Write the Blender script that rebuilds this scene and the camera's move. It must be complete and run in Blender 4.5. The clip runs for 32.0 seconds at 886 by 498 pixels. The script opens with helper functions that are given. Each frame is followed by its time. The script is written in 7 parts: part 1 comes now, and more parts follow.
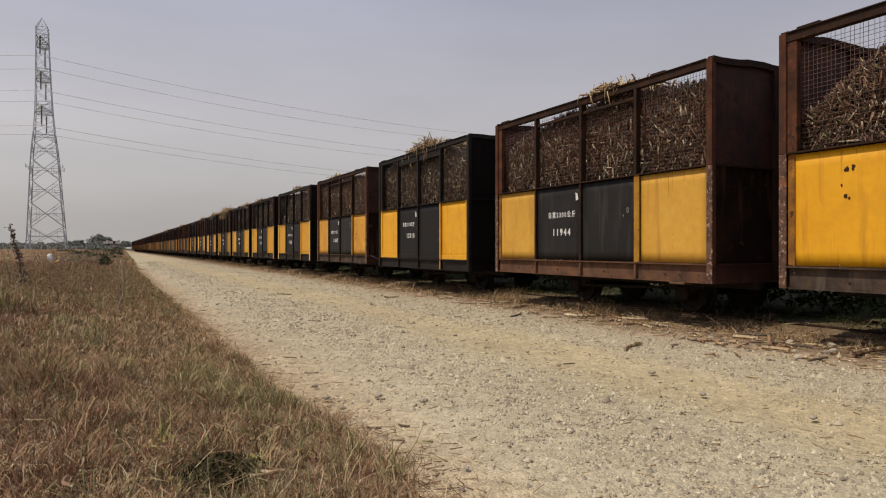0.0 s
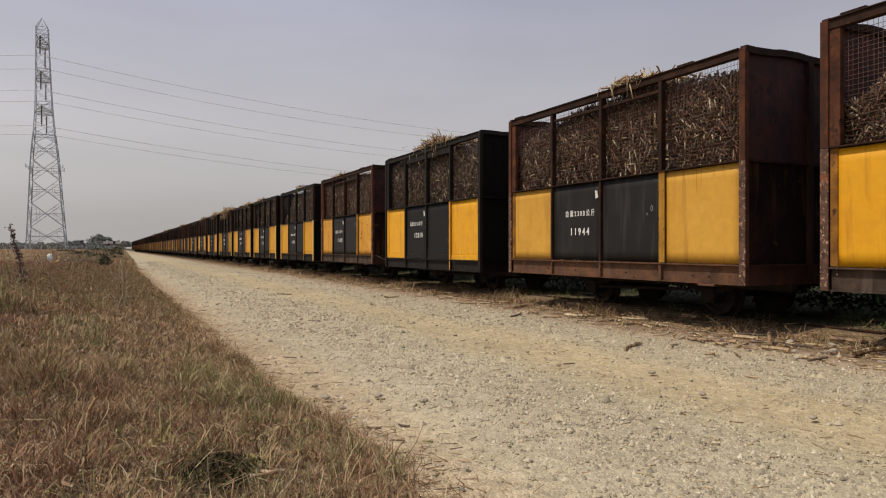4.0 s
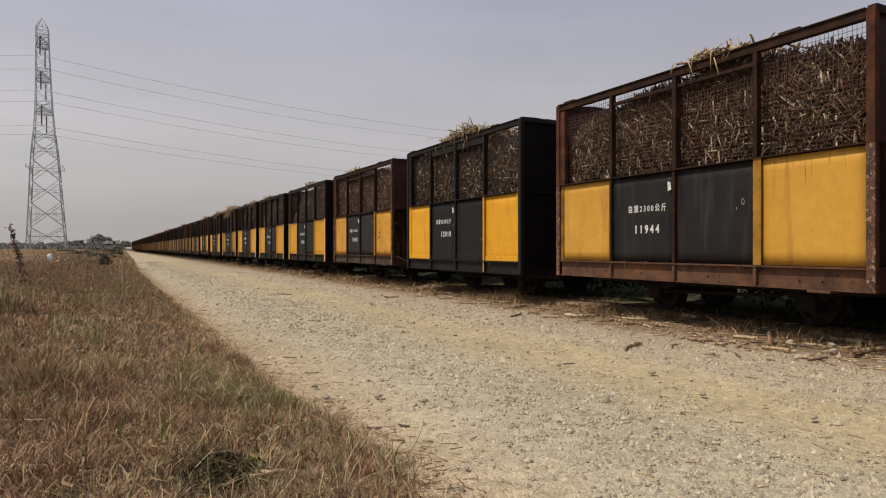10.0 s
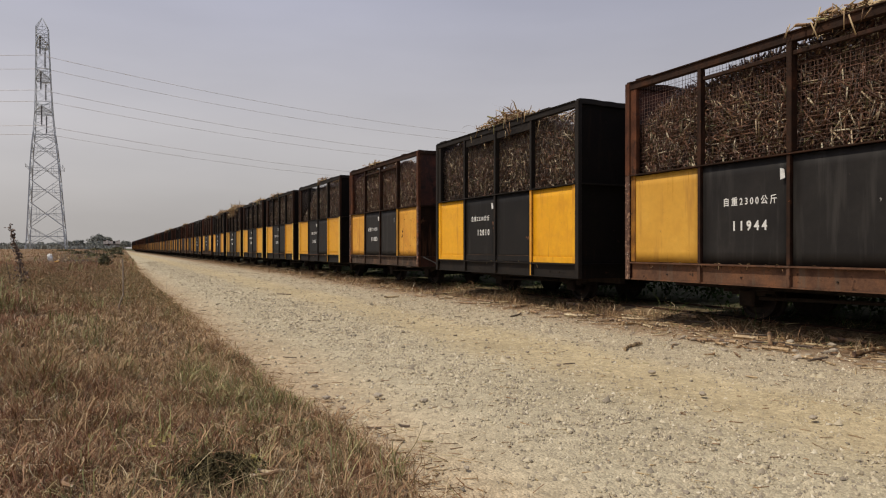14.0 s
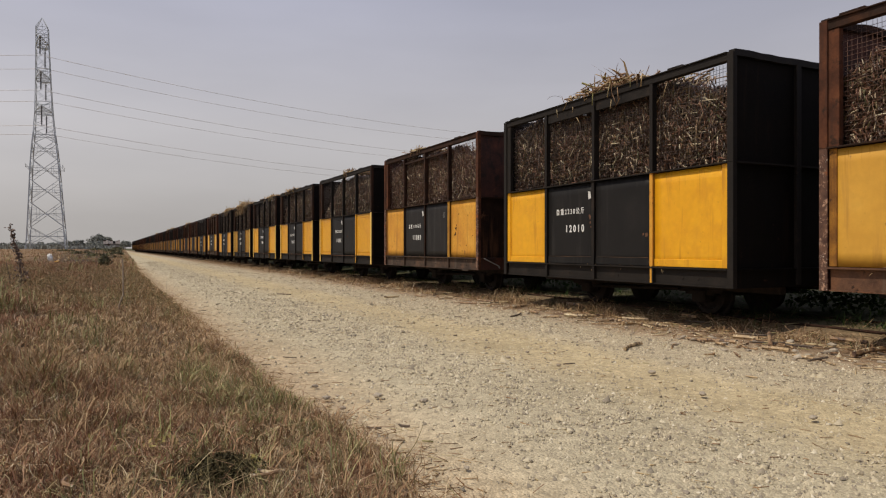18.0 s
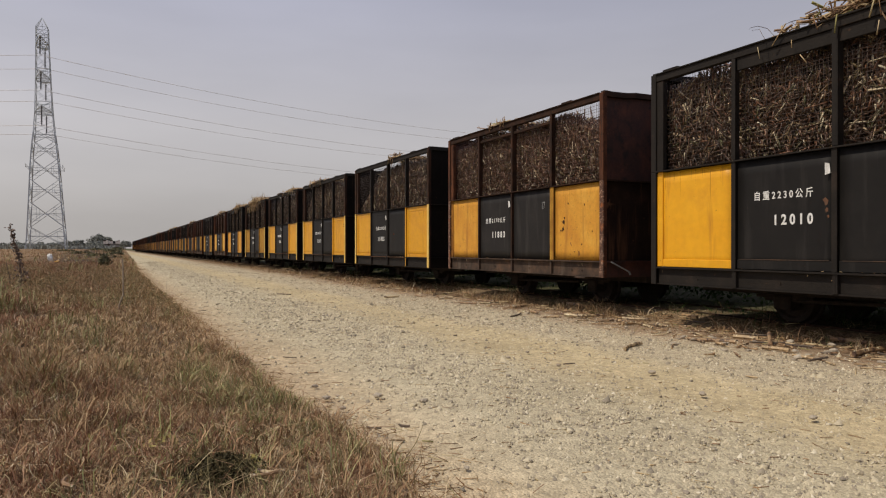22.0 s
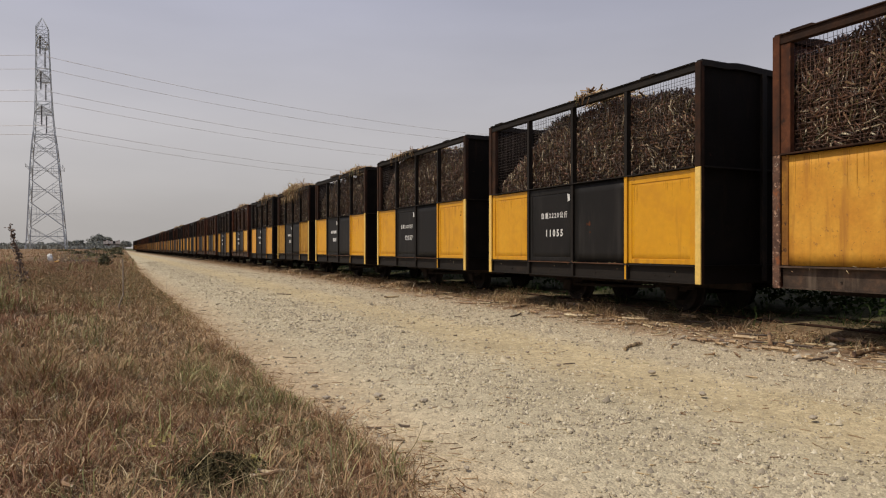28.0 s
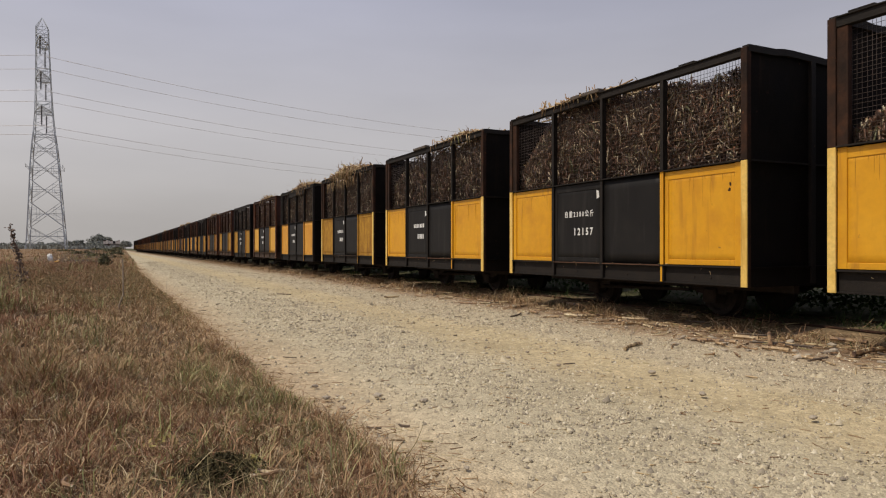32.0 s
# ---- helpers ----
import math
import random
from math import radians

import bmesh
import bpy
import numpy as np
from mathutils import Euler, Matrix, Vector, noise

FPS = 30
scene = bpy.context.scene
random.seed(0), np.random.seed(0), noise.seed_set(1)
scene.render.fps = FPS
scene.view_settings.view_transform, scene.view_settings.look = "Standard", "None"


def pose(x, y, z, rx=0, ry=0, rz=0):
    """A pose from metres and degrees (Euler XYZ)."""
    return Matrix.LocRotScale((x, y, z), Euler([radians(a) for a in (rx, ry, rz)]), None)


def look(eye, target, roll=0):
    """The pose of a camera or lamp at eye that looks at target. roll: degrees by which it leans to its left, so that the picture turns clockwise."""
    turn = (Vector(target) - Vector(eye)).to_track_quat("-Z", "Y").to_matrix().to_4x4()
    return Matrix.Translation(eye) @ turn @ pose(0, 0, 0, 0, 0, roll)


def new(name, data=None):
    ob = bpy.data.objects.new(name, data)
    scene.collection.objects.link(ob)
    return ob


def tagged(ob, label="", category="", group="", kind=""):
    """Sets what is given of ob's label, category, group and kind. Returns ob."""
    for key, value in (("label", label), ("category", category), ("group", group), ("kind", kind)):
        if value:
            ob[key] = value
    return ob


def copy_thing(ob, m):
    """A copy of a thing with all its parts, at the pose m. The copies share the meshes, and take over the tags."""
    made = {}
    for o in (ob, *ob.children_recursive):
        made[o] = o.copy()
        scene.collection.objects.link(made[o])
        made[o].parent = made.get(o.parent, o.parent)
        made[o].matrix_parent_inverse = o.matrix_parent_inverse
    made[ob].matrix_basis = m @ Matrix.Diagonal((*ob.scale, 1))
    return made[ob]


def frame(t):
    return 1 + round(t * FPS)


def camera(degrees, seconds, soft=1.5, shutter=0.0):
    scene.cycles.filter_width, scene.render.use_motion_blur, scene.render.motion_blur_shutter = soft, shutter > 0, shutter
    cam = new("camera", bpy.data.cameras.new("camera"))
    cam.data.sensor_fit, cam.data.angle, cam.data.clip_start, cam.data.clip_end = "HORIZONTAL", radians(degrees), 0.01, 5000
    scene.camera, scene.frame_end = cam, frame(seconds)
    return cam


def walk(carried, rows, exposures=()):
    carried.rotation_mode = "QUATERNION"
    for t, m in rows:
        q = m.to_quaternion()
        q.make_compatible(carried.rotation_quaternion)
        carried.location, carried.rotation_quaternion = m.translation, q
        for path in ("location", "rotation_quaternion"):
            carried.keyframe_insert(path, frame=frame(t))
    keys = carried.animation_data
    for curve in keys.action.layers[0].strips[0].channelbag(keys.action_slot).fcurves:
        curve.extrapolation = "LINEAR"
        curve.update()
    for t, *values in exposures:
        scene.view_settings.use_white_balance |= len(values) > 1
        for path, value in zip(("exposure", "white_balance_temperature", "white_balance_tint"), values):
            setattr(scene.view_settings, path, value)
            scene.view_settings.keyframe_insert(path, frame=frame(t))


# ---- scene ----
cam = camera(65.03, 32.0, soft=1.15)
EYE = (0.0, 0.0, 0.80)
VIEW = look(EYE, (0.431, 0.9024, 0.7992))
walk(cam, [(0.0, VIEW), (32.0, VIEW)], exposures=[(0.0, 0.05), (32.0, 0.05)])

# ---------------------------------------------------------------- light
SUN_FROM = Vector((-0.60, 0.10, 0.93)).normalized()
world = bpy.data.worlds.new("hazy_sky")
scene.world = world
world.use_nodes = True
wn, wl = world.node_tree.nodes, world.node_tree.links
wn.clear()
w_out = wn.new("ShaderNodeOutputWorld")
w_bg = wn.new("ShaderNodeBackground")
w_sky = wn.new("ShaderNodeTexSky")
w_sky.sky_type = "NISHITA"
w_sky.sun_disc = False
w_sky.sun_elevation = math.asin(SUN_FROM.z)
w_sky.sun_rotation = math.atan2(SUN_FROM.x, SUN_FROM.y)
w_sky.air_density, w_sky.dust_density, w_sky.ozone_density = 1.0, 5.0, 1.0
w_geo = wn.new("ShaderNodeTexCoord")
w_sep = wn.new("ShaderNodeSeparateXYZ")
w_haze = wn.new("ShaderNodeValToRGB")
w_haze.color_ramp.elements[0].position = 0.0
w_haze.color_ramp.elements[0].color = (4.55, 4.30, 4.12, 1)
w_haze.color_ramp.elements[1].position = 0.6
w_haze.color_ramp.elements[1].color = (3.9, 4.1, 5.4, 1)
e = w_haze.color_ramp.elements.new(0.16)
e.color = (5.58, 5.3, 5.40, 1)
e = w_haze.color_ramp.elements.new(0.34)
e.color = (4.58, 4.56, 5.42, 1)
w_map = wn.new("ShaderNodeMapping")
w_map.inputs["Scale"].default_value = (1.2, 1.2, 5.0)
w_noise = wn.new("ShaderNodeTexNoise")
w_noise.inputs["Scale"].default_value = 1.6
w_noise.inputs["Detail"].default_value = 5.0
w_cl = wn.new("ShaderNodeMapRange")
w_cl.inputs["From Min"].default_value, w_cl.inputs["From Max"].default_value = 0.35, 0.75
w_cl.inputs["To Min"].default_value, w_cl.inputs["To Max"].default_value = 0.93, 1.10
w_mul = wn.new("ShaderNodeVectorMath")
w_mul.operation = "SCALE"
w_mix = wn.new("ShaderNodeMix")
w_mix.data_type = "RGBA"
w_mix.inputs[0].default_value = 0.84
wl.new(w_geo.outputs["Generated"], w_sep.inputs[0])
wl.new(w_sep.outputs["Z"], w_haze.inputs[0])
wl.new(w_geo.outputs["Generated"], w_map.inputs["Vector"])
wl.new(w_map.outputs[0], w_noise.inputs["Vector"])
wl.new(w_noise.outputs[0], w_cl.inputs["Value"])
wl.new(w_haze.outputs[0], w_mul.inputs[0])
w_side = wn.new("ShaderNodeMapRange")
w_side.inputs["From Min"].default_value, w_side.inputs["From Max"].default_value = -1.0, 1.0
w_side.inputs["To Min"].default_value, w_side.inputs["To Max"].default_value = 1.17, 0.89
wl.new(w_sep.outputs["X"], w_side.inputs["Value"])
w_both = wn.new("ShaderNodeMath")
w_both.operation = "MULTIPLY"
wl.new(w_cl.outputs[0], w_both.inputs[0])
wl.new(w_side.outputs[0], w_both.inputs[1])
wl.new(w_both.outputs[0], w_mul.inputs["Scale"])
wl.new(w_sky.outputs[0], w_mix.inputs[6])
wl.new(w_mul.outputs[0], w_mix.inputs[7])
wl.new(w_mix.outputs[2], w_bg.inputs["Color"])
w_bg.inputs["Strength"].default_value = 0.10
wl.new(w_bg.outputs[0], w_out.inputs["Surface"])

sun = new("sun", bpy.data.lights.new("sun", "SUN"))
sun.data.energy = 2.9
sun.data.color = (1.0, 0.90, 0.74)
sun.data.angle = radians(1.2)
sun.matrix_world = look(SUN_FROM * 50, (0, 0, 0))

# ---------------------------------------------------------------- materials


def link(nt, a, b):
    nt.links.new(a, b)


def surf(name, cols, scale=6.0, detail=8.0, rough=0.7, rough_var=0.12, metal=0.0, bump=0.3, bump_scale=60.0,
         stretch=(1, 1, 1), rand="object", rand_cols=None, rand_mix=0.5, spots=None, streaks=None, coord="Object", spec=0.4, fine_mix=0.35):
    """cols: (place, colour) of a ramp over noise; spots: (colour, scale, low, high); streaks: (colour, low, high), running down;
    rand_cols: a ramp over the random of each object or island."""
    m = bpy.data.materials.new(name)
    m.use_nodes = True
    nt = m.node_tree
    n = nt.nodes
    bsdf = n["Principled BSDF"]
    tc = n.new("ShaderNodeTexCoord")
    vec = tc.outputs[coord]
    info = n.new("ShaderNodeObjectInfo")
    if coord == "Object":
        add = n.new("ShaderNodeVectorMath")
        add.operation = "MULTIPLY_ADD"
        comb = n.new("ShaderNodeCombineXYZ")
        for i in range(3):
            link(nt, info.outputs["Random"], comb.inputs[i])
        link(nt, comb.outputs[0], add.inputs[0])
        add.inputs[1].default_value = (37.0, 53.0, 71.0)
        link(nt, vec, add.inputs[2])
        vec = add.outputs[0]

    def tex(sc, st, det, rgh=0.6):
        mp = n.new("ShaderNodeMapping")
        mp.inputs["Scale"].default_value = st
        link(nt, vec, mp.inputs["Vector"])
        t = n.new("ShaderNodeTexNoise")
        t.inputs["Scale"].default_value, t.inputs["Detail"].default_value, t.inputs["Roughness"].default_value = sc, det, rgh
        link(nt, mp.outputs[0], t.inputs["Vector"])
        return t.outputs[0]

    def ramp(src, stops):
        r = n.new("ShaderNodeValToRGB")
        el = r.color_ramp.elements
        while len(el) < len(stops):
            el.new(0.5)
        for k, (p, c) in enumerate(stops):
            el[k].position, el[k].color = p, (*c, 1)
        link(nt, src, r.inputs[0])
        return r.outputs[0]

    def mix(fac, a, b, mode="MIX"):
        x = n.new("ShaderNodeMix")
        x.data_type, x.blend_type = "RGBA", mode
        if isinstance(fac, float):
            x.inputs[0].default_value = fac
        else:
            link(nt, fac, x.inputs[0])
        for s, v in ((6, a), (7, b)):
            if isinstance(v, tuple):
                x.inputs[s].default_value = (*v, 1)
            else:
                link(nt, v, x.inputs[s])
        return x.outputs[2]

    base = tex(scale, stretch, detail)
    colour = ramp(base, cols)
    if rand_cols:
        src = info.outputs["Random"]
        if rand == "island":
            src = n.new("ShaderNodeNewGeometry").outputs["Random Per Island"]
        colour = mix(rand_mix, colour, ramp(src, rand_cols))
    fine = tex(scale * 7, stretch, 4)
    colour = mix(fine_mix, colour, ramp(fine, [(0.3, (0.62, 0.62, 0.62)), (0.7, (1.3, 1.3, 1.3))]), "MULTIPLY")
    if streaks:
        sv = tex(9.0, (1.0, 1.0, 0.10), 5)
        colour = mix(ramp(sv, [(streaks[1], (0, 0, 0)), (streaks[2], (1, 1, 1))]), colour, streaks[0])
    if spots:
        for col, sc, lo, hi in spots:
            sp = tex(sc, (1, 1, 1), 6, 0.65)
            colour = mix(ramp(sp, [(lo, (0, 0, 0)), (hi, (1, 1, 1))]), colour, col)
    link(nt, colour, bsdf.inputs["Base Color"])
    mr = n.new("ShaderNodeMapRange")
    mr.inputs["To Min"].default_value, mr.inputs["To Max"].default_value = rough - rough_var, min(1.0, rough + rough_var)
    link(nt, base, mr.inputs["Value"])
    link(nt, mr.outputs[0], bsdf.inputs["Roughness"])
    bsdf.inputs["Metallic"].default_value = metal
    bsdf.inputs["Specular IOR Level"].default_value = spec
    if bump:
        bp = n.new("ShaderNodeBump")
        bp.inputs["Strength"].default_value, bp.inputs["Distance"].default_value = bump, 0.01
        link(nt, tex(bump_scale, (1, 1, 1), 5), bp.inputs["Height"])
        link(nt, bp.outputs[0], bsdf.inputs["Normal"])
    return m


RUST = surf("rusted_steel", [(0.3, (0.017, 0.0100, 0.007)), (0.5, (0.029, 0.0150, 0.0095)), (0.72, (0.062, 0.027, 0.0145))], 5, rough=0.82,
            spots=[((0.03, 0.018, 0.014), 9, 0.55, 0.7), ((0.20, 0.07, 0.026), 14, 0.66, 0.74)], streaks=((0.05, 0.024, 0.016), 0.55, 0.7), spec=0.15)
RUST_POST = surf("orange_rusted_post", [(0.3, (0.0396, 0.01584, 0.00968)), (0.5, (0.0836, 0.03168, 0.01672)), (0.72, (0.1408, 0.0528, 0.02464))], 6, rough=0.82,
                 spots=[((0.0264, 0.01584, 0.01144), 10, 0.56, 0.68), ((0.2288, 0.0792, 0.0264), 16, 0.66, 0.73)], streaks=((0.0484, 0.02376, 0.01584), 0.55, 0.7), spec=0.15)
RUST_PAINT = surf("rust_bleeding_through_yellow", [(0.3, (0.12, 0.05, 0.016)), (0.5, (0.24, 0.105, 0.022)), (0.7, (0.42, 0.20, 0.03))], 8, rough=0.8,
                  spots=[((0.06, 0.028, 0.016), 16, 0.56, 0.66)], streaks=((0.10, 0.042, 0.018), 0.55, 0.7), spec=0.15)
OCHRE = surf("dull_ochre_paint", [(0.3, (0.24, 0.115, 0.020)), (0.5, (0.34, 0.175, 0.026)), (0.7, (0.44, 0.24, 0.036))], 7, rough=0.75,
             spots=[((0.10, 0.045, 0.018), 14, 0.60, 0.70)], streaks=((0.20, 0.088, 0.018), 0.54, 0.70), spec=0.15)
GRIME = surf("washed_down_rust", [(0.3, (0.30, 0.135, 0.014)), (0.7, (0.50, 0.24, 0.022))], 9, rough=0.7, spec=0.2)
RUST_END = surf("rusted_end_plate", [(0.3, (0.02572, 0.009077, 0.006388)), (0.45, (0.04408, 0.01412, 0.009077)), (0.6, (0.0698, 0.02219, 0.01278)), (0.75, (0.1056, 0.0316, 0.01681))], 4, rough=0.8, fine_mix=0.5,
                spots=[((0.01469, 0.006724, 0.005379), 5, 0.54, 0.66), ((0.1286, 0.03698, 0.01614), 9, 0.64, 0.72)], streaks=((0.02755, 0.01143, 0.008069), 0.5, 0.66), bump=0.5, bump_scale=30)
# A darker black than the side frames, for the end walls.
BLACK_END = surf("darker_black_plate", [(0.3, (0.006, 0.0048, 0.0043)), (0.6, (0.0095, 0.0075, 0.0063)), (0.8, (0.018, 0.0125, 0.0095))], 4, rough=0.8, spec=0.08,
                 streaks=((0.018, 0.0115, 0.008), 0.58, 0.74), spots=[((0.05, 0.026, 0.016), 12, 0.66, 0.76)])
# The hollow's shadow is put into this dark leaf colour.
HOLLOW = surf("shadow_dark_weeds", [(0.3, (0.02917, 0.02496, 0.01248)), (0.7, (0.07956, 0.0624, 0.0312))], 8.0, rough=0.85, rand="island", rand_mix=0.6, bump=0.0, spec=0.1,
              rand_cols=[(0.0, (0.01989, 0.01747, 0.009984)), (0.6, (0.05967, 0.05616, 0.02496)), (0.9, (0.1193, 0.08736, 0.04368)), (1.0, (0.2917, 0.2122, 0.1123))])
DRY_WEED = surf("dried_weed_husk", [(0.3, (0.081, 0.0546, 0.0416)), (0.7, (0.2295, 0.1625, 0.1235))], 12, rough=0.85, rand="island", rand_mix=0.5,
                rand_cols=[(0.0, (0.0675, 0.0468, 0.0364)), (0.6, (0.1755, 0.1235, 0.091)), (1.0, (0.54, 0.416, 0.338))])
CHALK = surf("faint_chalk", [(0.3, (0.132, 0.132, 0.1279)), (0.7, (0.2805, 0.2805, 0.2722))], 30, rough=0.9, bump=0.0)
# Corner posts: sunlight on the bleached paint is put into its pale colour.
PALE_YELLOW = surf("sunlit_pale_yellow_paint", [(0.3, (0.66, 0.42, 0.09)), (0.55, (0.72, 0.49, 0.13)), (0.8, (0.78, 0.58, 0.22))], 5, rough=0.6,
                   spots=[((0.30, 0.15, 0.04), 22, 0.66, 0.72)], streaks=((0.52, 0.30, 0.05), 0.55, 0.7), bump=0.06)
RUST_LOW = surf("sooty_rusted_plate", [(0.3, (0.010, 0.006, 0.005)), (0.55, (0.022, 0.012, 0.008)), (0.8, (0.05, 0.024, 0.015))], 3, rough=0.85, spec=0.08, streaks=((0.085, 0.040, 0.021), 0.52, 0.68), spots=[((0.11, 0.052, 0.026), 7, 0.62, 0.74)])
BLACK = surf("black_painted_steel", [(0.3, (0.01035, 0.008395, 0.00713)), (0.6, (0.01725, 0.01357, 0.01092)), (0.8, (0.0345, 0.02415, 0.0184))], 5, rough=0.75,
             spots=[((0.069, 0.0368, 0.023), 18, 0.64, 0.76)], spec=0.2)
CANE_STICK = surf("broken_cane", [(0.3, (0.1344, 0.0732, 0.04)), (0.5, (0.336, 0.2196, 0.1125)), (0.7, (0.5376, 0.4148, 0.2375))], 14, rough=0.6, rand_mix=0.5, spots=[((0.0672, 0.0366, 0.025), 16, 0.50, 0.60), ((0.784, 0.7076, 0.5), 24, 0.60, 0.66)],
                  rand_cols=[(0.0, (0.1456, 0.0732, 0.04375)), (0.4, (0.336, 0.2074, 0.1063)), (0.75, (0.5376, 0.4026, 0.225)), (1.0, (0.6944, 0.61, 0.4))])
ROCK = surf("road_stone", [(0.3, (0.24, 0.20, 0.15)), (0.7, (0.42, 0.36, 0.27))], 18, rough=0.9, rand_mix=0.6,
            rand_cols=[(0.0, (0.17, 0.13, 0.10)), (0.5, (0.33, 0.28, 0.215)), (1.0, (0.46, 0.40, 0.32))], bump=0.5)
BLACK_PANEL = surf("weathered_black_panel", [(0.3, (0.0118, 0.0104, 0.0100)), (0.55, (0.0173, 0.0156, 0.0146)), (0.8, (0.0291, 0.0251, 0.0234))], 3,
                   rough=0.62, streaks=((0.0348, 0.0318, 0.0294), 0.53, 0.70), spots=[((0.0681, 0.0477, 0.0376), 20, 0.7, 0.76)], bump=0.06, spec=0.2, fine_mix=0.2)
BLACK_DEEP = surf("deep_black_panel", [(0.3, (0.007533, 0.006532, 0.006188)), (0.55, (0.01097, 0.009844, 0.0091)), (0.8, (0.01851, 0.01582, 0.01456))], 3,
                   rough=0.62, streaks=((0.02213, 0.01996, 0.01829), 0.53, 0.70), spots=[((0.04324, 0.02999, 0.02339), 20, 0.7, 0.76)], bump=0.06, spec=0.2, fine_mix=0.2)
YELLOW = surf("bright_yellow_paint", [(0.3, (0.70, 0.325, 0.006)), (0.55, (0.74, 0.36, 0.008)), (0.8, (0.77, 0.40, 0.018))], 2, rough=0.5,
              spots=[((0.62, 0.28, 0.010), 2.6, 0.52, 0.72), ((0.30, 0.14, 0.02), 17, 0.67, 0.74), ((0.10, 0.05, 0.018), 34, 0.70, 0.75)], streaks=((0.50, 0.215, 0.010), 0.57, 0.72), bump=0.06, fine_mix=0.16)
YELLOW_DULL = surf("dulled_yellow_paint", [(0.3, (0.588, 0.270, 0.006)), (0.55, (0.622, 0.299, 0.008)), (0.8, (0.647, 0.332, 0.017))], 2, rough=0.5,
              spots=[((0.521, 0.232, 0.009), 2.6, 0.52, 0.72), ((0.252, 0.116, 0.019), 17, 0.67, 0.74), ((0.084, 0.042, 0.017), 34, 0.70, 0.75)], streaks=((0.420, 0.178, 0.009), 0.57, 0.72), bump=0.06, fine_mix=0.16)
YELLOW_OLD = surf("faded_yellow_paint", [(0.3, (0.56, 0.29, 0.033)), (0.55, (0.60, 0.32, 0.040)), (0.8, (0.64, 0.365, 0.060))], 2, rough=0.62,
                  spots=[((0.52, 0.265, 0.03), 2.6, 0.50, 0.72), ((0.32, 0.16, 0.035), 15, 0.66, 0.74), ((0.11, 0.055, 0.022), 36, 0.69, 0.74)], streaks=((0.42, 0.205, 0.03), 0.55, 0.72), bump=0.06, fine_mix=0.16)
YELLOW_WORN = surf("worn_orange_yellow_paint", [(0.3, (0.52, 0.225, 0.020)), (0.55, (0.60, 0.29, 0.030)), (0.8, (0.66, 0.36, 0.055))], 4, rough=0.65,
                   spots=[((0.20, 0.08, 0.022), 6, 0.65, 0.70), ((0.27, 0.12, 0.028), 20, 0.60, 0.72), ((0.09, 0.042, 0.02), 30, 0.66, 0.71)], streaks=((0.38, 0.16, 0.02), 0.52, 0.70), bump=0.08, fine_mix=0.25)
CHIPPED = surf("chipped_rust_and_paint", [(0.3, (0.052, 0.028, 0.022)), (0.5, (0.10, 0.055, 0.040)), (0.7, (0.16, 0.085, 0.055))], 14, rough=0.8, spec=0.15,
               spots=[((0.40, 0.25, 0.17), 26, 0.55, 0.63), ((0.60, 0.52, 0.43), 40, 0.63, 0.68), ((0.26, 0.085, 0.03), 7, 0.60, 0.68)])
SILL = surf("dusty_rusted_sill", [(0.3, (0.06, 0.033, 0.022)), (0.5, (0.115, 0.060, 0.037)), (0.75, (0.20, 0.092, 0.046))], 6, rough=0.85, spec=0.15,
            streaks=((0.115, 0.088, 0.066), 0.58, 0.75), spots=[((0.028, 0.018, 0.014), 12, 0.58, 0.68)])
SILL_GRIMY = surf("grimy_grey_sill", [(0.3, (0.032, 0.023, 0.018)), (0.5, (0.060, 0.042, 0.032)), (0.75, (0.13, 0.075, 0.048))], 6, rough=0.85, spec=0.15,
                  streaks=((0.12, 0.09, 0.068), 0.58, 0.75))
IRON = surf("greasy_dark_iron", [(0.3, (0.01458, 0.0117, 0.01053)), (0.7, (0.03888, 0.02808, 0.02223))], 12, rough=0.8, spec=0.15)
WIRE = surf("rusty_wire", [(0.3, (0.06587, 0.03379, 0.02448)), (0.7, (0.155, 0.0768, 0.05059))], 20, rough=0.75)
WIRE_DARK = surf("sooty_wire", [(0.3, (0.030, 0.021, 0.017)), (0.7, (0.075, 0.050, 0.038))], 20, rough=0.75)
STENCIL = surf("chalky_white_stencil_paint", [(0.3, (0.55, 0.55, 0.53)), (0.7, (0.80, 0.80, 0.78))], 30, rough=0.8, bump=0.0)
# Palest stops also paint glints on the stalks, darkest ones the shaded gaps.
CANE = surf("cut_sugarcane", [(0.3, (0.07158, 0.0437, 0.02467)), (0.7, (0.175, 0.1223, 0.06169))], 25, rough=0.42, spec=0.6, rand="island", rand_mix=0.8,
            rand_cols=[(0.0, (0.0175, 0.008739, 0.006169)), (0.38, (0.07556, 0.03146, 0.01851)), (0.60, (0.1512, 0.06292, 0.03437)), (0.72, (0.2227, 0.0961, 0.05287)), (0.78, (0.07953, 0.09173, 0.03172)), (0.86, (0.2863, 0.1748, 0.08813)), (0.93, (0.6681, 0.5593, 0.3789)), (0.97, (0.6681, 0.5942, 0.423)), (1.0, (0.2068, 0.1136, 0.05287))])
CANE_DRY = surf("dry_cane_trash", [(0.3, (0.2375, 0.153, 0.0696)), (0.7, (0.4275, 0.306, 0.1566))], 25, rough=0.7, rand="island", rand_mix=0.8,
                rand_cols=[(0.0, (0.076, 0.036, 0.01914)), (0.3, (0.228, 0.117, 0.05655)), (0.7, (0.437, 0.306, 0.1566)), (0.9, (0.57, 0.45, 0.2697)), (1.0, (0.19, 0.198, 0.0522))])
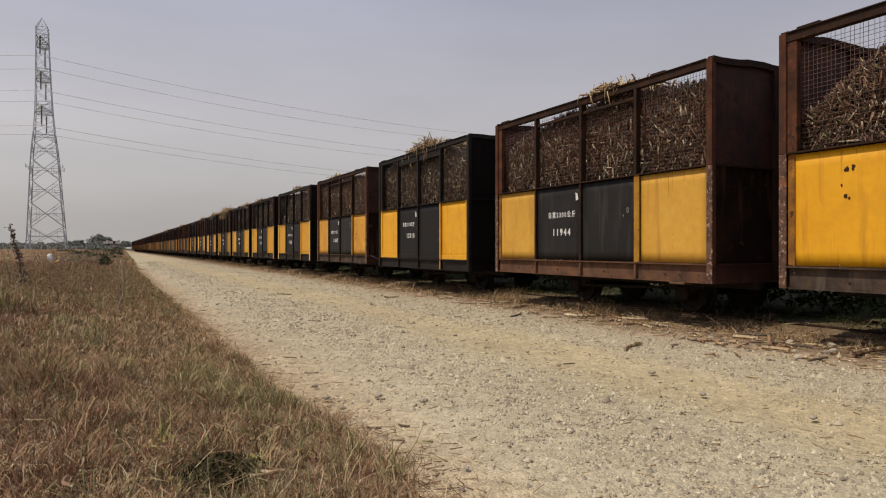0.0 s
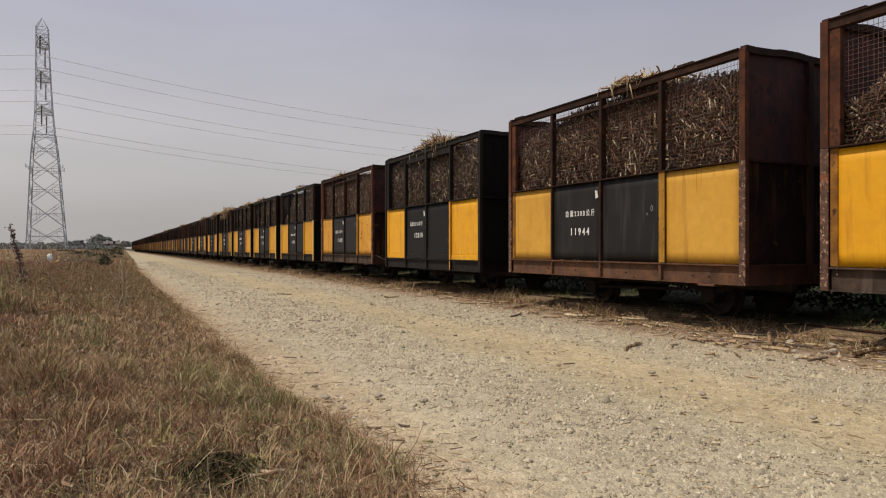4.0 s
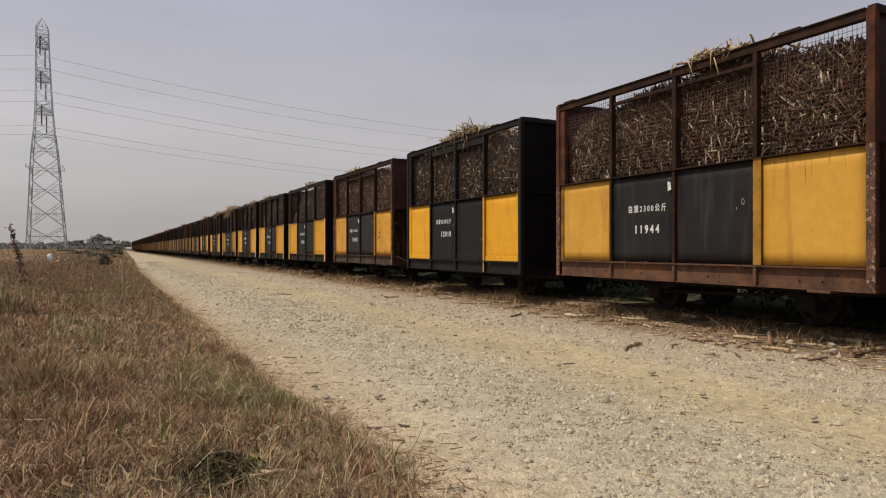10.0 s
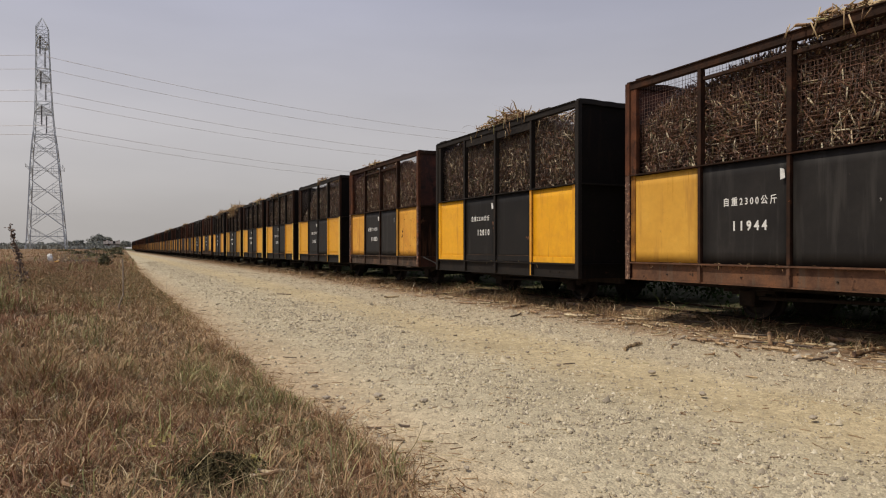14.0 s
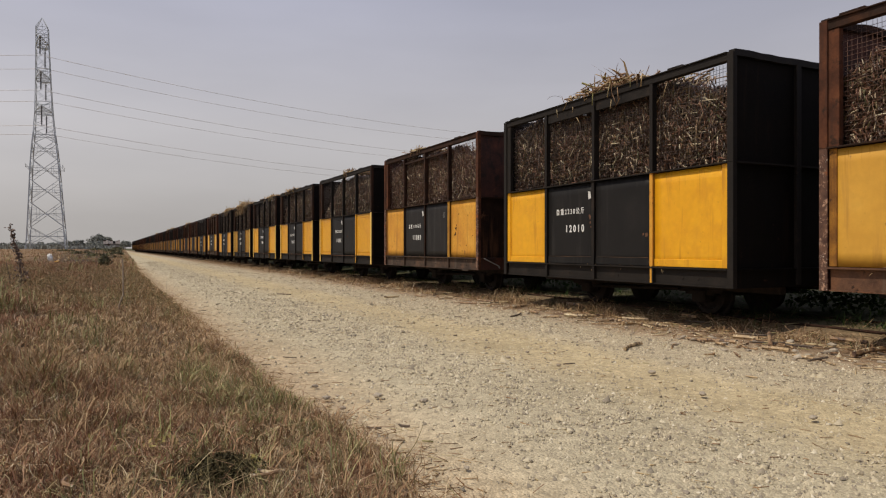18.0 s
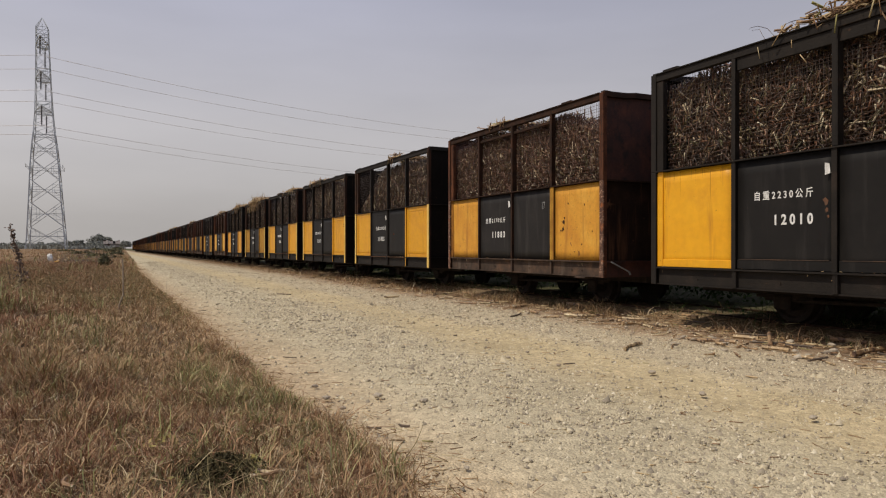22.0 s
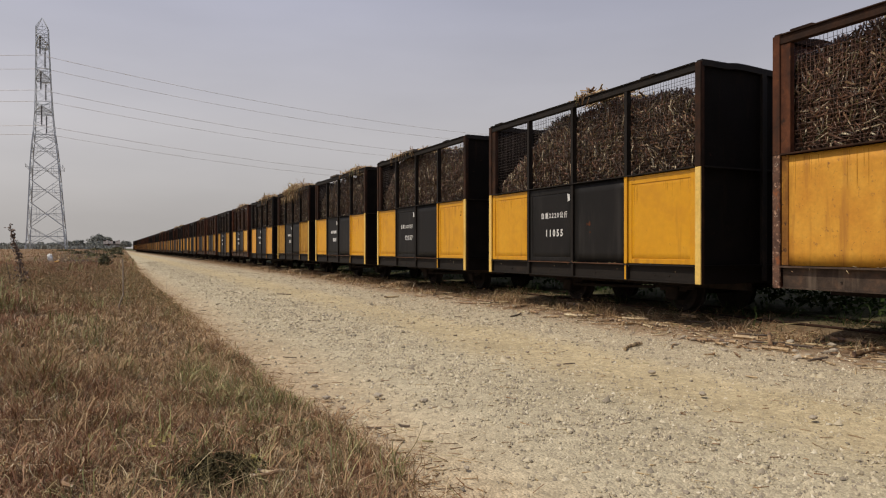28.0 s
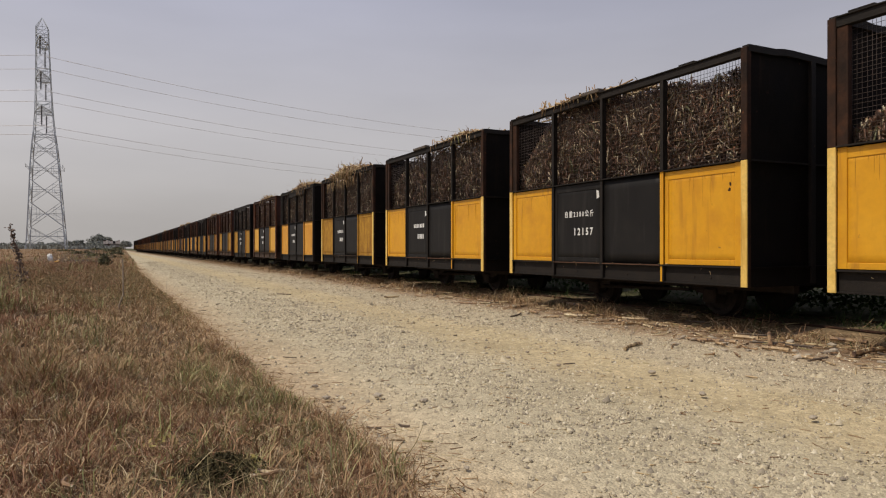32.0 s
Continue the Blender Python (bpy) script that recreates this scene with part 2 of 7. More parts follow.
# Darker than the stalks: the shade deep between them is put into this colour.
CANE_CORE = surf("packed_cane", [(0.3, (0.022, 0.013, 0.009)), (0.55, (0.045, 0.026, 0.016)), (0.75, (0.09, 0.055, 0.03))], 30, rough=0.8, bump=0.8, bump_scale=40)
STRAW = [(0.0, (0.07, 0.040, 0.025)), (0.22, (0.21, 0.118, 0.066)), (0.5, (0.40, 0.245, 0.13)), (0.70, (0.56, 0.40, 0.225)), (0.84, (0.28, 0.26, 0.12)), (0.93, (0.60, 0.48, 0.30)), (1.0, (0.80, 0.68, 0.48))]
GRASS_DRY = surf("dry_grass", [(0.35, (0.1581, 0.08346, 0.04723)), (0.5, (0.305, 0.1836, 0.1012)), (0.65, (0.4292, 0.3116, 0.1687))], 1.6, rough=0.75, rand="island", rand_mix=0.65, rand_cols=STRAW, bump=0.0, coord="Object", spec=0.2)
GRASS_TAN = surf("tan_dry_grass", [(0.35, (0.272, 0.1521, 0.078)), (0.5, (0.4, 0.2535, 0.1365)), (0.65, (0.464, 0.3276, 0.1872))], 0.7, rough=0.75, rand="island", rand_mix=0.6, rand_cols=STRAW, bump=0.0, spec=0.2)
GRASS_OLIVE = surf("olive_grass", [(0.3, (0.099, 0.08704, 0.0378)), (0.7, (0.264, 0.2112, 0.1008))], 2.0, rough=0.75, rand="island", rand_mix=0.65, bump=0.0, spec=0.2,
                   rand_cols=[(0.0, (0.0462, 0.04096, 0.02016)), (0.35, (0.132, 0.1126, 0.0504)), (0.7, (0.2904, 0.2432, 0.1134)), (0.92, (0.5544, 0.4224, 0.2142)), (1.0, (0.9, 0.768, 0.4788))])
GRASS_RED = surf("rusty_dry_grass", [(0.35, (0.1663, 0.08512, 0.05239)), (0.65, (0.3802, 0.2128, 0.1185))], 1.6, rough=0.75, rand="island", rand_mix=0.6, bump=0.0, spec=0.2,
                 rand_cols=[(0.0, (0.04752, 0.02432, 0.01746)), (0.35, (0.1901, 0.08512, 0.05239)), (0.7, (0.3802, 0.1824, 0.106)), (0.90, (0.6415, 0.4013, 0.2495)), (1.0, (0.81, 0.8026, 0.5738))])
GRASS_GREEN = surf("half_green_grass", [(0.3, (0.1495, 0.1552, 0.0575)), (0.7, (0.322, 0.3105, 0.1265))], 1.0, rough=0.7, rand="island", rand_mix=0.65, bump=0.0, spec=0.2,
                   rand_cols=[(0.0, (0.115, 0.1265, 0.046)), (0.4, (0.2185, 0.23, 0.08625)), (0.7, (0.3565, 0.345, 0.1495)), (0.9, (0.529, 0.437, 0.23)), (1.0, (0.667, 0.575, 0.345))])
WEED = surf("green_weeds", [(0.3, (0.0272, 0.0476, 0.01496)), (0.7, (0.0578, 0.0884, 0.0272))], 2.0, rough=0.8, rand="island", rand_mix=0.6, bump=0.0, spec=0.1,
            rand_cols=[(0.0, (0.0136, 0.02856, 0.00816)), (0.5, (0.0306, 0.0578, 0.01496)), (0.85, (0.0544, 0.0816, 0.0238)), (1.0, (0.1088, 0.1088, 0.0408))])
# Distance haze is put into this pale grey-green, for far trees and crop.
HAZED_FOLIAGE = surf("haze_paled_foliage", [(0.3, (0.19, 0.20, 0.18)), (0.7, (0.26, 0.27, 0.245))], 1.0, rough=0.75, rand="island", rand_mix=0.6, bump=0.0, spec=0.2,
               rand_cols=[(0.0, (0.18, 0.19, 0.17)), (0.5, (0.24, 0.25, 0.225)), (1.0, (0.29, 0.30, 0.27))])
OLIVE = surf("olive_brown_weeds", [(0.3, (0.11, 0.090, 0.040)), (0.7, (0.33, 0.20, 0.092))], 1.5, rough=0.75, rand="island", rand_mix=0.8, bump=0.0, spec=0.2,
             rand_cols=[(0.0, (0.05, 0.050, 0.024)), (0.28, (0.125, 0.115, 0.052)), (0.5, (0.235, 0.185, 0.085)), (0.72, (0.38, 0.22, 0.11)), (0.9, (0.44, 0.31, 0.165)), (1.0, (0.56, 0.46, 0.28))])
SHRUB = surf("dusty_shrub_leaf", [(0.3, (0.060, 0.064, 0.036)), (0.7, (0.16, 0.145, 0.078))], 1.5, rough=0.75, rand="island", rand_mix=0.6, bump=0.0, spec=0.2,
             rand_cols=[(0.0, (0.045, 0.05, 0.028)), (0.5, (0.11, 0.105, 0.056)), (1.0, (0.22, 0.19, 0.10))])
YELLOWING = surf("wilting_leaf", [(0.3, (0.2448, 0.203, 0.056)), (0.7, (0.396, 0.322, 0.119))], 12, rough=0.7, rand="island", rand_mix=0.5, bump=0.0, spec=0.2,
                 rand_cols=[(0.0, (0.1584, 0.154, 0.042)), (0.6, (0.36, 0.294, 0.091)), (1.0, (0.4752, 0.406, 0.21))])
BARK = surf("bark", [(0.3, (0.06, 0.045, 0.035)), (0.7, (0.16, 0.12, 0.09))], 12, rough=0.9)
STONE = surf("gravel_stone", [(0.3, (0.33, 0.275, 0.1962)), (0.7, (0.506, 0.4345, 0.3161))], 20, rough=0.85, rand="island", rand_mix=0.75,
             rand_cols=[(0.0, (0.16, 0.137, 0.106)), (0.30, (0.275, 0.231, 0.1635)), (0.5, (0.473, 0.4015, 0.2725)), (0.85, (0.561, 0.484, 0.327)), (1.0, (0.704, 0.6325, 0.4796))], bump=0.4)
GALVANISED = surf("galvanised_lattice", [(0.3, (0.354, 0.384, 0.4026)), (0.7, (0.4956, 0.528, 0.549))], 1.0, rough=0.6, metal=0.3, bump=0.0)
INSULATOR = surf("dark_insulator", [(0.3, (0.05, 0.05, 0.055)), (0.7, (0.10, 0.10, 0.105))], 3.0, rough=0.4, bump=0.0)
CABLE = surf("aluminium_cable", [(0.3, (0.62, 0.62, 0.63)), (0.7, (0.74, 0.74, 0.75))], 0.2, rough=0.6, bump=0.0)
SLEEPER = surf("weathered_sleeper", [(0.3, (0.05, 0.04, 0.032)), (0.7, (0.12, 0.095, 0.075))], 12, rough=0.9)
STICK = surf("bleached_stick", [(0.3, (0.24, 0.185, 0.13)), (0.7, (0.42, 0.34, 0.25))], 14, rough=0.85)
SACK = surf("white_plastic_sack", [(0.3, (0.70, 0.70, 0.66)), (0.7, (0.85, 0.85, 0.82))], 6, rough=0.5)
ROOF = surf("faded_pink_roof_sheet", [(0.3, (0.11, 0.095, 0.088)), (0.7, (0.19, 0.165, 0.155))], 2, rough=0.7)
HUT = surf("weathered_hut_wall", [(0.3, (0.16, 0.15, 0.14)), (0.7, (0.30, 0.28, 0.26))], 2, rough=0.85)
FEATHER = surf("dark_feathers", [(0.3, (0.02, 0.018, 0.017)), (0.7, (0.05, 0.04, 0.035))], 30, rough=0.7)
LOCO = surf("grimy_loco_paint", [(0.3, (0.03, 0.028, 0.026)), (0.7, (0.09, 0.07, 0.05))], 3, rough=0.7)


def ground_material(name, stops, wob=0.35, bump=0.6, fine_cols=(0.55, 1.4), fine_scale=38.0, even=1.0):
    """Soil whose colour changes across the line of the track: stops of (metres from the eye's line, colour), with wavering limits."""
    m = bpy.data.materials.new(name)
    m.use_nodes = True
    nt = m.node_tree
    n = nt.nodes
    bsdf = n["Principled BSDF"]
    geo = n.new("ShaderNodeNewGeometry")
    sep = n.new("ShaderNodeSeparateXYZ")
    link(nt, geo.outputs["Position"], sep.inputs[0])

    def tex(sc, det, rgh=0.6, st=(1, 1, 1)):
        mp = n.new("ShaderNodeMapping")
        mp.inputs["Scale"].default_value = st
        link(nt, geo.outputs["Position"], mp.inputs["Vector"])
        t = n.new("ShaderNodeTexNoise")
        t.inputs["Scale"].default_value, t.inputs["Detail"].default_value, t.inputs["Roughness"].default_value = sc, det, rgh
        link(nt, mp.outputs[0], t.inputs["Vector"])
        return t.outputs[0]

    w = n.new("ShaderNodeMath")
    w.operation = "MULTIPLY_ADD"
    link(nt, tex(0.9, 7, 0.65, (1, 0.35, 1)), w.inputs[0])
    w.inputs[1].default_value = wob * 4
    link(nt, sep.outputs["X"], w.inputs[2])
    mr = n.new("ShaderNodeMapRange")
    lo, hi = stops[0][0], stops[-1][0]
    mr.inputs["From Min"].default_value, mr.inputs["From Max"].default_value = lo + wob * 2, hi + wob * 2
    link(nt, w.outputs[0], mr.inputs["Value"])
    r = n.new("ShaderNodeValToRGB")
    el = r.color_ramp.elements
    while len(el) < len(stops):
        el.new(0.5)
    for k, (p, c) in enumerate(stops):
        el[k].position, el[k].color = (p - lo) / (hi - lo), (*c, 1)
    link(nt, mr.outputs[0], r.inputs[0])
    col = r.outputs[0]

    def mul(a, src, lo_c, hi_c, fac=1.0, p0=0.3, p1=0.7):
        rr = n.new("ShaderNodeValToRGB")
        rr.color_ramp.elements[0].position, rr.color_ramp.elements[0].color = p0, (*lo_c, 1)
        rr.color_ramp.elements[1].position, rr.color_ramp.elements[1].color = p1, (*hi_c, 1)
        link(nt, src, rr.inputs[0])
        x = n.new("ShaderNodeMix")
        x.data_type, x.blend_type = "RGBA", "MULTIPLY"
        x.inputs[0].default_value = fac
        link(nt, a, x.inputs[6])
        link(nt, rr.outputs[0], x.inputs[7])
        return x.outputs[2]

    col = mul(col, tex(1.1, 6), (0.80, 0.78, 0.74), (1.16, 1.15, 1.14), even)
    col = mul(col, tex(9.0, 6), (0.78, 0.77, 0.76), (1.18, 1.18, 1.17), even)
    vor = n.new("ShaderNodeTexVoronoi")
    vor.inputs["Scale"].default_value = fine_scale
    link(nt, geo.outputs["Position"], vor.inputs["Vector"])
    sepc = n.new("ShaderNodeSeparateColor")
    link(nt, vor.outputs["Color"], sepc.inputs[0])
    vor2 = n.new("ShaderNodeTexVoronoi")
    vor2.inputs["Scale"].default_value = fine_scale * 0.33
    link(nt, geo.outputs["Position"], vor2.inputs["Vector"])
    sep2 = n.new("ShaderNodeSeparateColor")
    link(nt, vor2.outputs["Color"], sep2.inputs[0])
    a, b = fine_cols
    col = mul(col, sep2.outputs[1], (a, a, a), (b, b, b), 0.5, 0.0, 1.0)
    col = mul(col, sepc.outputs[0], (a, a, a), (b, b, b), 0.55, 0.0, 1.0)
    link(nt, col, bsdf.inputs["Base Color"])
    bsdf.inputs["Roughness"].default_value = 0.95
    bsdf.inputs["Specular IOR Level"].default_value = 0.15
    bp = n.new("ShaderNodeBump")
    bp.inputs["Strength"].default_value, bp.inputs["Distance"].default_value = bump, 0.02
    hsum = n.new("ShaderNodeMath")
    hsum.operation = "SUBTRACT"
    link(nt, tex(14, 7), hsum.inputs[0])
    link(nt, vor.outputs["Distance"], hsum.inputs[1])
    link(nt, hsum.outputs[0], bp.inputs["Height"])
    link(nt, bp.outputs[0], bsdf.inputs["Normal"])
    return m


# Shade between verge blades and under the train is put into the dark stops.
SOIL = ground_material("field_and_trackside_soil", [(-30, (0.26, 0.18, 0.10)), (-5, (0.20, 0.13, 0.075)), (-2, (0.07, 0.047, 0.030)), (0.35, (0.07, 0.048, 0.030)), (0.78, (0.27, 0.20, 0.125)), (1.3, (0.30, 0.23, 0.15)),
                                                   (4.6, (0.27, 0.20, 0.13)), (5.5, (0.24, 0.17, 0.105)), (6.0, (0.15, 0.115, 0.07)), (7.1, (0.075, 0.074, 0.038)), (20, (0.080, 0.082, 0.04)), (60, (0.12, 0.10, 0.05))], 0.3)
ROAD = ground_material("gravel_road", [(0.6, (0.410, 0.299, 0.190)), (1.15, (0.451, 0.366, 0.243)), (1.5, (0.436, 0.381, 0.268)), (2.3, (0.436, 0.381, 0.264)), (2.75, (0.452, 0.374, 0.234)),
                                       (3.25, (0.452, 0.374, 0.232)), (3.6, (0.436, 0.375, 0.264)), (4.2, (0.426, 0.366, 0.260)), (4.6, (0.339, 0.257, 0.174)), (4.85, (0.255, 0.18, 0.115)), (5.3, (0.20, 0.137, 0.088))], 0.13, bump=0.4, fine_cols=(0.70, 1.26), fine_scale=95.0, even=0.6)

# ---------------------------------------------------------------- mesh helpers


def np_mesh(name, verts, groups, mat, smooth=False):
    """A mesh from an array of places and arrays of faces, one array for each number of corners."""
    me = bpy.data.meshes.new(name)
    verts = np.asarray(verts, np.float32)
    me.vertices.add(len(verts))
    me.vertices.foreach_set("co", verts.ravel())
    loops = np.concatenate([np.asarray(g, np.int32).ravel() for g in groups])
    sizes = np.concatenate([np.full(len(g), np.asarray(g).shape[1], np.int32) for g in groups])
    me.loops.add(len(loops))
    me.loops.foreach_set("vertex_index", loops)
    me.polygons.add(len(sizes))
    me.polygons.foreach_set("loop_start", np.concatenate([[0], np.cumsum(sizes)[:-1]]).astype(np.int32))
    me.polygons.foreach_set("loop_total", sizes)
    if smooth:
        me.polygons.foreach_set("use_smooth", np.ones(len(sizes), bool))
    me.materials.append(mat)
    me.update(calc_edges=True)
    return me


def part(name, bm, material, parent, label=""):
    """One mesh object under a thing or a part, out of a bmesh or a mesh."""
    if isinstance(bm, bmesh.types.BMesh):
        me = bpy.data.meshes.new(name)
        bmesh.ops.recalc_face_normals(bm, faces=bm.faces)
        bm.to_mesh(me)
        bm.free()
        me.materials.append(material)
    else:
        me = bm
    ob = new(name, me)
    ob.parent = parent
    return tagged(ob, label=label)


def box(bm, x0, x1, y0, y1, z0, z1, bevel=0.0):
    vs = [bm.verts.new((x, y, z)) for x in (x0, x1) for y in (y0, y1) for z in (z0, z1)]
    fs = [bm.faces.new([vs[i] for i in f]) for f in ((0, 1, 3, 2), (4, 6, 7, 5), (0, 4, 5, 1), (2, 3, 7, 6), (0, 2, 6, 4), (1, 5, 7, 3))]
    if bevel:
        bmesh.ops.recalc_face_normals(bm, faces=fs)
        es = list({e for f in fs for e in f.edges})
        bmesh.ops.bevel(bm, geom=es, offset=bevel, segments=1, affect="EDGES")
    return vs


def thicken(bm, t):
    bm.normal_update()
    bmesh.ops.solidify(bm, geom=bm.faces[:], thickness=t)


def boxes(*dims, bevel=0.0):
    bm = bmesh.new()
    for d in dims:
        box(bm, *d, bevel=bevel)
    return bm


def tube(bm, a, b, r, sides=6, r2=None):
    a, b = Vector(a), Vector(b)
    axis = (b - a).normalized()
    u = axis.orthogonal().normalized()
    v = axis.cross(u)
    r2 = r if r2 is None else r2
    rings = []
    for p, rad in ((a, r), (b, r2)):
        rings.append([bm.verts.new(p + (u * math.cos(2 * math.pi * k / sides) + v * math.sin(2 * math.pi * k / sides)) * rad) for k in range(sides)])
    for k in range(sides):
        bm.faces.new((rings[0][k], rings[0][(k + 1) % sides], rings[1][(k + 1) % sides], rings[1][k]))
    bm.faces.new(rings[0][::-1])
    bm.faces.new(rings[1])


def prisms(centres, ways, lengths, radii):
    """Many thin three-sided sticks: places (n, 3), unit ways (n, 3), lengths and radii (n)."""
    n = len(centres)
    up = np.where(np.abs(ways[:, 2:3]) < 0.9, [[0, 0, 1.0]], [[1.0, 0, 0]])
    u = np.cross(ways, up)
    u /= np.linalg.norm(u, axis=1, keepdims=True)
    v = np.cross(ways, u)
    out = np.empty((n, 6, 3))
    for k in range(3):
        a = 2 * np.pi * k / 3 + 0.4
        off = (u * np.cos(a) + v * np.sin(a)) * radii[:, None]
        out[:, k] = centres - ways * lengths[:, None] / 2 + off
        out[:, 3 + k] = centres + ways * lengths[:, None] / 2 + off
    base = np.arange(n)[:, None] * 6
    quads = np.concatenate([base + np.array([[k, (k + 1) % 3, 3 + (k + 1) % 3, 3 + k]]) for k in range(3)])
    tris = np.concatenate([base + np.array([[2, 1, 0]]), base + np.array([[3, 4, 5]])])
    return out.reshape(-1, 3), quads, tris


def blades(rng, x, y, z, height, width, lean=0.5, la=None):
    """Many bent grass blades, five corners each."""
    n = len(x)
    ang = rng.uniform(0, 2 * np.pi, n)
    side = np.stack([np.cos(ang), np.sin(ang), np.zeros(n)], 1) * (width / 2)[:, None]
    la = rng.uniform(0, 2 * np.pi, n) if la is None else la
    ll = rng.uniform(0.1, 1.0, n) * lean * height
    way = np.stack([np.cos(la) * ll, np.sin(la) * ll, np.zeros(n)], 1)
    root = np.stack([x, y, z], 1)
    mid = root + way * 0.30 + np.stack([np.zeros(n), np.zeros(n), height * 0.62], 1)
    tip = root + way * 1.25 + np.stack([np.zeros(n), np.zeros(n), height * rng.uniform(0.62, 1.0, n)], 1)
    v = np.stack([root - side, root + side, mid + side * 0.75, mid - side * 0.75, tip], 1).reshape(-1, 3)
    b = np.arange(n)[:, None] * 5
    return v, b + np.array([[0, 1, 2, 3]]), b + np.array([[3, 2, 4]])


def curls(rng, x, y, z, height, width, lean, la):
    """Blades that arch over, twist and hang at the tip, nine corners each."""
    n = len(x)
    ang = la + np.pi / 2 + rng.normal(0, 0.5, n)
    side = np.stack([np.cos(ang), np.sin(ang), np.zeros(n)], 1) * (width / 2)[:, None]
    ll = rng.uniform(0.10, 1.0, n) * lean * height
    way = np.stack([np.cos(la), np.sin(la), np.zeros(n)], 1) * ll[:, None]
    turn = np.stack([-np.sin(la), np.cos(la), np.zeros(n)], 1) * (rng.normal(0, 1.0, n) * ll)[:, None]
    hang, back = rng.uniform(-0.1, 1.45, n), rng.uniform(0.0, 0.75, n)[:, None]
    root = np.stack([x, y, z], 1)
    rows = [root - side, root + side]
    for u, wide in ((0.34, 1.0), (0.64, 0.9), (0.85, 0.65), (1.0, 0.0)):
        p = root + way * (1.4 * u ** 1.6 - back * u ** 4) + turn * (u * u * (1.6 * u - 0.7)) + rng.normal(0, 0.05, (n, 3)) * height[:, None]
        p[:, 2] = z + height * np.maximum(0.05, 1.35 * u - 0.9 * hang * u ** 3)
        rows += [p + side * wide, p - side * wide] if wide else [p]
    v = np.stack(rows, 1).reshape(-1, 3)
    b = np.arange(n)[:, None] * 9
    return v, np.concatenate([b + np.array([f]) for f in ((0, 1, 2, 3), (3, 2, 4, 5), (5, 4, 6, 7))]), b + np.array([[7, 6, 8]])


def leaf_cloud(rng, centres, size, flat=0.0):
    """A small bent two-triangle leaf at each place."""
    n = len(centres)
    a = rng.normal(size=(n, 3))
    a[:, 2] *= 1 - flat
    a /= np.linalg.norm(a, axis=1, keepdims=True)
    b = np.cross(a, rng.normal(size=(n, 3)))
    b /= np.linalg.norm(b, axis=1, keepdims=True)
    s = size * rng.uniform(0.6, 1.4, n)
    a, b = a * s[:, None], b * (s * 0.45)[:, None]
    v = np.stack([centres - a, centres + b, centres + a, centres - b], 1).reshape(-1, 3)
    k = np.arange(n)[:, None] * 4
    return v, k + np.array([[0, 1, 2]]), k + np.array([[0, 2, 3]])


def stuff(name, parts, mat, label, category, parent=None):
    """One joined object out of several (places, faces, faces) pieces."""
    vs, g1, g2, off = [], [], [], 0
    for v, a, b in parts:
        vs.append(v)
        g1.append(a + off)
        g2.append(b + off)
        off += len(v)
    ob = new(name, np_mesh(name, np.concatenate(vs), [np.concatenate(g1), np.concatenate(g2)], mat))
    if parent is None:
        tagged(ob, label, category, kind="stuff")
    return ob


# ---------------------------------------------------------------- ground, road, track
ROAD_L, ROAD_R, TRACK_X, RAIL_TOP = 0.95, 5.05, 6.25, 0.10


def wave(x, y, s, k=0.0):
    return noise.noise(Vector((x * s, y * s, k)))


def road_left(y):
    return ROAD_L - 0.05 * max(0.0, min(1.0, 2.9 - y)) + 0.09 * wave(0, y, 0.9, 3) + 0.06 * wave(0, y, 3.1, 5) + max(0.0, y - 18) * 0.011 - 0.13 * max(0.0, min(1.0, (y - 2.5) / 2)) * max(0.0, min(1.0, (42 - y) / 16))


def road_right(y):
    return ROAD_R + 0.12 * wave(0, y, 0.6, 7)


def ground_z(x, y):
    z = 0.0
    left = road_left(y)
    if x < left:
        d = left - x
        z = 0.05 * min(1, d / 0.8) + 0.10 * wave(x, y, 0.35, 1) * min(1, d) + 0.05 * min(1, d / 3)
        z += 0.07 * math.exp(-((x + 0.75) / 0.7) ** 2 - ((y - 5.6) / 1.0) ** 2) + 0.17 * math.exp(-((x + 1.15) / 0.55) ** 2 - ((y - 8.5) / 1.5) ** 2)
        far = max(0.0, min(1.0, (math.hypot(x, y) - 25) / 110))
        z += 0.55 * far
    elif x > ROAD_R:
        z = 0.01 + 0.02 * wave(x, y, 1.2, 2) + 0.07 * max(0.0, min(1.0, (x - 5.35) / 0.4))
        if x > 7.2:
            z += min(0.15, (x - 7.2) * 0.10)
    else:
        z = -0.05
    return z


def strip(name, xs, ys, fz, mat):
    vs = [(fx, fy, fz(fx, fy)) for fy in ys for fx in xs]
    nx = len(xs)
    faces = [(j * nx + i, j * nx + i + 1, (j + 1) * nx + i + 1, (j + 1) * nx + i) for j in range(len(ys) - 1) for i in range(nx - 1)]
    return new(name, np_mesh(name, np.array(vs), [np.array(faces)], mat, smooth=True))


def steps(a, b, first, grow):
    out = [a]
    d = first
    while out[-1] < b:
        out.append(out[-1] + d)
        d *= grow
    return out


gx = [-v for v in steps(0.0, 3000, 0.12, 1.09)][::-1] + [0.12 * k for k in range(1, 66)] + [7.9 + v for v in steps(0.0, 3000, 0.2, 1.16)]
gy = [-v for v in steps(0.0, 900, 0.2, 1.25)][::-1] + steps(0.2, 4000, 0.14, 1.035)
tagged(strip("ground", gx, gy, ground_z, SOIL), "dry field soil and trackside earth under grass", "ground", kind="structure")


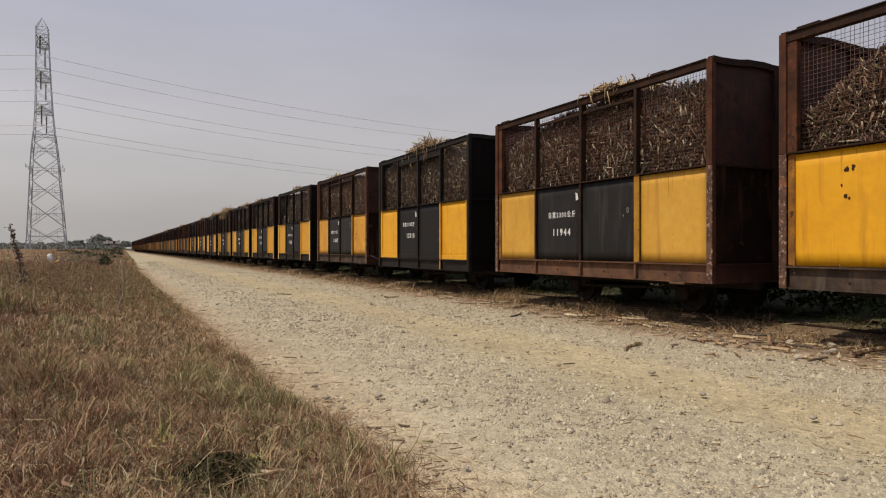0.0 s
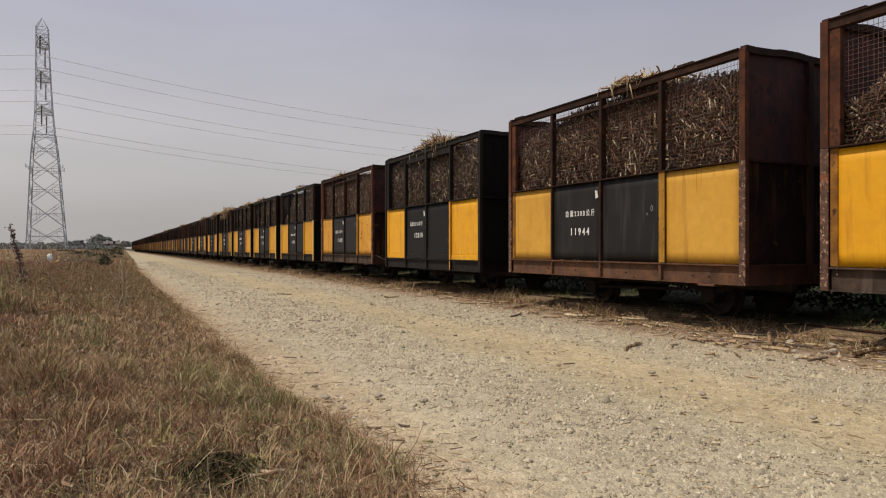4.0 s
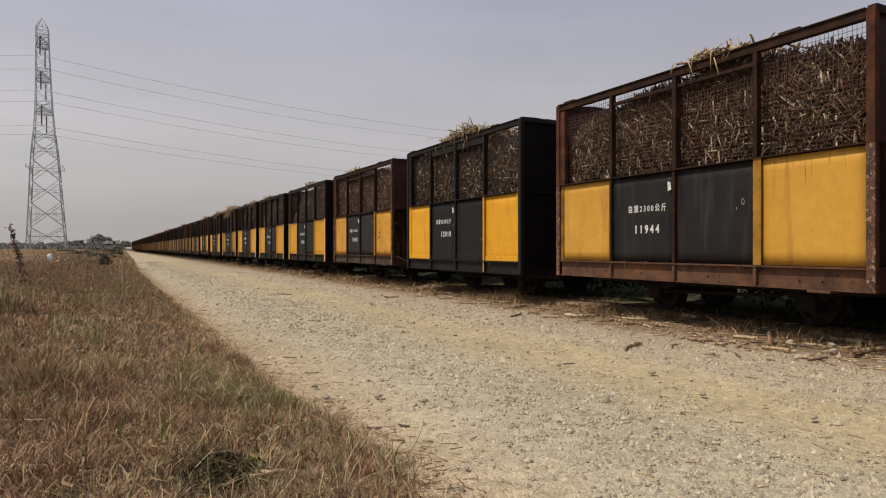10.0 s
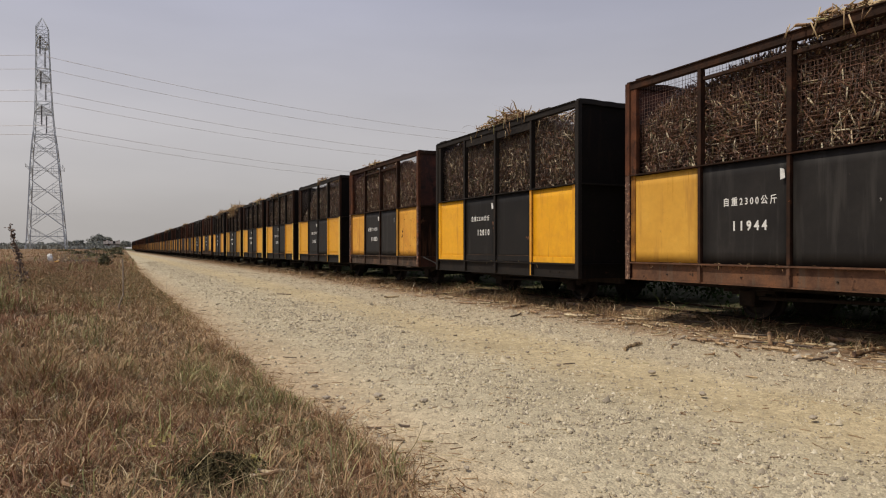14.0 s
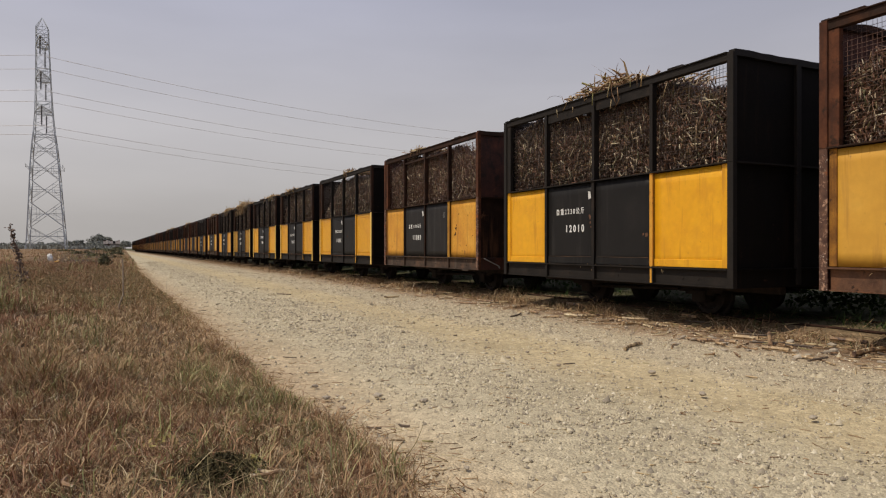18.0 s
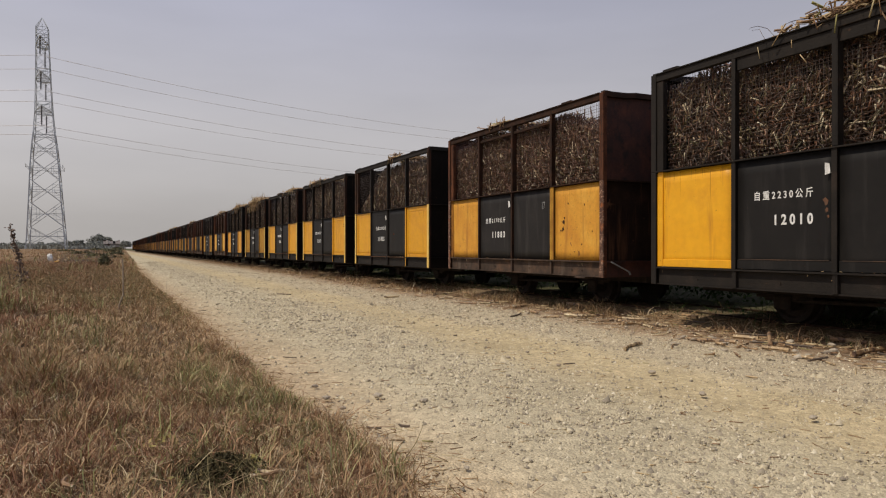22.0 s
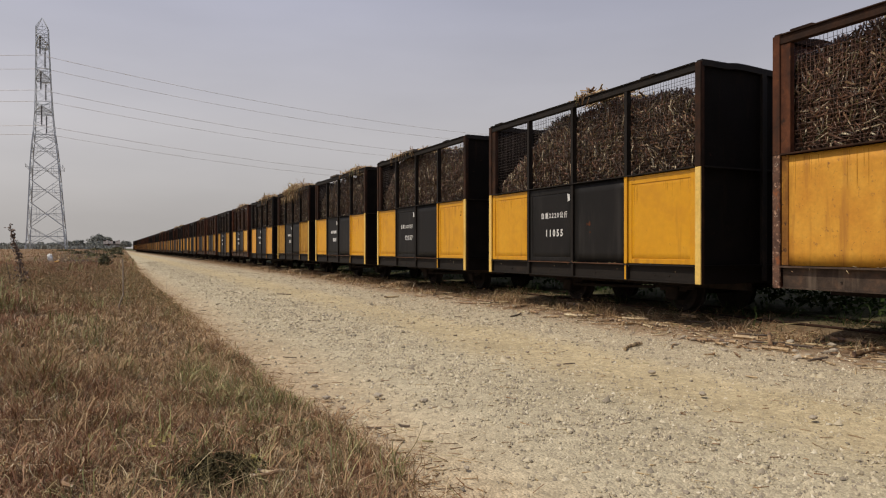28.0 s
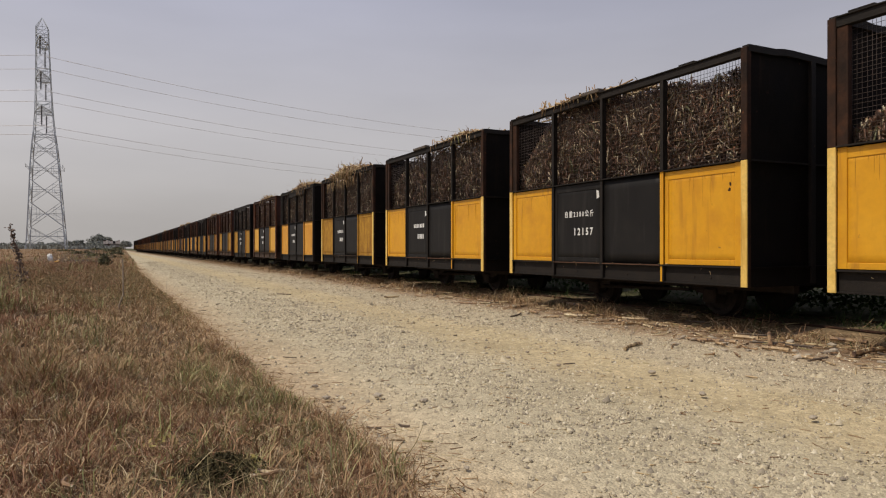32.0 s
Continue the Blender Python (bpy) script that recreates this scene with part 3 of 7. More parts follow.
def road_z(x, y):
    a, b = road_left(y) - 0.22, road_right(y) + 0.25
    z = 0.012 + 0.022 * wave(x, y, 1.0, 11) + 0.010 * wave(x, y, 4.5, 12) + 0.006 * wave(x, y, 13.0, 13)
    z -= 0.02 * math.exp(-((x - 1.2) / 0.28) ** 2) + 0.02 * math.exp(-((x - 3.0) / 0.30) ** 2)
    return z - 0.10 * max(0.0, 1 - min(x - a, b - x) / 0.22) ** 2


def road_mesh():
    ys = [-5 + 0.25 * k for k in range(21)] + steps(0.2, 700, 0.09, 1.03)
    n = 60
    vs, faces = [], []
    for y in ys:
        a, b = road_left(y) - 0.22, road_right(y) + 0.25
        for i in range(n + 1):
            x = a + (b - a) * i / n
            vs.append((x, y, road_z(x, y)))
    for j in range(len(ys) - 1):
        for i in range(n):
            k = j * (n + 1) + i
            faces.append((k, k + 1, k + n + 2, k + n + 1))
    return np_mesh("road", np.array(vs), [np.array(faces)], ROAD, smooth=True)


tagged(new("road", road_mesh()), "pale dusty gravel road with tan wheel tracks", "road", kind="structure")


def rail_profile(name, x):
    pts = [(-0.035, 0), (0.035, 0), (0.035, 0.008), (0.006, 0.016), (0.006, 0.056), (0.018, 0.062), (0.018, 0.08), (-0.018, 0.08), (-0.018, 0.062), (-0.006, 0.056), (-0.006, 0.016), (-0.035, 0.008)]
    v = np.array([(x + px, yy, RAIL_TOP - 0.08 + pz) for yy in (-12.0, 320.0) for px, pz in pts])
    n = len(pts)
    quads = np.array([[k, (k + 1) % n, n + (k + 1) % n, n + k] for k in range(n)])
    return tagged(new(name, np_mesh(name, v, [quads], RUST)), "worn narrow gauge steel rail half hidden in grass", "rail", kind="structure")


rail_profile("rail_1", TRACK_X - 0.40)
rail_profile("rail_2", TRACK_X + 0.40)

# ---------------------------------------------------------------- wagons
HALF_W, HALF_L = 1.25, 1.985
Z_SILL, Z_MID, Z_TOP = 0.548, 1.475, 2.465
# the foot and the ledge of the side differ from make to make
FEET = {"rust": (0.370, 0.548), "black": (0.338, 0.506), "trimmed": (0.358, 0.530)}
POSTS_Y = (-0.95, 0.0, 0.95)
BAYS = ((0.978, 1.915), (0.028, 0.930), (-0.922, -0.020), (-1.915, -0.970))
DEPTH = {"rust": 0.034, "black": 0.034, "trimmed": 0.032}


def panel_bm(side, y0, y1, z0, z1, depth, dent, seed):
    """A pressed sheet, slightly dented, at `depth` inside the outer face of the posts."""
    bm = bmesh.new()
    ny, nz = 8, 8
    grid = []
    for j in range(nz + 1):
        row = []
        for i in range(ny + 1):
            y, z = y0 + (y1 - y0) * i / ny, z0 + (z1 - z0) * j / nz
            soft = 16 * (i / ny) * (1 - i / ny) * (j / nz) * (1 - j / nz)
            d = dent * (0.5 + 0.8 * noise.noise(Vector((y * 2.3 + seed, z * 2.3, seed)))) * soft
            row.append(bm.verts.new((side * (HALF_W - depth - d), y, z)))
        grid.append(row)
    for j in range(nz):
        for i in range(ny):
            bm.faces.new((grid[j][i], grid[j][i + 1], grid[j + 1][i + 1], grid[j + 1][i]))
    thicken(bm, 0.006)
    bm.normal_update()
    for f in bm.faces:
        f.smooth = abs(f.normal.x) > 0.7
    return bm


def battens(side, y0, y1, z0, z1, depth, mat, root, foot_only):
    """The raised border round a panel, a strip on each edge or along its foot alone."""
    t, o = 0.05, side * (HALF_W - depth + 0.012)
    xa, xb = min(o, side * (HALF_W - depth)), max(o, side * (HALF_W - depth))
    foot = (y0, y1, z0, z0 + t * 1.5)
    for d in (foot,) if foot_only else ((y0, y1, z1 - t * 1.6, z1), (y0, y0 + t * 0.5, z0, z1 - t * 1.6 - 0.001), (y1 - t, y1, z0, z1 - t * 1.6 - 0.001), (y0 + t * 0.5 + 0.001, y1 - t - 0.001, z0, z0 + t)):
        part("batten", boxes((xa, xb, *d), bevel=0.003), mat, root)


def seam(side, a, b, depth, mat, root, seed):
    """A ragged line of rust along a panel's edge from a to b, given as (y, z)."""
    rng = random.Random(seed)
    bm = bmesh.new()
    n = 14
    dy, dz = b[0] - a[0], b[1] - a[1]
    ln = math.hypot(dy, dz)
    py, pz = -dz / ln, dy / ln
    x = side * (HALF_W - depth + 0.0035)
    prev = None
    for i in range(n + 1):
        f = i / n
        k = 0.0035 + 0.013 * max(0.0, rng.uniform(-0.7, 1.0)) ** 2
        pair = [bm.verts.new((x, a[0] + dy * f + py * o, a[1] + dz * f + pz * o)) for o in (-0.001, k)]
        if prev:
            bm.faces.new((prev[0], prev[1], pair[1], pair[0]))
        prev = pair
    thicken(bm, 0.001)
    part("rust_seam", bm, mat, root)


def mesh_bm(rng, side, y0, y1, z0, z1, mat):
    """Woven wire squares of about four centimetres, a little out of true."""
    cs, ws, ls = [], [], []
    x = side * (HALF_W - 0.075)
    ny, nz = max(2, round((y1 - y0) / 0.038)), round((z1 - z0) / 0.038)
    for i in range(1, ny):
        y = y0 + (y1 - y0) * i / ny + rng.normal(0, 0.003)
        cs.append((x, y, (z0 + z1) / 2))
        ws.append((rng.normal(0, 0.004), rng.normal(0, 0.004), 1))
        ls.append(z1 - z0)
    for j in range(1, nz):
        z = z0 + (z1 - z0) * j / nz + rng.normal(0, 0.003)
        cs.append((x + side * 0.005, (y0 + y1) / 2, z))
        ws.append((rng.normal(0, 0.004), 1, rng.normal(0, 0.004)))
        ls.append(y1 - y0)
    ws = np.array(ws)
    ws /= np.linalg.norm(ws, axis=1, keepdims=True)
    v, q, t = prisms(np.array(cs), ws, np.array(ls), np.full(len(cs), 0.0021))
    return np_mesh("wire_mesh", v, [q, t], mat)


def bent_edge(name, y, half, z, amp, seed, mat, parent):
    """The top edge of an end wall, with its flange knocked out of line."""
    bm = bmesh.new()
    n = 22
    prev = None
    for i in range(n + 1):
        x = -half + 2 * half * i / n
        k = amp * (noise.noise(Vector((x * 2.2, seed, 0))) + 0.6 * noise.noise(Vector((x * 6, seed, 4))))
        k *= min(1, (half - abs(x)) / 0.2)
        ring = [bm.verts.new((x, y + dy, z + dz + k)) for dy, dz in ((-0.035, -0.03), (0.035, -0.03), (0.035, 0.03), (-0.035, 0.03))]
        if prev:
            for a in range(4):
                bm.faces.new((prev[a], prev[(a + 1) % 4], ring[(a + 1) % 4], ring[a]))
        else:
            bm.faces.new(ring[::-1])
        prev = ring
    bm.faces.new(prev)
    return part(name, bm, mat, parent)


def lathe(bm, x_prof, y, z, sides=20):
    """A round body about an axle that lies across the track: (x, radius) rings."""
    rings = []
    for x, r in x_prof:
        rings.append([bm.verts.new((x, y + r * math.cos(2 * math.pi * k / sides), z + r * math.sin(2 * math.pi * k / sides))) for k in range(sides)])
    for a, b in zip(rings, rings[1:]):
        for k in range(sides):
            bm.faces.new((a[k], a[(k + 1) % sides], b[(k + 1) % sides], b[k]))
    bm.faces.new(rings[0][::-1])
    bm.faces.new(rings[-1])


def text_mesh(body, size, mat, bold=0.0, wide=0.0, tall=0.0):
    """Flat lettering, stretched to the given width and height where they are given."""
    cu = bpy.data.curves.new("lettering", "FONT")
    cu.body, cu.size, cu.extrude, cu.align_x, cu.align_y = body, size, 0.0012, "CENTER", "CENTER"
    cu.resolution_u, cu.offset = 3, bold
    tmp = bpy.data.objects.new("lettering", cu)
    scene.collection.objects.link(tmp)
    bpy.context.view_layer.update()
    me = bpy.data.meshes.new_from_object(tmp.evaluated_get(bpy.context.evaluated_depsgraph_get()))
    bpy.data.objects.remove(tmp)
    if wide:
        xs, ys = [v.co.x for v in me.vertices], [v.co.y for v in me.vertices]
        for v in me.vertices:
            v.co.x = (v.co.x - (max(xs) + min(xs)) / 2) * wide / (max(xs) - min(xs))
            v.co.y = (v.co.y - (max(ys) + min(ys)) / 2) * tall / (max(ys) - min(ys))
    me.materials.clear()
    me.materials.append(mat)
    return me


def painted(name, me, parent, y, z, depth, squeeze=1.0, tall=1.0):
    ob = new(name, me)
    ob.parent = parent
    turn = Matrix(((0, 0, -1, 0), (-1, 0, 0, 0), (0, 1, 0, 0), (0, 0, 0, 1)))
    ob.matrix_basis = Matrix.Translation((-(HALF_W - depth) - 0.004, y, z)) @ turn @ Matrix.Diagonal((squeeze, tall, 1, 1))
    return ob


def bars_mesh(rng, count, width, height):
    bm = bmesh.new()
    step = width / count
    for k in range(count):
        x = -width / 2 + k * step
        box(bm, x, x + step * rng.uniform(0.45, 0.75), -height / 2, height / 2 * rng.uniform(0.8, 1.0), 0.0, 0.0015)
    me = bpy.data.meshes.new("lettering")
    bm.to_mesh(me)
    bm.free()
    me.materials.append(STENCIL)
    return me


def wagon(style, seed):
    """A four-wheeled cane wagon: rust or black frame, two yellow and two black panels a side, wire sides above, plated ends."""
    rng = np.random.default_rng(seed)
    steel = {"rust": RUST, "black": BLACK, "trimmed": BLACK}[style]
    plate = RUST_END if style == "rust" else BLACK_END
    paint = {"rust": YELLOW_OLD, "black": YELLOW, "trimmed": YELLOW_DULL}[style]
    dark = BLACK_PANEL if style == "rust" else BLACK_DEEP
    root = new("cane_wagon")
    W, L = HALF_W, HALF_L
    low_z, sill_z = FEET[style]
    depth = DEPTH[style]
    for side in (-1, 1):
        def sx(a, b):
            return (min(side * a, side * b), max(side * a, side * b))
        for k, (y0, y1) in enumerate(BAYS):
            outer = k in (0, 3)
            ins = style != "rust" and outer or style == "trimmed" and k == 1
            part("panel", panel_bm(side, y0, y1, sill_z + 0.012, Z_MID - 0.012, depth, 0.005 if outer else 0.003, seed + k), paint if outer else dark, root,
                 "yellow painted steel panel" if outer else "black painted steel panel")
            if ins:
                battens(side, y0, y1, sill_z + 0.012, Z_MID - 0.012, depth, paint if outer else dark, root, style == "black")
            if outer and side < 0:
                o = (0.004, 0.004, 0.004, 0.004) if style == "rust" else (0.004, 0.004, 0.004, 0.078) if style == "black" else (0.028, 0.054, 0.084, 0.054)
                c = [(y0 + o[0], sill_z + 0.012 + o[3]), (y1 - o[1], sill_z + 0.012 + o[3]), (y1 - o[1], Z_MID - 0.012 - o[2]), (y0 + o[0], Z_MID - 0.012 - o[2])]
                for j in range(4):
                    seam(side, c[j], c[(j + 1) % 4], depth, RUST_PAINT, root, seed * 10 + k * 4 + j)
            if style == "black" and k in (1, 2):
                part("worn_edge", boxes((*sx(W - depth, W - depth + 0.016), y0 + 0.03, y1 - 0.03, sill_z + 0.095, sill_z + 0.101)), SILL_GRIMY, root, "ledge worn bare along its edge")
                part("panel_foot", boxes((*sx(W - depth, W - depth + 0.013), y0, y1, sill_z + 0.013, sill_z + 0.0945), bevel=0.003), dark, root)
            if style == "black" and k == 0 and side < 0:
                for j in range(7):
                    yr = rng.choice((y0 + 0.03, y1 - 0.05)) + rng.normal(0, 0.035)
                    zr = sill_z - 0.008
                    part("paint_run", boxes((*sx(W - 0.0552, W - 0.0565), yr, yr + 0.005, zr - rng.uniform(0.02, 0.1), zr)), YELLOW_OLD, root, "run of yellow paint")
            gate = k in (1, 2)
            if style == "trimmed" and gate and side < 0:
                part("worn_edge", boxes((*sx(W + 0.0081, W + 0.0096), y0, y1, sill_z - 0.002, sill_z + 0.0075)), SILL, root, "sill edge worn to bare metal")
            part("wire_mesh", mesh_bm(rng, side, y0, y1, Z_MID + 0.012, Z_TOP - 0.075, WIRE if style == "rust" else WIRE_DARK), None, root, "rusty woven wire mesh" if style == "rust" else "sooty woven wire mesh")
            if gate and style != "trimmed":
                part("gate_bar", boxes((*sx(W - 0.055, W - 0.02), y0, y1, Z_TOP - 0.185, Z_TOP - 0.150 if style == "rust" else Z_TOP - 0.076), bevel=0.004), steel, root)
        for y in POSTS_Y:
            part("side_post", boxes((*sx(W - 0.07, W - 0.001), y - 0.004 if y or style == "trimmed" else -0.024, y + 0.026 if y or style == "trimmed" else 0.024, Z_MID + 0.014, Z_TOP - 0.076),
                                    (*sx(W - 0.010, W), y - 0.017, y + 0.023, Z_MID + 0.014, Z_TOP - 0.076)), steel, root)
            lower = {"rust": OCHRE, "black": YELLOW_WORN}.get(style, paint) if y < 0 else steel
            part("panel_post", boxes((*sx(W - 0.072, W - 0.001), y - 0.004, y + 0.022, sill_z + 0.010 if style == "rust" else low_z + 0.01, Z_MID - 0.005),
                                     (*sx(W - 0.010, W), y - ((0.058 if y < 0 else 0.010) if style == "rust" else 0.018), y + (0.016 if style == "rust" else 0.026), sill_z + 0.012, Z_MID - 0.005)), lower if side < 0 else steel, root)
            part("sill_stay", boxes((*sx(W - 0.034, W - 0.001), y - 0.006 if style == "rust" else y - 0.022, y + 0.024 if style == "rust" else y - 0.006, low_z + 0.012, sill_z - 0.007)), SILL if style == "rust" else BLACK, root)
        for e in (-1, 1):
            def ey(a, b):
                return (min(e * a, e * b), max(e * a, e * b))
            up = {"rust": RUST_POST, "black": BLACK, "trimmed": RUST}[style]
            low = {"rust": CHIPPED, "black": BLACK, "trimmed": PALE_YELLOW}[style]
            part("corner_post", boxes((*sx(W - 0.012, W + 0.004), *ey(L - 0.068, L), Z_MID, Z_TOP), bevel=0.003), up, root)
            part("end_leg", boxes((*sx(W - 0.05, W - 0.0125), *ey(L - 0.014, L - 0.001), low_z, Z_TOP - 0.002), bevel=0.002), up, root)
            part("corner_post", boxes((*sx(W - 0.012, W + 0.004), *ey(L - 0.068, L), low_z, Z_MID - 0.002), bevel=0.003), low, root,
                 {"rust": "chipped and rusted corner post", "black": "", "trimmed": "yellow painted corner post"}[style])
            if e > 0:
                part("inner_post", boxes((*sx(W - 0.062, W - 0.0125), L - 0.155, L - 0.016, Z_MID + 0.009, Z_TOP - 0.077), bevel=0.003), up, root)
            if style == "rust" and e > 0:
                part("inner_post", boxes((*sx(W - 0.040, W - 0.018), L - 0.132, L - 0.0695, sill_z + 0.012, Z_MID - 0.006), bevel=0.003), RUST_PAINT, root)
            if style != "rust":
                part("inner_post", boxes((*sx(W - 0.060, W - 0.016), *ey(L - 0.145, L - 0.0695), sill_z + 0.012, Z_MID - 0.006), bevel=0.003), paint, root)
        part("top_rail", boxes((*sx(W - 0.07, W - 0.004), -L + 0.016, L - 0.016, Z_TOP - 0.075, Z_TOP - 0.006), (*sx(W - 0.085, W + 0.012), -L + 0.070, L - 0.070, Z_TOP - 0.006, Z_TOP + 0.006), bevel=0.003), steel, root)
        part("mid_rail", boxes((*sx(W - 0.08, W + 0.012), -L + 0.070, L - 0.070, Z_MID - 0.004, Z_MID + 0.008), (*sx(W - 0.073, W - 0.06), -L + 0.070, L - 0.070, Z_MID - 0.03, Z_MID - 0.0045)), steel, root)
        part("sill_flange", boxes((*sx(W - 0.08, W + 0.008), -L + 0.070, L - 0.070, sill_z - 0.006, sill_z + 0.008)), SILL if style == "rust" else BLACK, root)
        part("sill_web", boxes((*sx(W - 0.055, W - 0.035), -L + 0.070, L - 0.070, low_z + 0.012, sill_z - 0.007), (*sx(W - 0.07, W - 0.015), -L + 0.070, L - 0.070, low_z, low_z + 0.011)),
             SILL if style == "rust" else BLACK, root, "dusty rust-streaked sill beam" if style == "rust" else "")
        for y in (-1.28, 1.72):
            part("rim_lug", boxes((*sx(W - 0.075, W + 0.008), y - 0.10, y + 0.10, Z_TOP + 0.0065, Z_TOP + 0.022), bevel=0.004), steel, root)
        for y in (-1.55, -1.35, -0.4, 0.5, 1.4):
            bm = bmesh.new()
            tube(bm, (side * (W - 0.036), y, low_z + 0.07), (side * (W - 0.026), y, low_z + 0.07), 0.008, 6)
            part("rivet", bm, IRON, root)
    for e in (-1, 1):
        y_out = e * L
        for zz in ((sill_z, Z_MID), (Z_MID, Z_TOP)):
            for x0, x1 in ((-W + 0.0515, -0.415), (-0.395, 0.395), (0.415, W - 0.0515)):
                bm = bmesh.new()
                n = 6
                rows = []
                for j in range(n + 1):
                    rows.append([bm.verts.new((x0 + (x1 - x0) * i / n, y_out - e * (0.035 + (0.012 * noise.noise(Vector((x0 + i * 0.4, zz[0] + j * 0.4, seed + e))) if 0 < i < n and 0 < j < n else 0)), zz[0] + 0.011 + (zz[1] - zz[0] - 0.022) * j / n)) for i in range(n + 1)])
                for j in range(n):
                    for i in range(n):
                        bm.faces.new((rows[j][i], rows[j][i + 1], rows[j + 1][i + 1], rows[j + 1][i]))
                thicken(bm, 0.005)
                part("end_plate", bm, (RUST_LOW if style == "rust" else BLACK_END) if zz[0] == sill_z else plate, root)
        for x in (-0.405, 0.405):
            ya, yb = sorted((y_out - e * 0.06, y_out + e * 0.012))
            part("end_post", boxes((x - 0.008, x + 0.008, ya, yb, low_z + 0.02, Z_TOP - 0.04), (x - 0.03, x + 0.03, *sorted((y_out + e * 0.003, y_out + e * 0.013)), low_z + 0.02, Z_TOP - 0.04)), steel, root)
        ya, yb = sorted((y_out - e * 0.06, y_out + e * 0.008))
        part("end_rail", boxes((-W + 0.0515, W - 0.0515, ya, yb, Z_MID - 0.008, Z_MID + 0.008)), steel, root)
        part("end_beam", boxes((-W + 0.0515, W - 0.0515, *sorted((y_out - e * 0.05, y_out - e * 0.02)), low_z, sill_z - 0.009), (-W + 0.0515, W - 0.0515, ya, yb, sill_z - 0.008, sill_z + 0.008)), plate, root)
        bent_edge("end_cap", y_out - e * 0.035, W - 0.02, Z_TOP - 0.01, 0.022, seed + e, steel, root)
        cb = boxes((-0.06, 0.06, *sorted((y_out - e * 0.05, y_out + e * 0.26)), low_z + 0.01, low_z + 0.10), (-0.11, 0.11, *sorted((y_out + e * 0.26, y_out + e * 0.41)), low_z - 0.02, low_z + 0.14), bevel=0.015)
        part("coupler", cb, IRON, root)
    part("floor_plate", boxes((-W + 0.08, W - 0.08, -L + 0.06, L - 0.06, sill_z - 0.03, sill_z - 0.012)), IRON, root)
    for x in (-0.55, 0.55):
        part("solebar", boxes((x - 0.035, x + 0.035, -L + 0.05, L - 0.05, low_z - 0.075, sill_z - 0.032)), IRON, root)
    for ax in (-0.96, 0.96):
        hub = new("wheelset")
        hub.parent = root
        hub.location = (0, ax, 0.225)
        bm = bmesh.new()
        tube(bm, (-0.62, 0, 0), (0.62, 0, 0), 0.04, 10)
        part("axle", bm, IRON, hub)
        for s in (-1, 1):
            bm = bmesh.new()
            lathe(bm, [(s * 0.345, 0.06), (s * 0.348, 0.255), (s * 0.372, 0.25), (s * 0.38, 0.228), (s * 0.46, 0.221), (s * 0.462, 0.18), (s * 0.435, 0.165), (s * 0.43, 0.08), (s * 0.48, 0.07), (s * 0.48, 0.04)], 0, 0, 24)
            part("wheel", bm, IRON, hub)
        for x in (-0.55, 0.55):
            part("axle_box", boxes((x - 0.075, x + 0.075, ax - 0.09, ax + 0.09, 0.13, low_z - 0.076), bevel=0.015), IRON, root)
            part("spring", boxes((x - 0.04, x + 0.04, ax - 0.30, ax + 0.30, low_z - 0.105, low_z - 0.077), (x - 0.04, x + 0.04, ax - 0.2, ax + 0.2, low_z - 0.13, low_z - 0.106)), IRON, root)
    if style == "rust":
        part("drain_plate", boxes((-W + 0.01, -W + 0.13, -1.63, -1.43, low_z - 0.022, low_z - 0.001), bevel=0.004), SILL, root)
    bm = bmesh.new()
    tube(bm, (-0.62, -0.7, 0.26), (-0.62, 0.8, 0.22), 0.018, 6)
    part("brake_rod", bm, IRON, root)
    return tagged(root, {"rust": "rusty brown cane wagon with faded yellow and black panels on rails",
                         "black": "black steel cane wagon with bright yellow outer side panels on rails",
                         "trimmed": "black cane wagon with yellow panels and yellow corner posts on rails"}[style], "cane wagon", group="wagons of the cane train")


# ---------------------------------------------------------------- cane loads


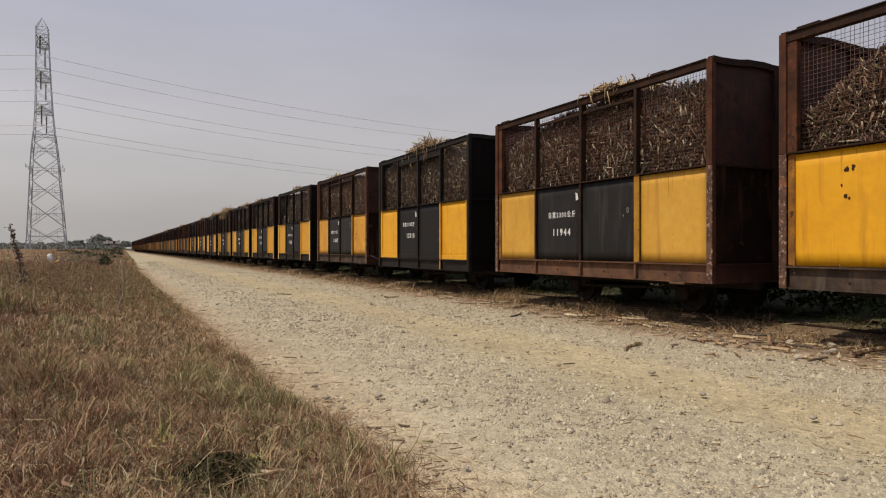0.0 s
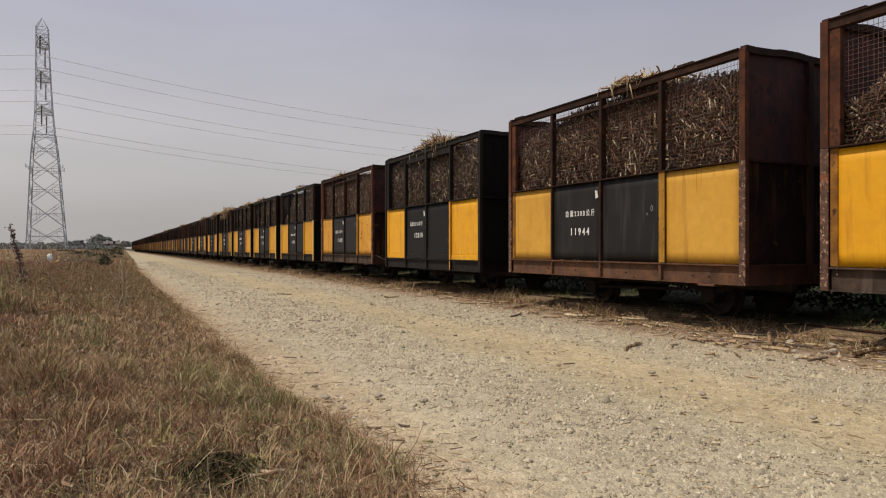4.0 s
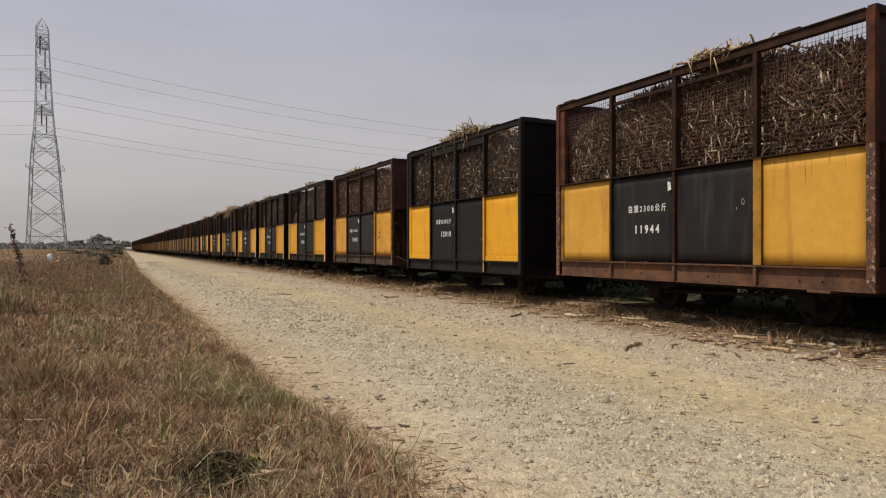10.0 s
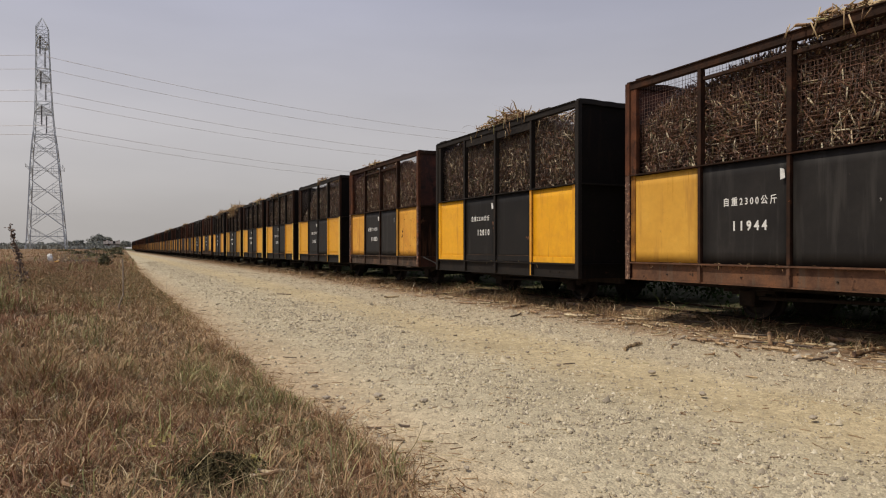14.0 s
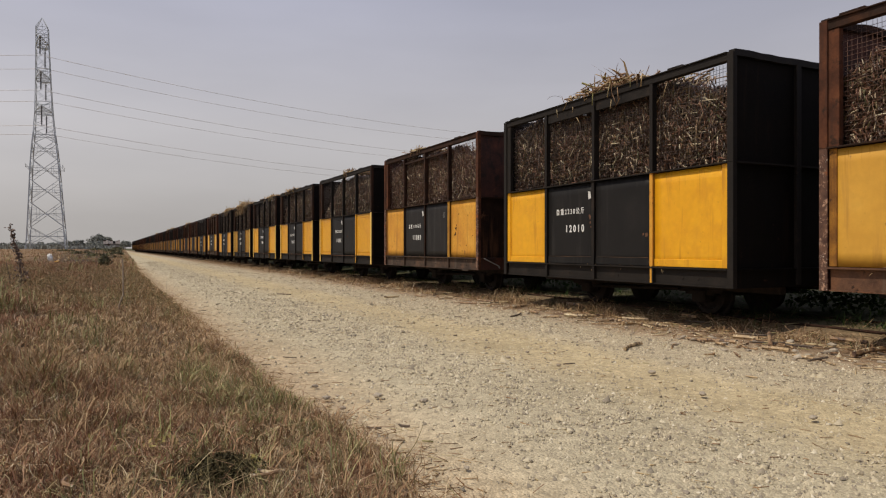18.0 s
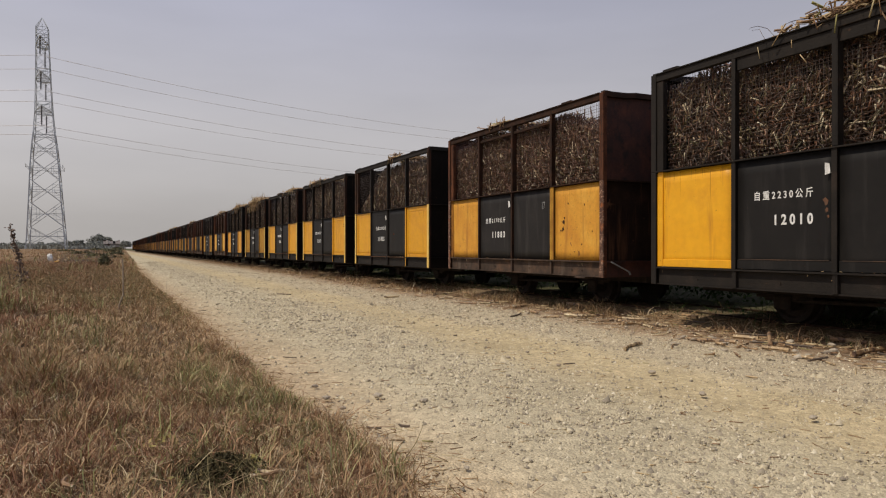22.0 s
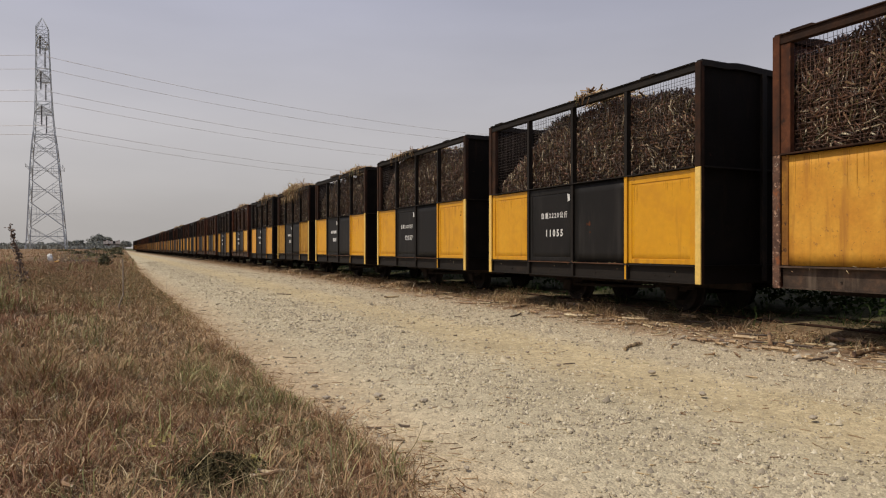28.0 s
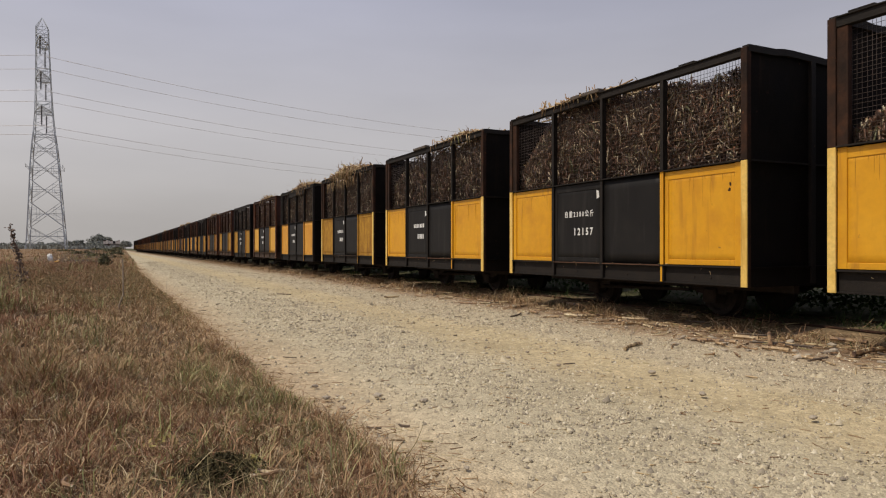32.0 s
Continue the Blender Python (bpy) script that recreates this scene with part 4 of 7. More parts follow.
def cane_load(seed, dips, heap, sticks, mat=CANE):
    """Packed cut cane: dips lower its top near each end, heap raises a loose tuft over the rim at (y, height, spread)."""
    rng = np.random.default_rng(seed)
    W, L = HALF_W - 0.10, HALF_L - 0.06

    def top(y):
        f = (y + L) / (2 * L)
        z = Z_TOP - 0.10 - 0.05 * np.sin(f * 9 + seed) - 0.03 * np.sin(f * 23 + seed * 2)
        z = z - dips[0] * np.exp(-((y + L) / 0.70) ** 2) - dips[1] * np.exp(-((L - y) / (dips[2] if len(dips) > 2 else 0.55)) ** 2)
        return z
    ny, nx = 30, 8
    ys = np.linspace(-L, L, ny)
    xs = np.linspace(-W + 0.13, W - 0.13, nx)
    vs, q = [], []
    for j in range(ny):
        for i in range(nx):
            vs.append((xs[i], ys[j], top(ys[j]) - 0.05 + 0.06 * np.sin(i * 2.1 + j) - 0.05))
    for j in range(ny):
        for i in range(nx):
            vs.append((xs[i], ys[j], Z_SILL + 0.02))
    o = ny * nx
    for j in range(ny - 1):
        for i in range(nx - 1):
            k = j * nx + i
            q.append((k, k + 1, k + nx + 1, k + nx))
            q.append((o + k, o + k + nx, o + k + nx + 1, o + k + 1))
        for i in (0, nx - 1):
            k = j * nx + i
            q.append((k, k + nx, o + k + nx, o + k))
    for j in (0, ny - 1):
        for i in range(nx - 1):
            k = j * nx + i
            q.append((k, k + 1, o + k + 1, o + k))
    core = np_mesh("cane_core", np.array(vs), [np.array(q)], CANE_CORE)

    n1 = int(sticks * 0.74)
    y = rng.uniform(-L + 0.03, L - 0.03, n1)
    z = Z_MID - 0.05 + rng.uniform(0, 1, n1) * (top(y) - Z_MID + 0.08)
    side = np.where(rng.uniform(size=n1) < 0.95, -1, 1)
    deep = np.abs(rng.normal(0, 0.045, n1))
    c1 = np.stack([side * (W - 0.020 - deep), y, z], 1)
    # the stalks stand in sheaves that lean together
    lean = np.array([0.75 * noise.noise(Vector((a * 1.7, b * 1.9, seed))) + 0.5 * noise.noise(Vector((a * 4.5, b * 4.5, seed + 7))) for a, b in zip(y, z)])
    w1 = np.stack([rng.normal(0, 0.12, n1), np.tan(np.clip(lean + rng.normal(0, 0.85, n1), -1.5, 1.5)), np.ones(n1)], 1)
    l1 = rng.uniform(0.04, 0.15, n1) + np.where(rng.uniform(size=n1) < 0.15, rng.uniform(0.03, 0.14, n1), 0.0)
    l1 = np.minimum(l1, 0.05 + 1.6 * np.maximum(0.02, top(y) - z + 0.05))
    n2 = sticks - n1
    y2 = rng.uniform(-L + 0.12, L - 0.12, n2)
    x2 = rng.uniform(-W + 0.1, W - 0.1, n2)
    c2 = np.stack([x2, y2, top(y2) - 0.06 + rng.uniform(-0.03, 0.07, n2)], 1)
    w2 = np.stack([rng.normal(0, 0.8, n2), rng.normal(0, 0.8, n2), rng.normal(0, 0.45, n2)], 1)
    l2 = rng.uniform(0.12, 0.38, n2)
    c, w, ln = np.concatenate([c1, c2]), np.concatenate([w1, w2]), np.concatenate([l1, l2])
    w /= np.linalg.norm(w, axis=1, keepdims=True)
    ln = np.minimum(ln, 2 * (L + 0.012 - np.abs(c[:, 1])) / np.maximum(np.abs(w[:, 1]), 0.05))
    thick = np.where(rng.uniform(size=len(c)) < 0.3, rng.uniform(0.002, 0.004, len(c)), rng.uniform(0.0045, 0.0105, len(c)))
    v, qd, tr = prisms(c, w, ln, thick)
    stalks = np_mesh("cane_stalks", v, [qd, tr], mat)
    tuft = None
    if heap:
        hy, hh, hs = heap
        n3 = int(1300 * hs / 0.5 * (1 if sticks > 3000 else 0.5))
        y3 = np.clip(hy + rng.normal(0, hs, n3), -L + 0.2, L - 0.2)
        fall = np.exp(-((y3 - hy) / (hs * 1.4)) ** 2) * (0.55 + 0.45 * np.sin(y3 * 11 + seed) ** 2)
        x3 = -W + rng.uniform(-0.07, 0.75, n3)
        z3 = Z_TOP + 0.015 + rng.uniform(0, 1, n3) * hh * fall * 0.9
        w3 = np.stack([rng.normal(0, 0.7, n3), rng.normal(0, 0.9, n3), rng.normal(0, 0.30, n3)], 1)
        w3 /= np.linalg.norm(w3, axis=1, keepdims=True)
        l3 = rng.uniform(0.04, 0.16, n3) + np.where(rng.uniform(size=n3) < 0.10, 0.16, 0.0)
        r3 = np.where(rng.uniform(size=n3) < 0.25, rng.uniform(0.009, 0.016, n3), rng.uniform(0.003, 0.009, n3))
        # a few longer stalks lie along the rim
        n4 = max(4, n3 // 60)
        c4 = np.stack([-W + rng.uniform(-0.08, 0.2, n4), hy + rng.normal(0, hs * 0.7, n4), Z_TOP + 0.03 + rng.uniform(0, 0.5, n4) * hh], 1)
        w4 = np.stack([rng.normal(0, 0.25, n4), np.ones(n4), rng.normal(0, 0.14, n4)], 1)
        w4 /= np.linalg.norm(w4, axis=1, keepdims=True)
        v, qd, tr = prisms(np.concatenate([np.stack([x3, y3, z3], 1), c4]), np.concatenate([w3, w4]), np.concatenate([l3, rng.uniform(0.14, 0.34, n4)]),
                           np.concatenate([r3, rng.uniform(0.006, 0.012, n4)]))
        # big heaps trail down over the side
        n6 = n3 // 9 if hh > 0.245 else n3 // 60
        y6 = np.clip(hy + rng.normal(0, hs * 0.9, n6), -L + 0.1, L - 0.1)
        c6 = np.stack([-HALF_W - rng.uniform(0.012, 0.03, n6), y6, Z_TOP - rng.uniform(0, 1, n6) ** 2 * hh * 1.2 + 0.02], 1)
        w6 = np.stack([rng.normal(0, 0.05, n6), rng.normal(0, 0.5, n6), np.ones(n6)], 1)
        w6 /= np.linalg.norm(w6, axis=1, keepdims=True)
        v6, q6, t6 = prisms(c6, w6, rng.uniform(0.05, 0.22, n6), rng.uniform(0.003, 0.008, n6))
        v, qd, tr = np.concatenate([v, v6]), np.concatenate([qd, q6 + len(v)]), np.concatenate([tr, t6 + len(v)])
        # dry leaves stick out of it and hang over
        n5 = max(8, n3 // 22)
        y5 = np.clip(hy + rng.normal(0, hs * 0.8, n5), -L + 0.2, L - 0.2)
        x5 = -W + rng.uniform(-0.09, 0.3, n5)
        a5 = rng.normal(math.pi, 1.2, n5)
        v5, q5, t5 = curls(rng, x5, y5, np.full(n5, Z_TOP + 0.01), rng.uniform(0.1, 0.7, n5) * hh * 1.3 + 0.03, rng.uniform(0.010, 0.034, n5), 1.3, a5)
        q5, t5 = q5 + len(v), t5 + len(v)
        tuft = np_mesh("loose_cane", np.concatenate([v, v5]), [np.concatenate([qd, q5]), np.concatenate([tr, t5])], CANE_DRY)
    return core, stalks, tuft


def put_load(meshes, pose_m, label):
    root = new("cane_load")
    root.matrix_basis = pose_m
    core, stalks, tuft = meshes
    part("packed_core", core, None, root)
    tagged(part("packed_cane", stalks, None, root), kind="stuff")
    if tuft:
        tagged(part("loose_cane_tuft", tuft, None, root, "pale dry loose cane heaped over the rim"), kind="stuff")
    return tagged(root, label, "sugarcane", group="cane loads of the train")


# where each wagon's near end stands along the track before it starts
NEAR_ENDS = [-4.80, 0.00, 4.712, 9.545, 14.315, 19.085, 23.885, 28.64, 33.45, 38.30] + [38.30 + 4.81 * k for k in range(1, 35)]
# how much longer than the plan each body is
LONGER = {4: 1.003, 5: 1.020, 6: 1.006, 7: 1.026}
STYLES = ["rust", "rust", "rust", "black", "rust", "trimmed", "trimmed", "trimmed", "trimmed", "black", "rust", "black", "rust", "rust", "black"]
BASES = {s: wagon(s, 20 + i) for i, s in enumerate(("rust", "black", "trimmed"))}
TRAIN = []
LETTERS = {2: ("自重2300公斤", "11944"), 3: ("自重2230公斤", "12010"), 4: ("自重2170公斤", "11883"), 5: ("自重2220公斤", "11055"), 6: ("自重2300公斤", "12157")}
# where the weight and the number stand on the panel
STENCILS = {2: ((0.41, 1.118), (0.405, 0.90)), 3: ((0.475, 1.15), (0.375, 0.94)), 4: ((0.49, 1.106), (0.40, 0.90)), 5: ((0.40, 1.117), (0.395, 0.894)), 6: ((0.45, 1.111), (0.36, 0.90))}
HEAPS = {1: None, 2: (-0.40, 0.12, 0.24), 3: (-0.17, 0.23, 0.40), 4: (0.45, 0.03, 0.20), 5: (-0.20, 0.10, 0.17), 6: (0.5, 0.03, 0.5), 7: (-1.1, 0.10, 0.45), 8: (0.1, 0.26, 0.75), 9: (-0.5, 0.20, 0.65),
         10: (-0.2, 0.10, 0.4), 13: (0.3, 0.22, 0.6), 16: (0.0, 0.25, 0.7), 17: (0.5, 0.15, 0.5), 21: (0.2, 0.2, 0.7)}
DIPS = {1: (0.05, 0.62), 2: (0.08, 0.38), 3: (0.22, 0.10), 4: (0.34, 0.16), 5: (0.24, 0.76, 1.05), 6: (0.10, 0.52), 7: (0.02, 0.40), 8: (0.02, 0.05), 9: (0.02, 0.05)}
rng_train = np.random.default_rng(5)
spare = [cane_load(300 + k, (0.05, 0.12), None, 1300) for k in range(3)] + [cane_load(310 + k, (0.03, 0.06), (0.1 * k, 0.16, 0.5), 1300) for k in range(2)]
for k, y in enumerate(NEAR_ENDS):
    style = STYLES[k] if k < len(STYLES) else ("rust", "black", "rust", "rust", "black")[int(rng_train.integers(0, 5))]
    m = pose(TRACK_X, y + HALF_L * LONGER.get(k, 1.008), RAIL_TOP)
    w = copy_thing(BASES[style], m)
    w.scale.y = LONGER.get(k, 1.008)
    if k < 10:
        load = put_load(cane_load(100 + k, DIPS.get(k, (0.05, 0.1)), HEAPS.get(k), 13500 if 0 < k < 7 else 4200), m, "cut brown sugarcane packed inside a wire-sided wagon")
    else:
        s = 3 + k % 2 if k in HEAPS else k % 3
        load = put_load(spare[s], m, "cut brown sugarcane packed inside a far wagon")
    load.scale.y = w.scale.y
    TRAIN.append((w, load, y, style))
for b in BASES.values():
    for o in (*b.children_recursive, b):
        bpy.data.objects.remove(o)

for k, (w, load, y, style) in enumerate(TRAIN):
    dep = DEPTH[style] - 0.0015
    if k == 1:
        for o in w.children:
            if o.data and o.data.materials and o.data.materials[0] == YELLOW_OLD:
                o.data = o.data.copy()
                o.data.materials[0] = YELLOW
        tagged(w, "rusty brown cane wagon with bright yellow and black panels on rails")
    if k == 1:
        for o in w.children:
            if o.data and o.data.materials and o.data.materials[0] == SILL:
                o.data = o.data.copy()
                o.data.materials[0] = SILL_GRIMY
    if k == 4:
        for o in w.children:
            if o.data and o.data.materials and o.data.materials[0] == YELLOW_OLD:
                o.data = o.data.copy()
                o.data.materials[0] = YELLOW_WORN
            if o.data and o.data.materials and o.data.materials[0] == SILL:
                o.data = o.data.copy()
                o.data.materials[0] = SILL_GRIMY
        tagged(w, "rusty brown cane wagon with worn orange-yellow and black panels on rails")
    # farther wagons get duller, more orange paint and a greyer sill
    if k > 7:
        for o in w.children:
            if o.data and o.location.x <= 0 and o.data.materials and o.data.materials[0] in (YELLOW, YELLOW_OLD, YELLOW_DULL):
                o.data = o.data.copy()
                o.data.materials[0] = (OCHRE, RUST_PAINT, OCHRE, YELLOW_WORN)[k % 4] if k > 11 else (YELLOW_WORN, YELLOW_OLD, OCHRE)[k % 3]
            elif o.data and o.data.materials and o.data.materials[0] == SILL:
                o.data = o.data.copy()
                o.data.materials[0] = SILL_GRIMY
        tagged(w, "cane wagon with duller worn orange-yellow and black panels on rails")
    if k in LETTERS:
        (wy, wz), (ny, nz) = STENCILS[k]
        painted("weight_lettering", text_mesh(" ".join(LETTERS[k][0]), 0.1, STENCIL, 0.0015, 0.55, 0.080), w, wy, wz, dep)
        painted("number_lettering", text_mesh(" ".join(LETTERS[k][1]), 0.1, STENCIL, 0.0032, 0.352, 0.090), w, ny, nz, dep)
        for o in w.children:
            if "lettering" in o.name:
                tagged(o, kind="stuff")
    elif k < 12:
        tagged(painted("weight_lettering", bars_mesh(rng_train, 7, 0.46, 0.07), w, 0.40, 1.11, dep), kind="stuff")
        tagged(painted("number_lettering", bars_mesh(rng_train, 5, 0.27, 0.09), w, 0.33, 0.92, dep), kind="stuff")
    if k < 12:
        bm = bmesh.new()
        vs = [bm.verts.new(p) for p in ((0, 0.0, 0), (0.045, 0.012, 0), (0.04, 0.085, 0.004), (0.006, 0.095, 0.01))]
        bm.faces.new(vs)
        thicken(bm, 0.003)
        me = bpy.data.meshes.new("paper_tag")
        bm.to_mesh(me)
        bm.free()
        me.materials.append(STENCIL)
        painted("paper_tag", me, w, 0.078, 1.27, 0.002)


def chip(w, y, z, size, seed, mat, depth):
    """A flake of bare rust on a panel, with a ragged outline."""
    rng = random.Random(seed)
    bm = bmesh.new()
    n = 11
    ring = [bm.verts.new((math.cos(6.283 * k / n) * size * rng.uniform(0.35, 1.0), math.sin(6.283 * k / n) * size * rng.uniform(0.45, 1.3), 0)) for k in range(n)]
    bm.faces.new(ring)
    thicken(bm, 0.001)
    me = bpy.data.meshes.new("rust_chip")
    bm.to_mesh(me)
    bm.free()
    me.materials.append(mat)
    return painted("rust_chip", me, w, y, z, depth)


for k, spots in {1: ((1.42, 1.30, 0.026), (1.37, 1.31, 0.024), (1.46, 1.18, 0.013), (1.43, 1.10, 0.022), (1.40, 1.08, 0.014)), 4: ((-1.20, 1.07, 0.02), (-1.19, 1.02, 0.035), (-1.17, 0.94, 0.035), (-1.13, 0.92, 0.02), (-1.28, 1.25, 0.016), (-1.6, 1.22, 0.018), (-1.55, 0.75, 0.012), (-1.75, 0.9, 0.012), (-1.4, 0.66, 0.012)),
                 6: ((-1.78, 1.28, 0.02), (-1.77, 1.23, 0.022)), 5: ((-0.30, 0.99, 0.028), (-0.26, 0.985, 0.018), (-0.31, 0.89, 0.016)), 3: ((0.09, 1.07, 0.030), (0.08, 1.0, 0.022), (0.07, 0.95, 0.012), (-0.85, 0.84, 0.028), (-0.80, 0.85, 0.018), (-0.45, 0.575, 0.014))}.items():
    for j, (cy, cz, cs) in enumerate(spots):
        chip(TRAIN[k][0], cy, cz, cs, k * 10 + j, {3: SILL, 5: RUST_POST}.get(k, RUST), DEPTH[TRAIN[k][3]] - 0.0025)


def runs(w, k, y0, y1, z, depth, mat):
    """Thin runs of rusty grime, washed down a panel from its upper edge."""
    rng = random.Random(900 + k)
    bm = bmesh.new()
    for _ in range(17):
        x, wide, ln = rng.uniform(-0.5, 0.5) * (y1 - y0), rng.uniform(0.001, 0.0035), 0.03 + 0.30 * rng.random() ** 2.2
        pts = [(x - wide, 0), (x + wide, 0), (x + wide * 0.7 + rng.gauss(0, 0.002), -ln * 0.6), (x + wide * 0.2, -ln), (x - wide * 0.5, -ln * 0.7)]
        bm.faces.new([bm.verts.new((a, b, 0.0)) for a, b in pts])
    thicken(bm, 0.0004)
    me = bpy.data.meshes.new("rust_grime")
    bm.to_mesh(me)
    bm.free()
    me.materials.append(mat)
    return tagged(painted("rust_grime", me, w, (y0 + y1) / 2, z, depth), "rusty grime run down from the rail", kind="stuff")


for k in range(1, 8):
    w, _, _, style = TRAIN[k]
    for j, (y0, y1) in enumerate(BAYS):
        inset = 0.062 if style == "trimmed" else 0.01
        if j in (0, 3):
            runs(w, k * 4 + j, y0 + inset, y1 - inset, Z_MID - (0.095 if inset > 0.02 else 0.014), DEPTH[style] - 0.0015, GRIME)


def straws(w, seed, count, ledge):
    """Bits of cane trash caught on the sill flange and in the gaps of one side."""
    rng = np.random.default_rng(seed)
    y = rng.uniform(-1.85, 1.85, count)
    c = np.stack([-HALF_W + rng.uniform(0.0, 0.06, count), y, np.full(count, ledge + 0.014)], 1)
    wv = np.stack([rng.normal(0, 0.5, count), rng.normal(0, 1, count), rng.normal(0, 0.12, count)], 1)
    m = count // 6
    c[:m, 0], c[:m, 2] = -HALF_W - 0.006, ledge - rng.uniform(0.0, 0.06, m)
    wv[:m] = np.stack([rng.normal(0, 0.1, m), rng.normal(0, 0.7, m), np.ones(m)], 1)
    wv /= np.linalg.norm(wv, axis=1, keepdims=True)
    v, q, t = prisms(c, wv, rng.uniform(0.01, 0.045, count), rng.uniform(0.001, 0.003, count))
    tagged(part("caught_straw", np_mesh("caught_straw", v, [q, t], CANE_DRY), None, w, "pale cane straw caught on the sill"), kind="stuff")


for k in range(1, 9):
    straws(TRAIN[k][0], 60 + k, 44, FEET[TRAIN[k][3]][1])

for k in (6, 7):
    part("plank", boxes((-HALF_W - 0.03, -HALF_W + 0.06, 0.02, 0.55, Z_TOP + 0.0065, Z_TOP + 0.05), bevel=0.006), SLEEPER, TRAIN[k][0], "short weathered plank lying on the rim")
painted("chalk_mark", text_mesh("o", 0.11, CHALK), TRAIN[2][0], -0.80, 1.125, DEPTH[TRAIN[2][3]] - 0.0015, 0.7, 1.2)

painted("chalk_mark", text_mesh(",", 0.12, CHALK), TRAIN[2][0], -0.73, 1.09, DEPTH[TRAIN[2][3]] - 0.0015)
painted("chalk_mark", text_mesh("17", 0.13, CHALK), TRAIN[4][0], -0.74, 1.25, DEPTH[TRAIN[4][3]] - 0.0015, 0.65, 1.0)

bm = bmesh.new()
tube(bm, (-1.16, -HALF_L - 0.025, 0.545), (-0.91, -HALF_L - 0.03, 0.433), 0.008, 7)
tube(bm, (-0.91, -HALF_L - 0.03, 0.433), (-0.89, -HALF_L - 0.03, 0.40), 0.012, 7)
part("uncoupling_lever", bm, CHALK, TRAIN[4][0], "pale bare metal lever across the end beam")

# ---------------------------------------------------------------- pylon and cables
RIGHT, AHEAD = Vector((0.9024, -0.431, 0)), Vector((0.431, 0.9024, 0))
PYLON = Vector((-10.85, 149.2, 0.62))
PY_TALL = 43.2
# (height share, half width) of the lattice body
PY_RINGS = [(0.0, 3.65), (0.065, 3.42), (0.165, 3.12), (0.257, 2.86), (0.355, 2.62), (0.435, 2.30), (0.500, 1.95), (0.590, 1.62), (0.665, 1.48), (0.738, 1.36), (0.815, 1.27), (0.895, 1.16), (0.955, 1.12)]
# limits of the braced panels: wide ones below, close ones above
PY_WIDE = (0.012, 0.098, 0.203, 0.299, 0.388, 0.466, 0.512)
PY_CLOSE = (0.512, 0.548, 0.588, 0.634, 0.682, 0.731, 0.780, 0.829, 0.878, 0.916, 0.955)
# arms: height share, and how high the cable hangs
PY_ARMS = ((0.878, 34.95), (0.731, 28.69), (0.588, 22.33))
ARM = 5.3


def py_half(h):
    return float(np.interp(h, [a for a, b in PY_RINGS], [b for a, b in PY_RINGS]))


def py_at(h, x, y):
    """A place on the tower, which leans a little: height share, and metres from its axis."""
    return Vector((x * 0.87 - 0.85 * h + 0.1, y, h * PY_TALL))


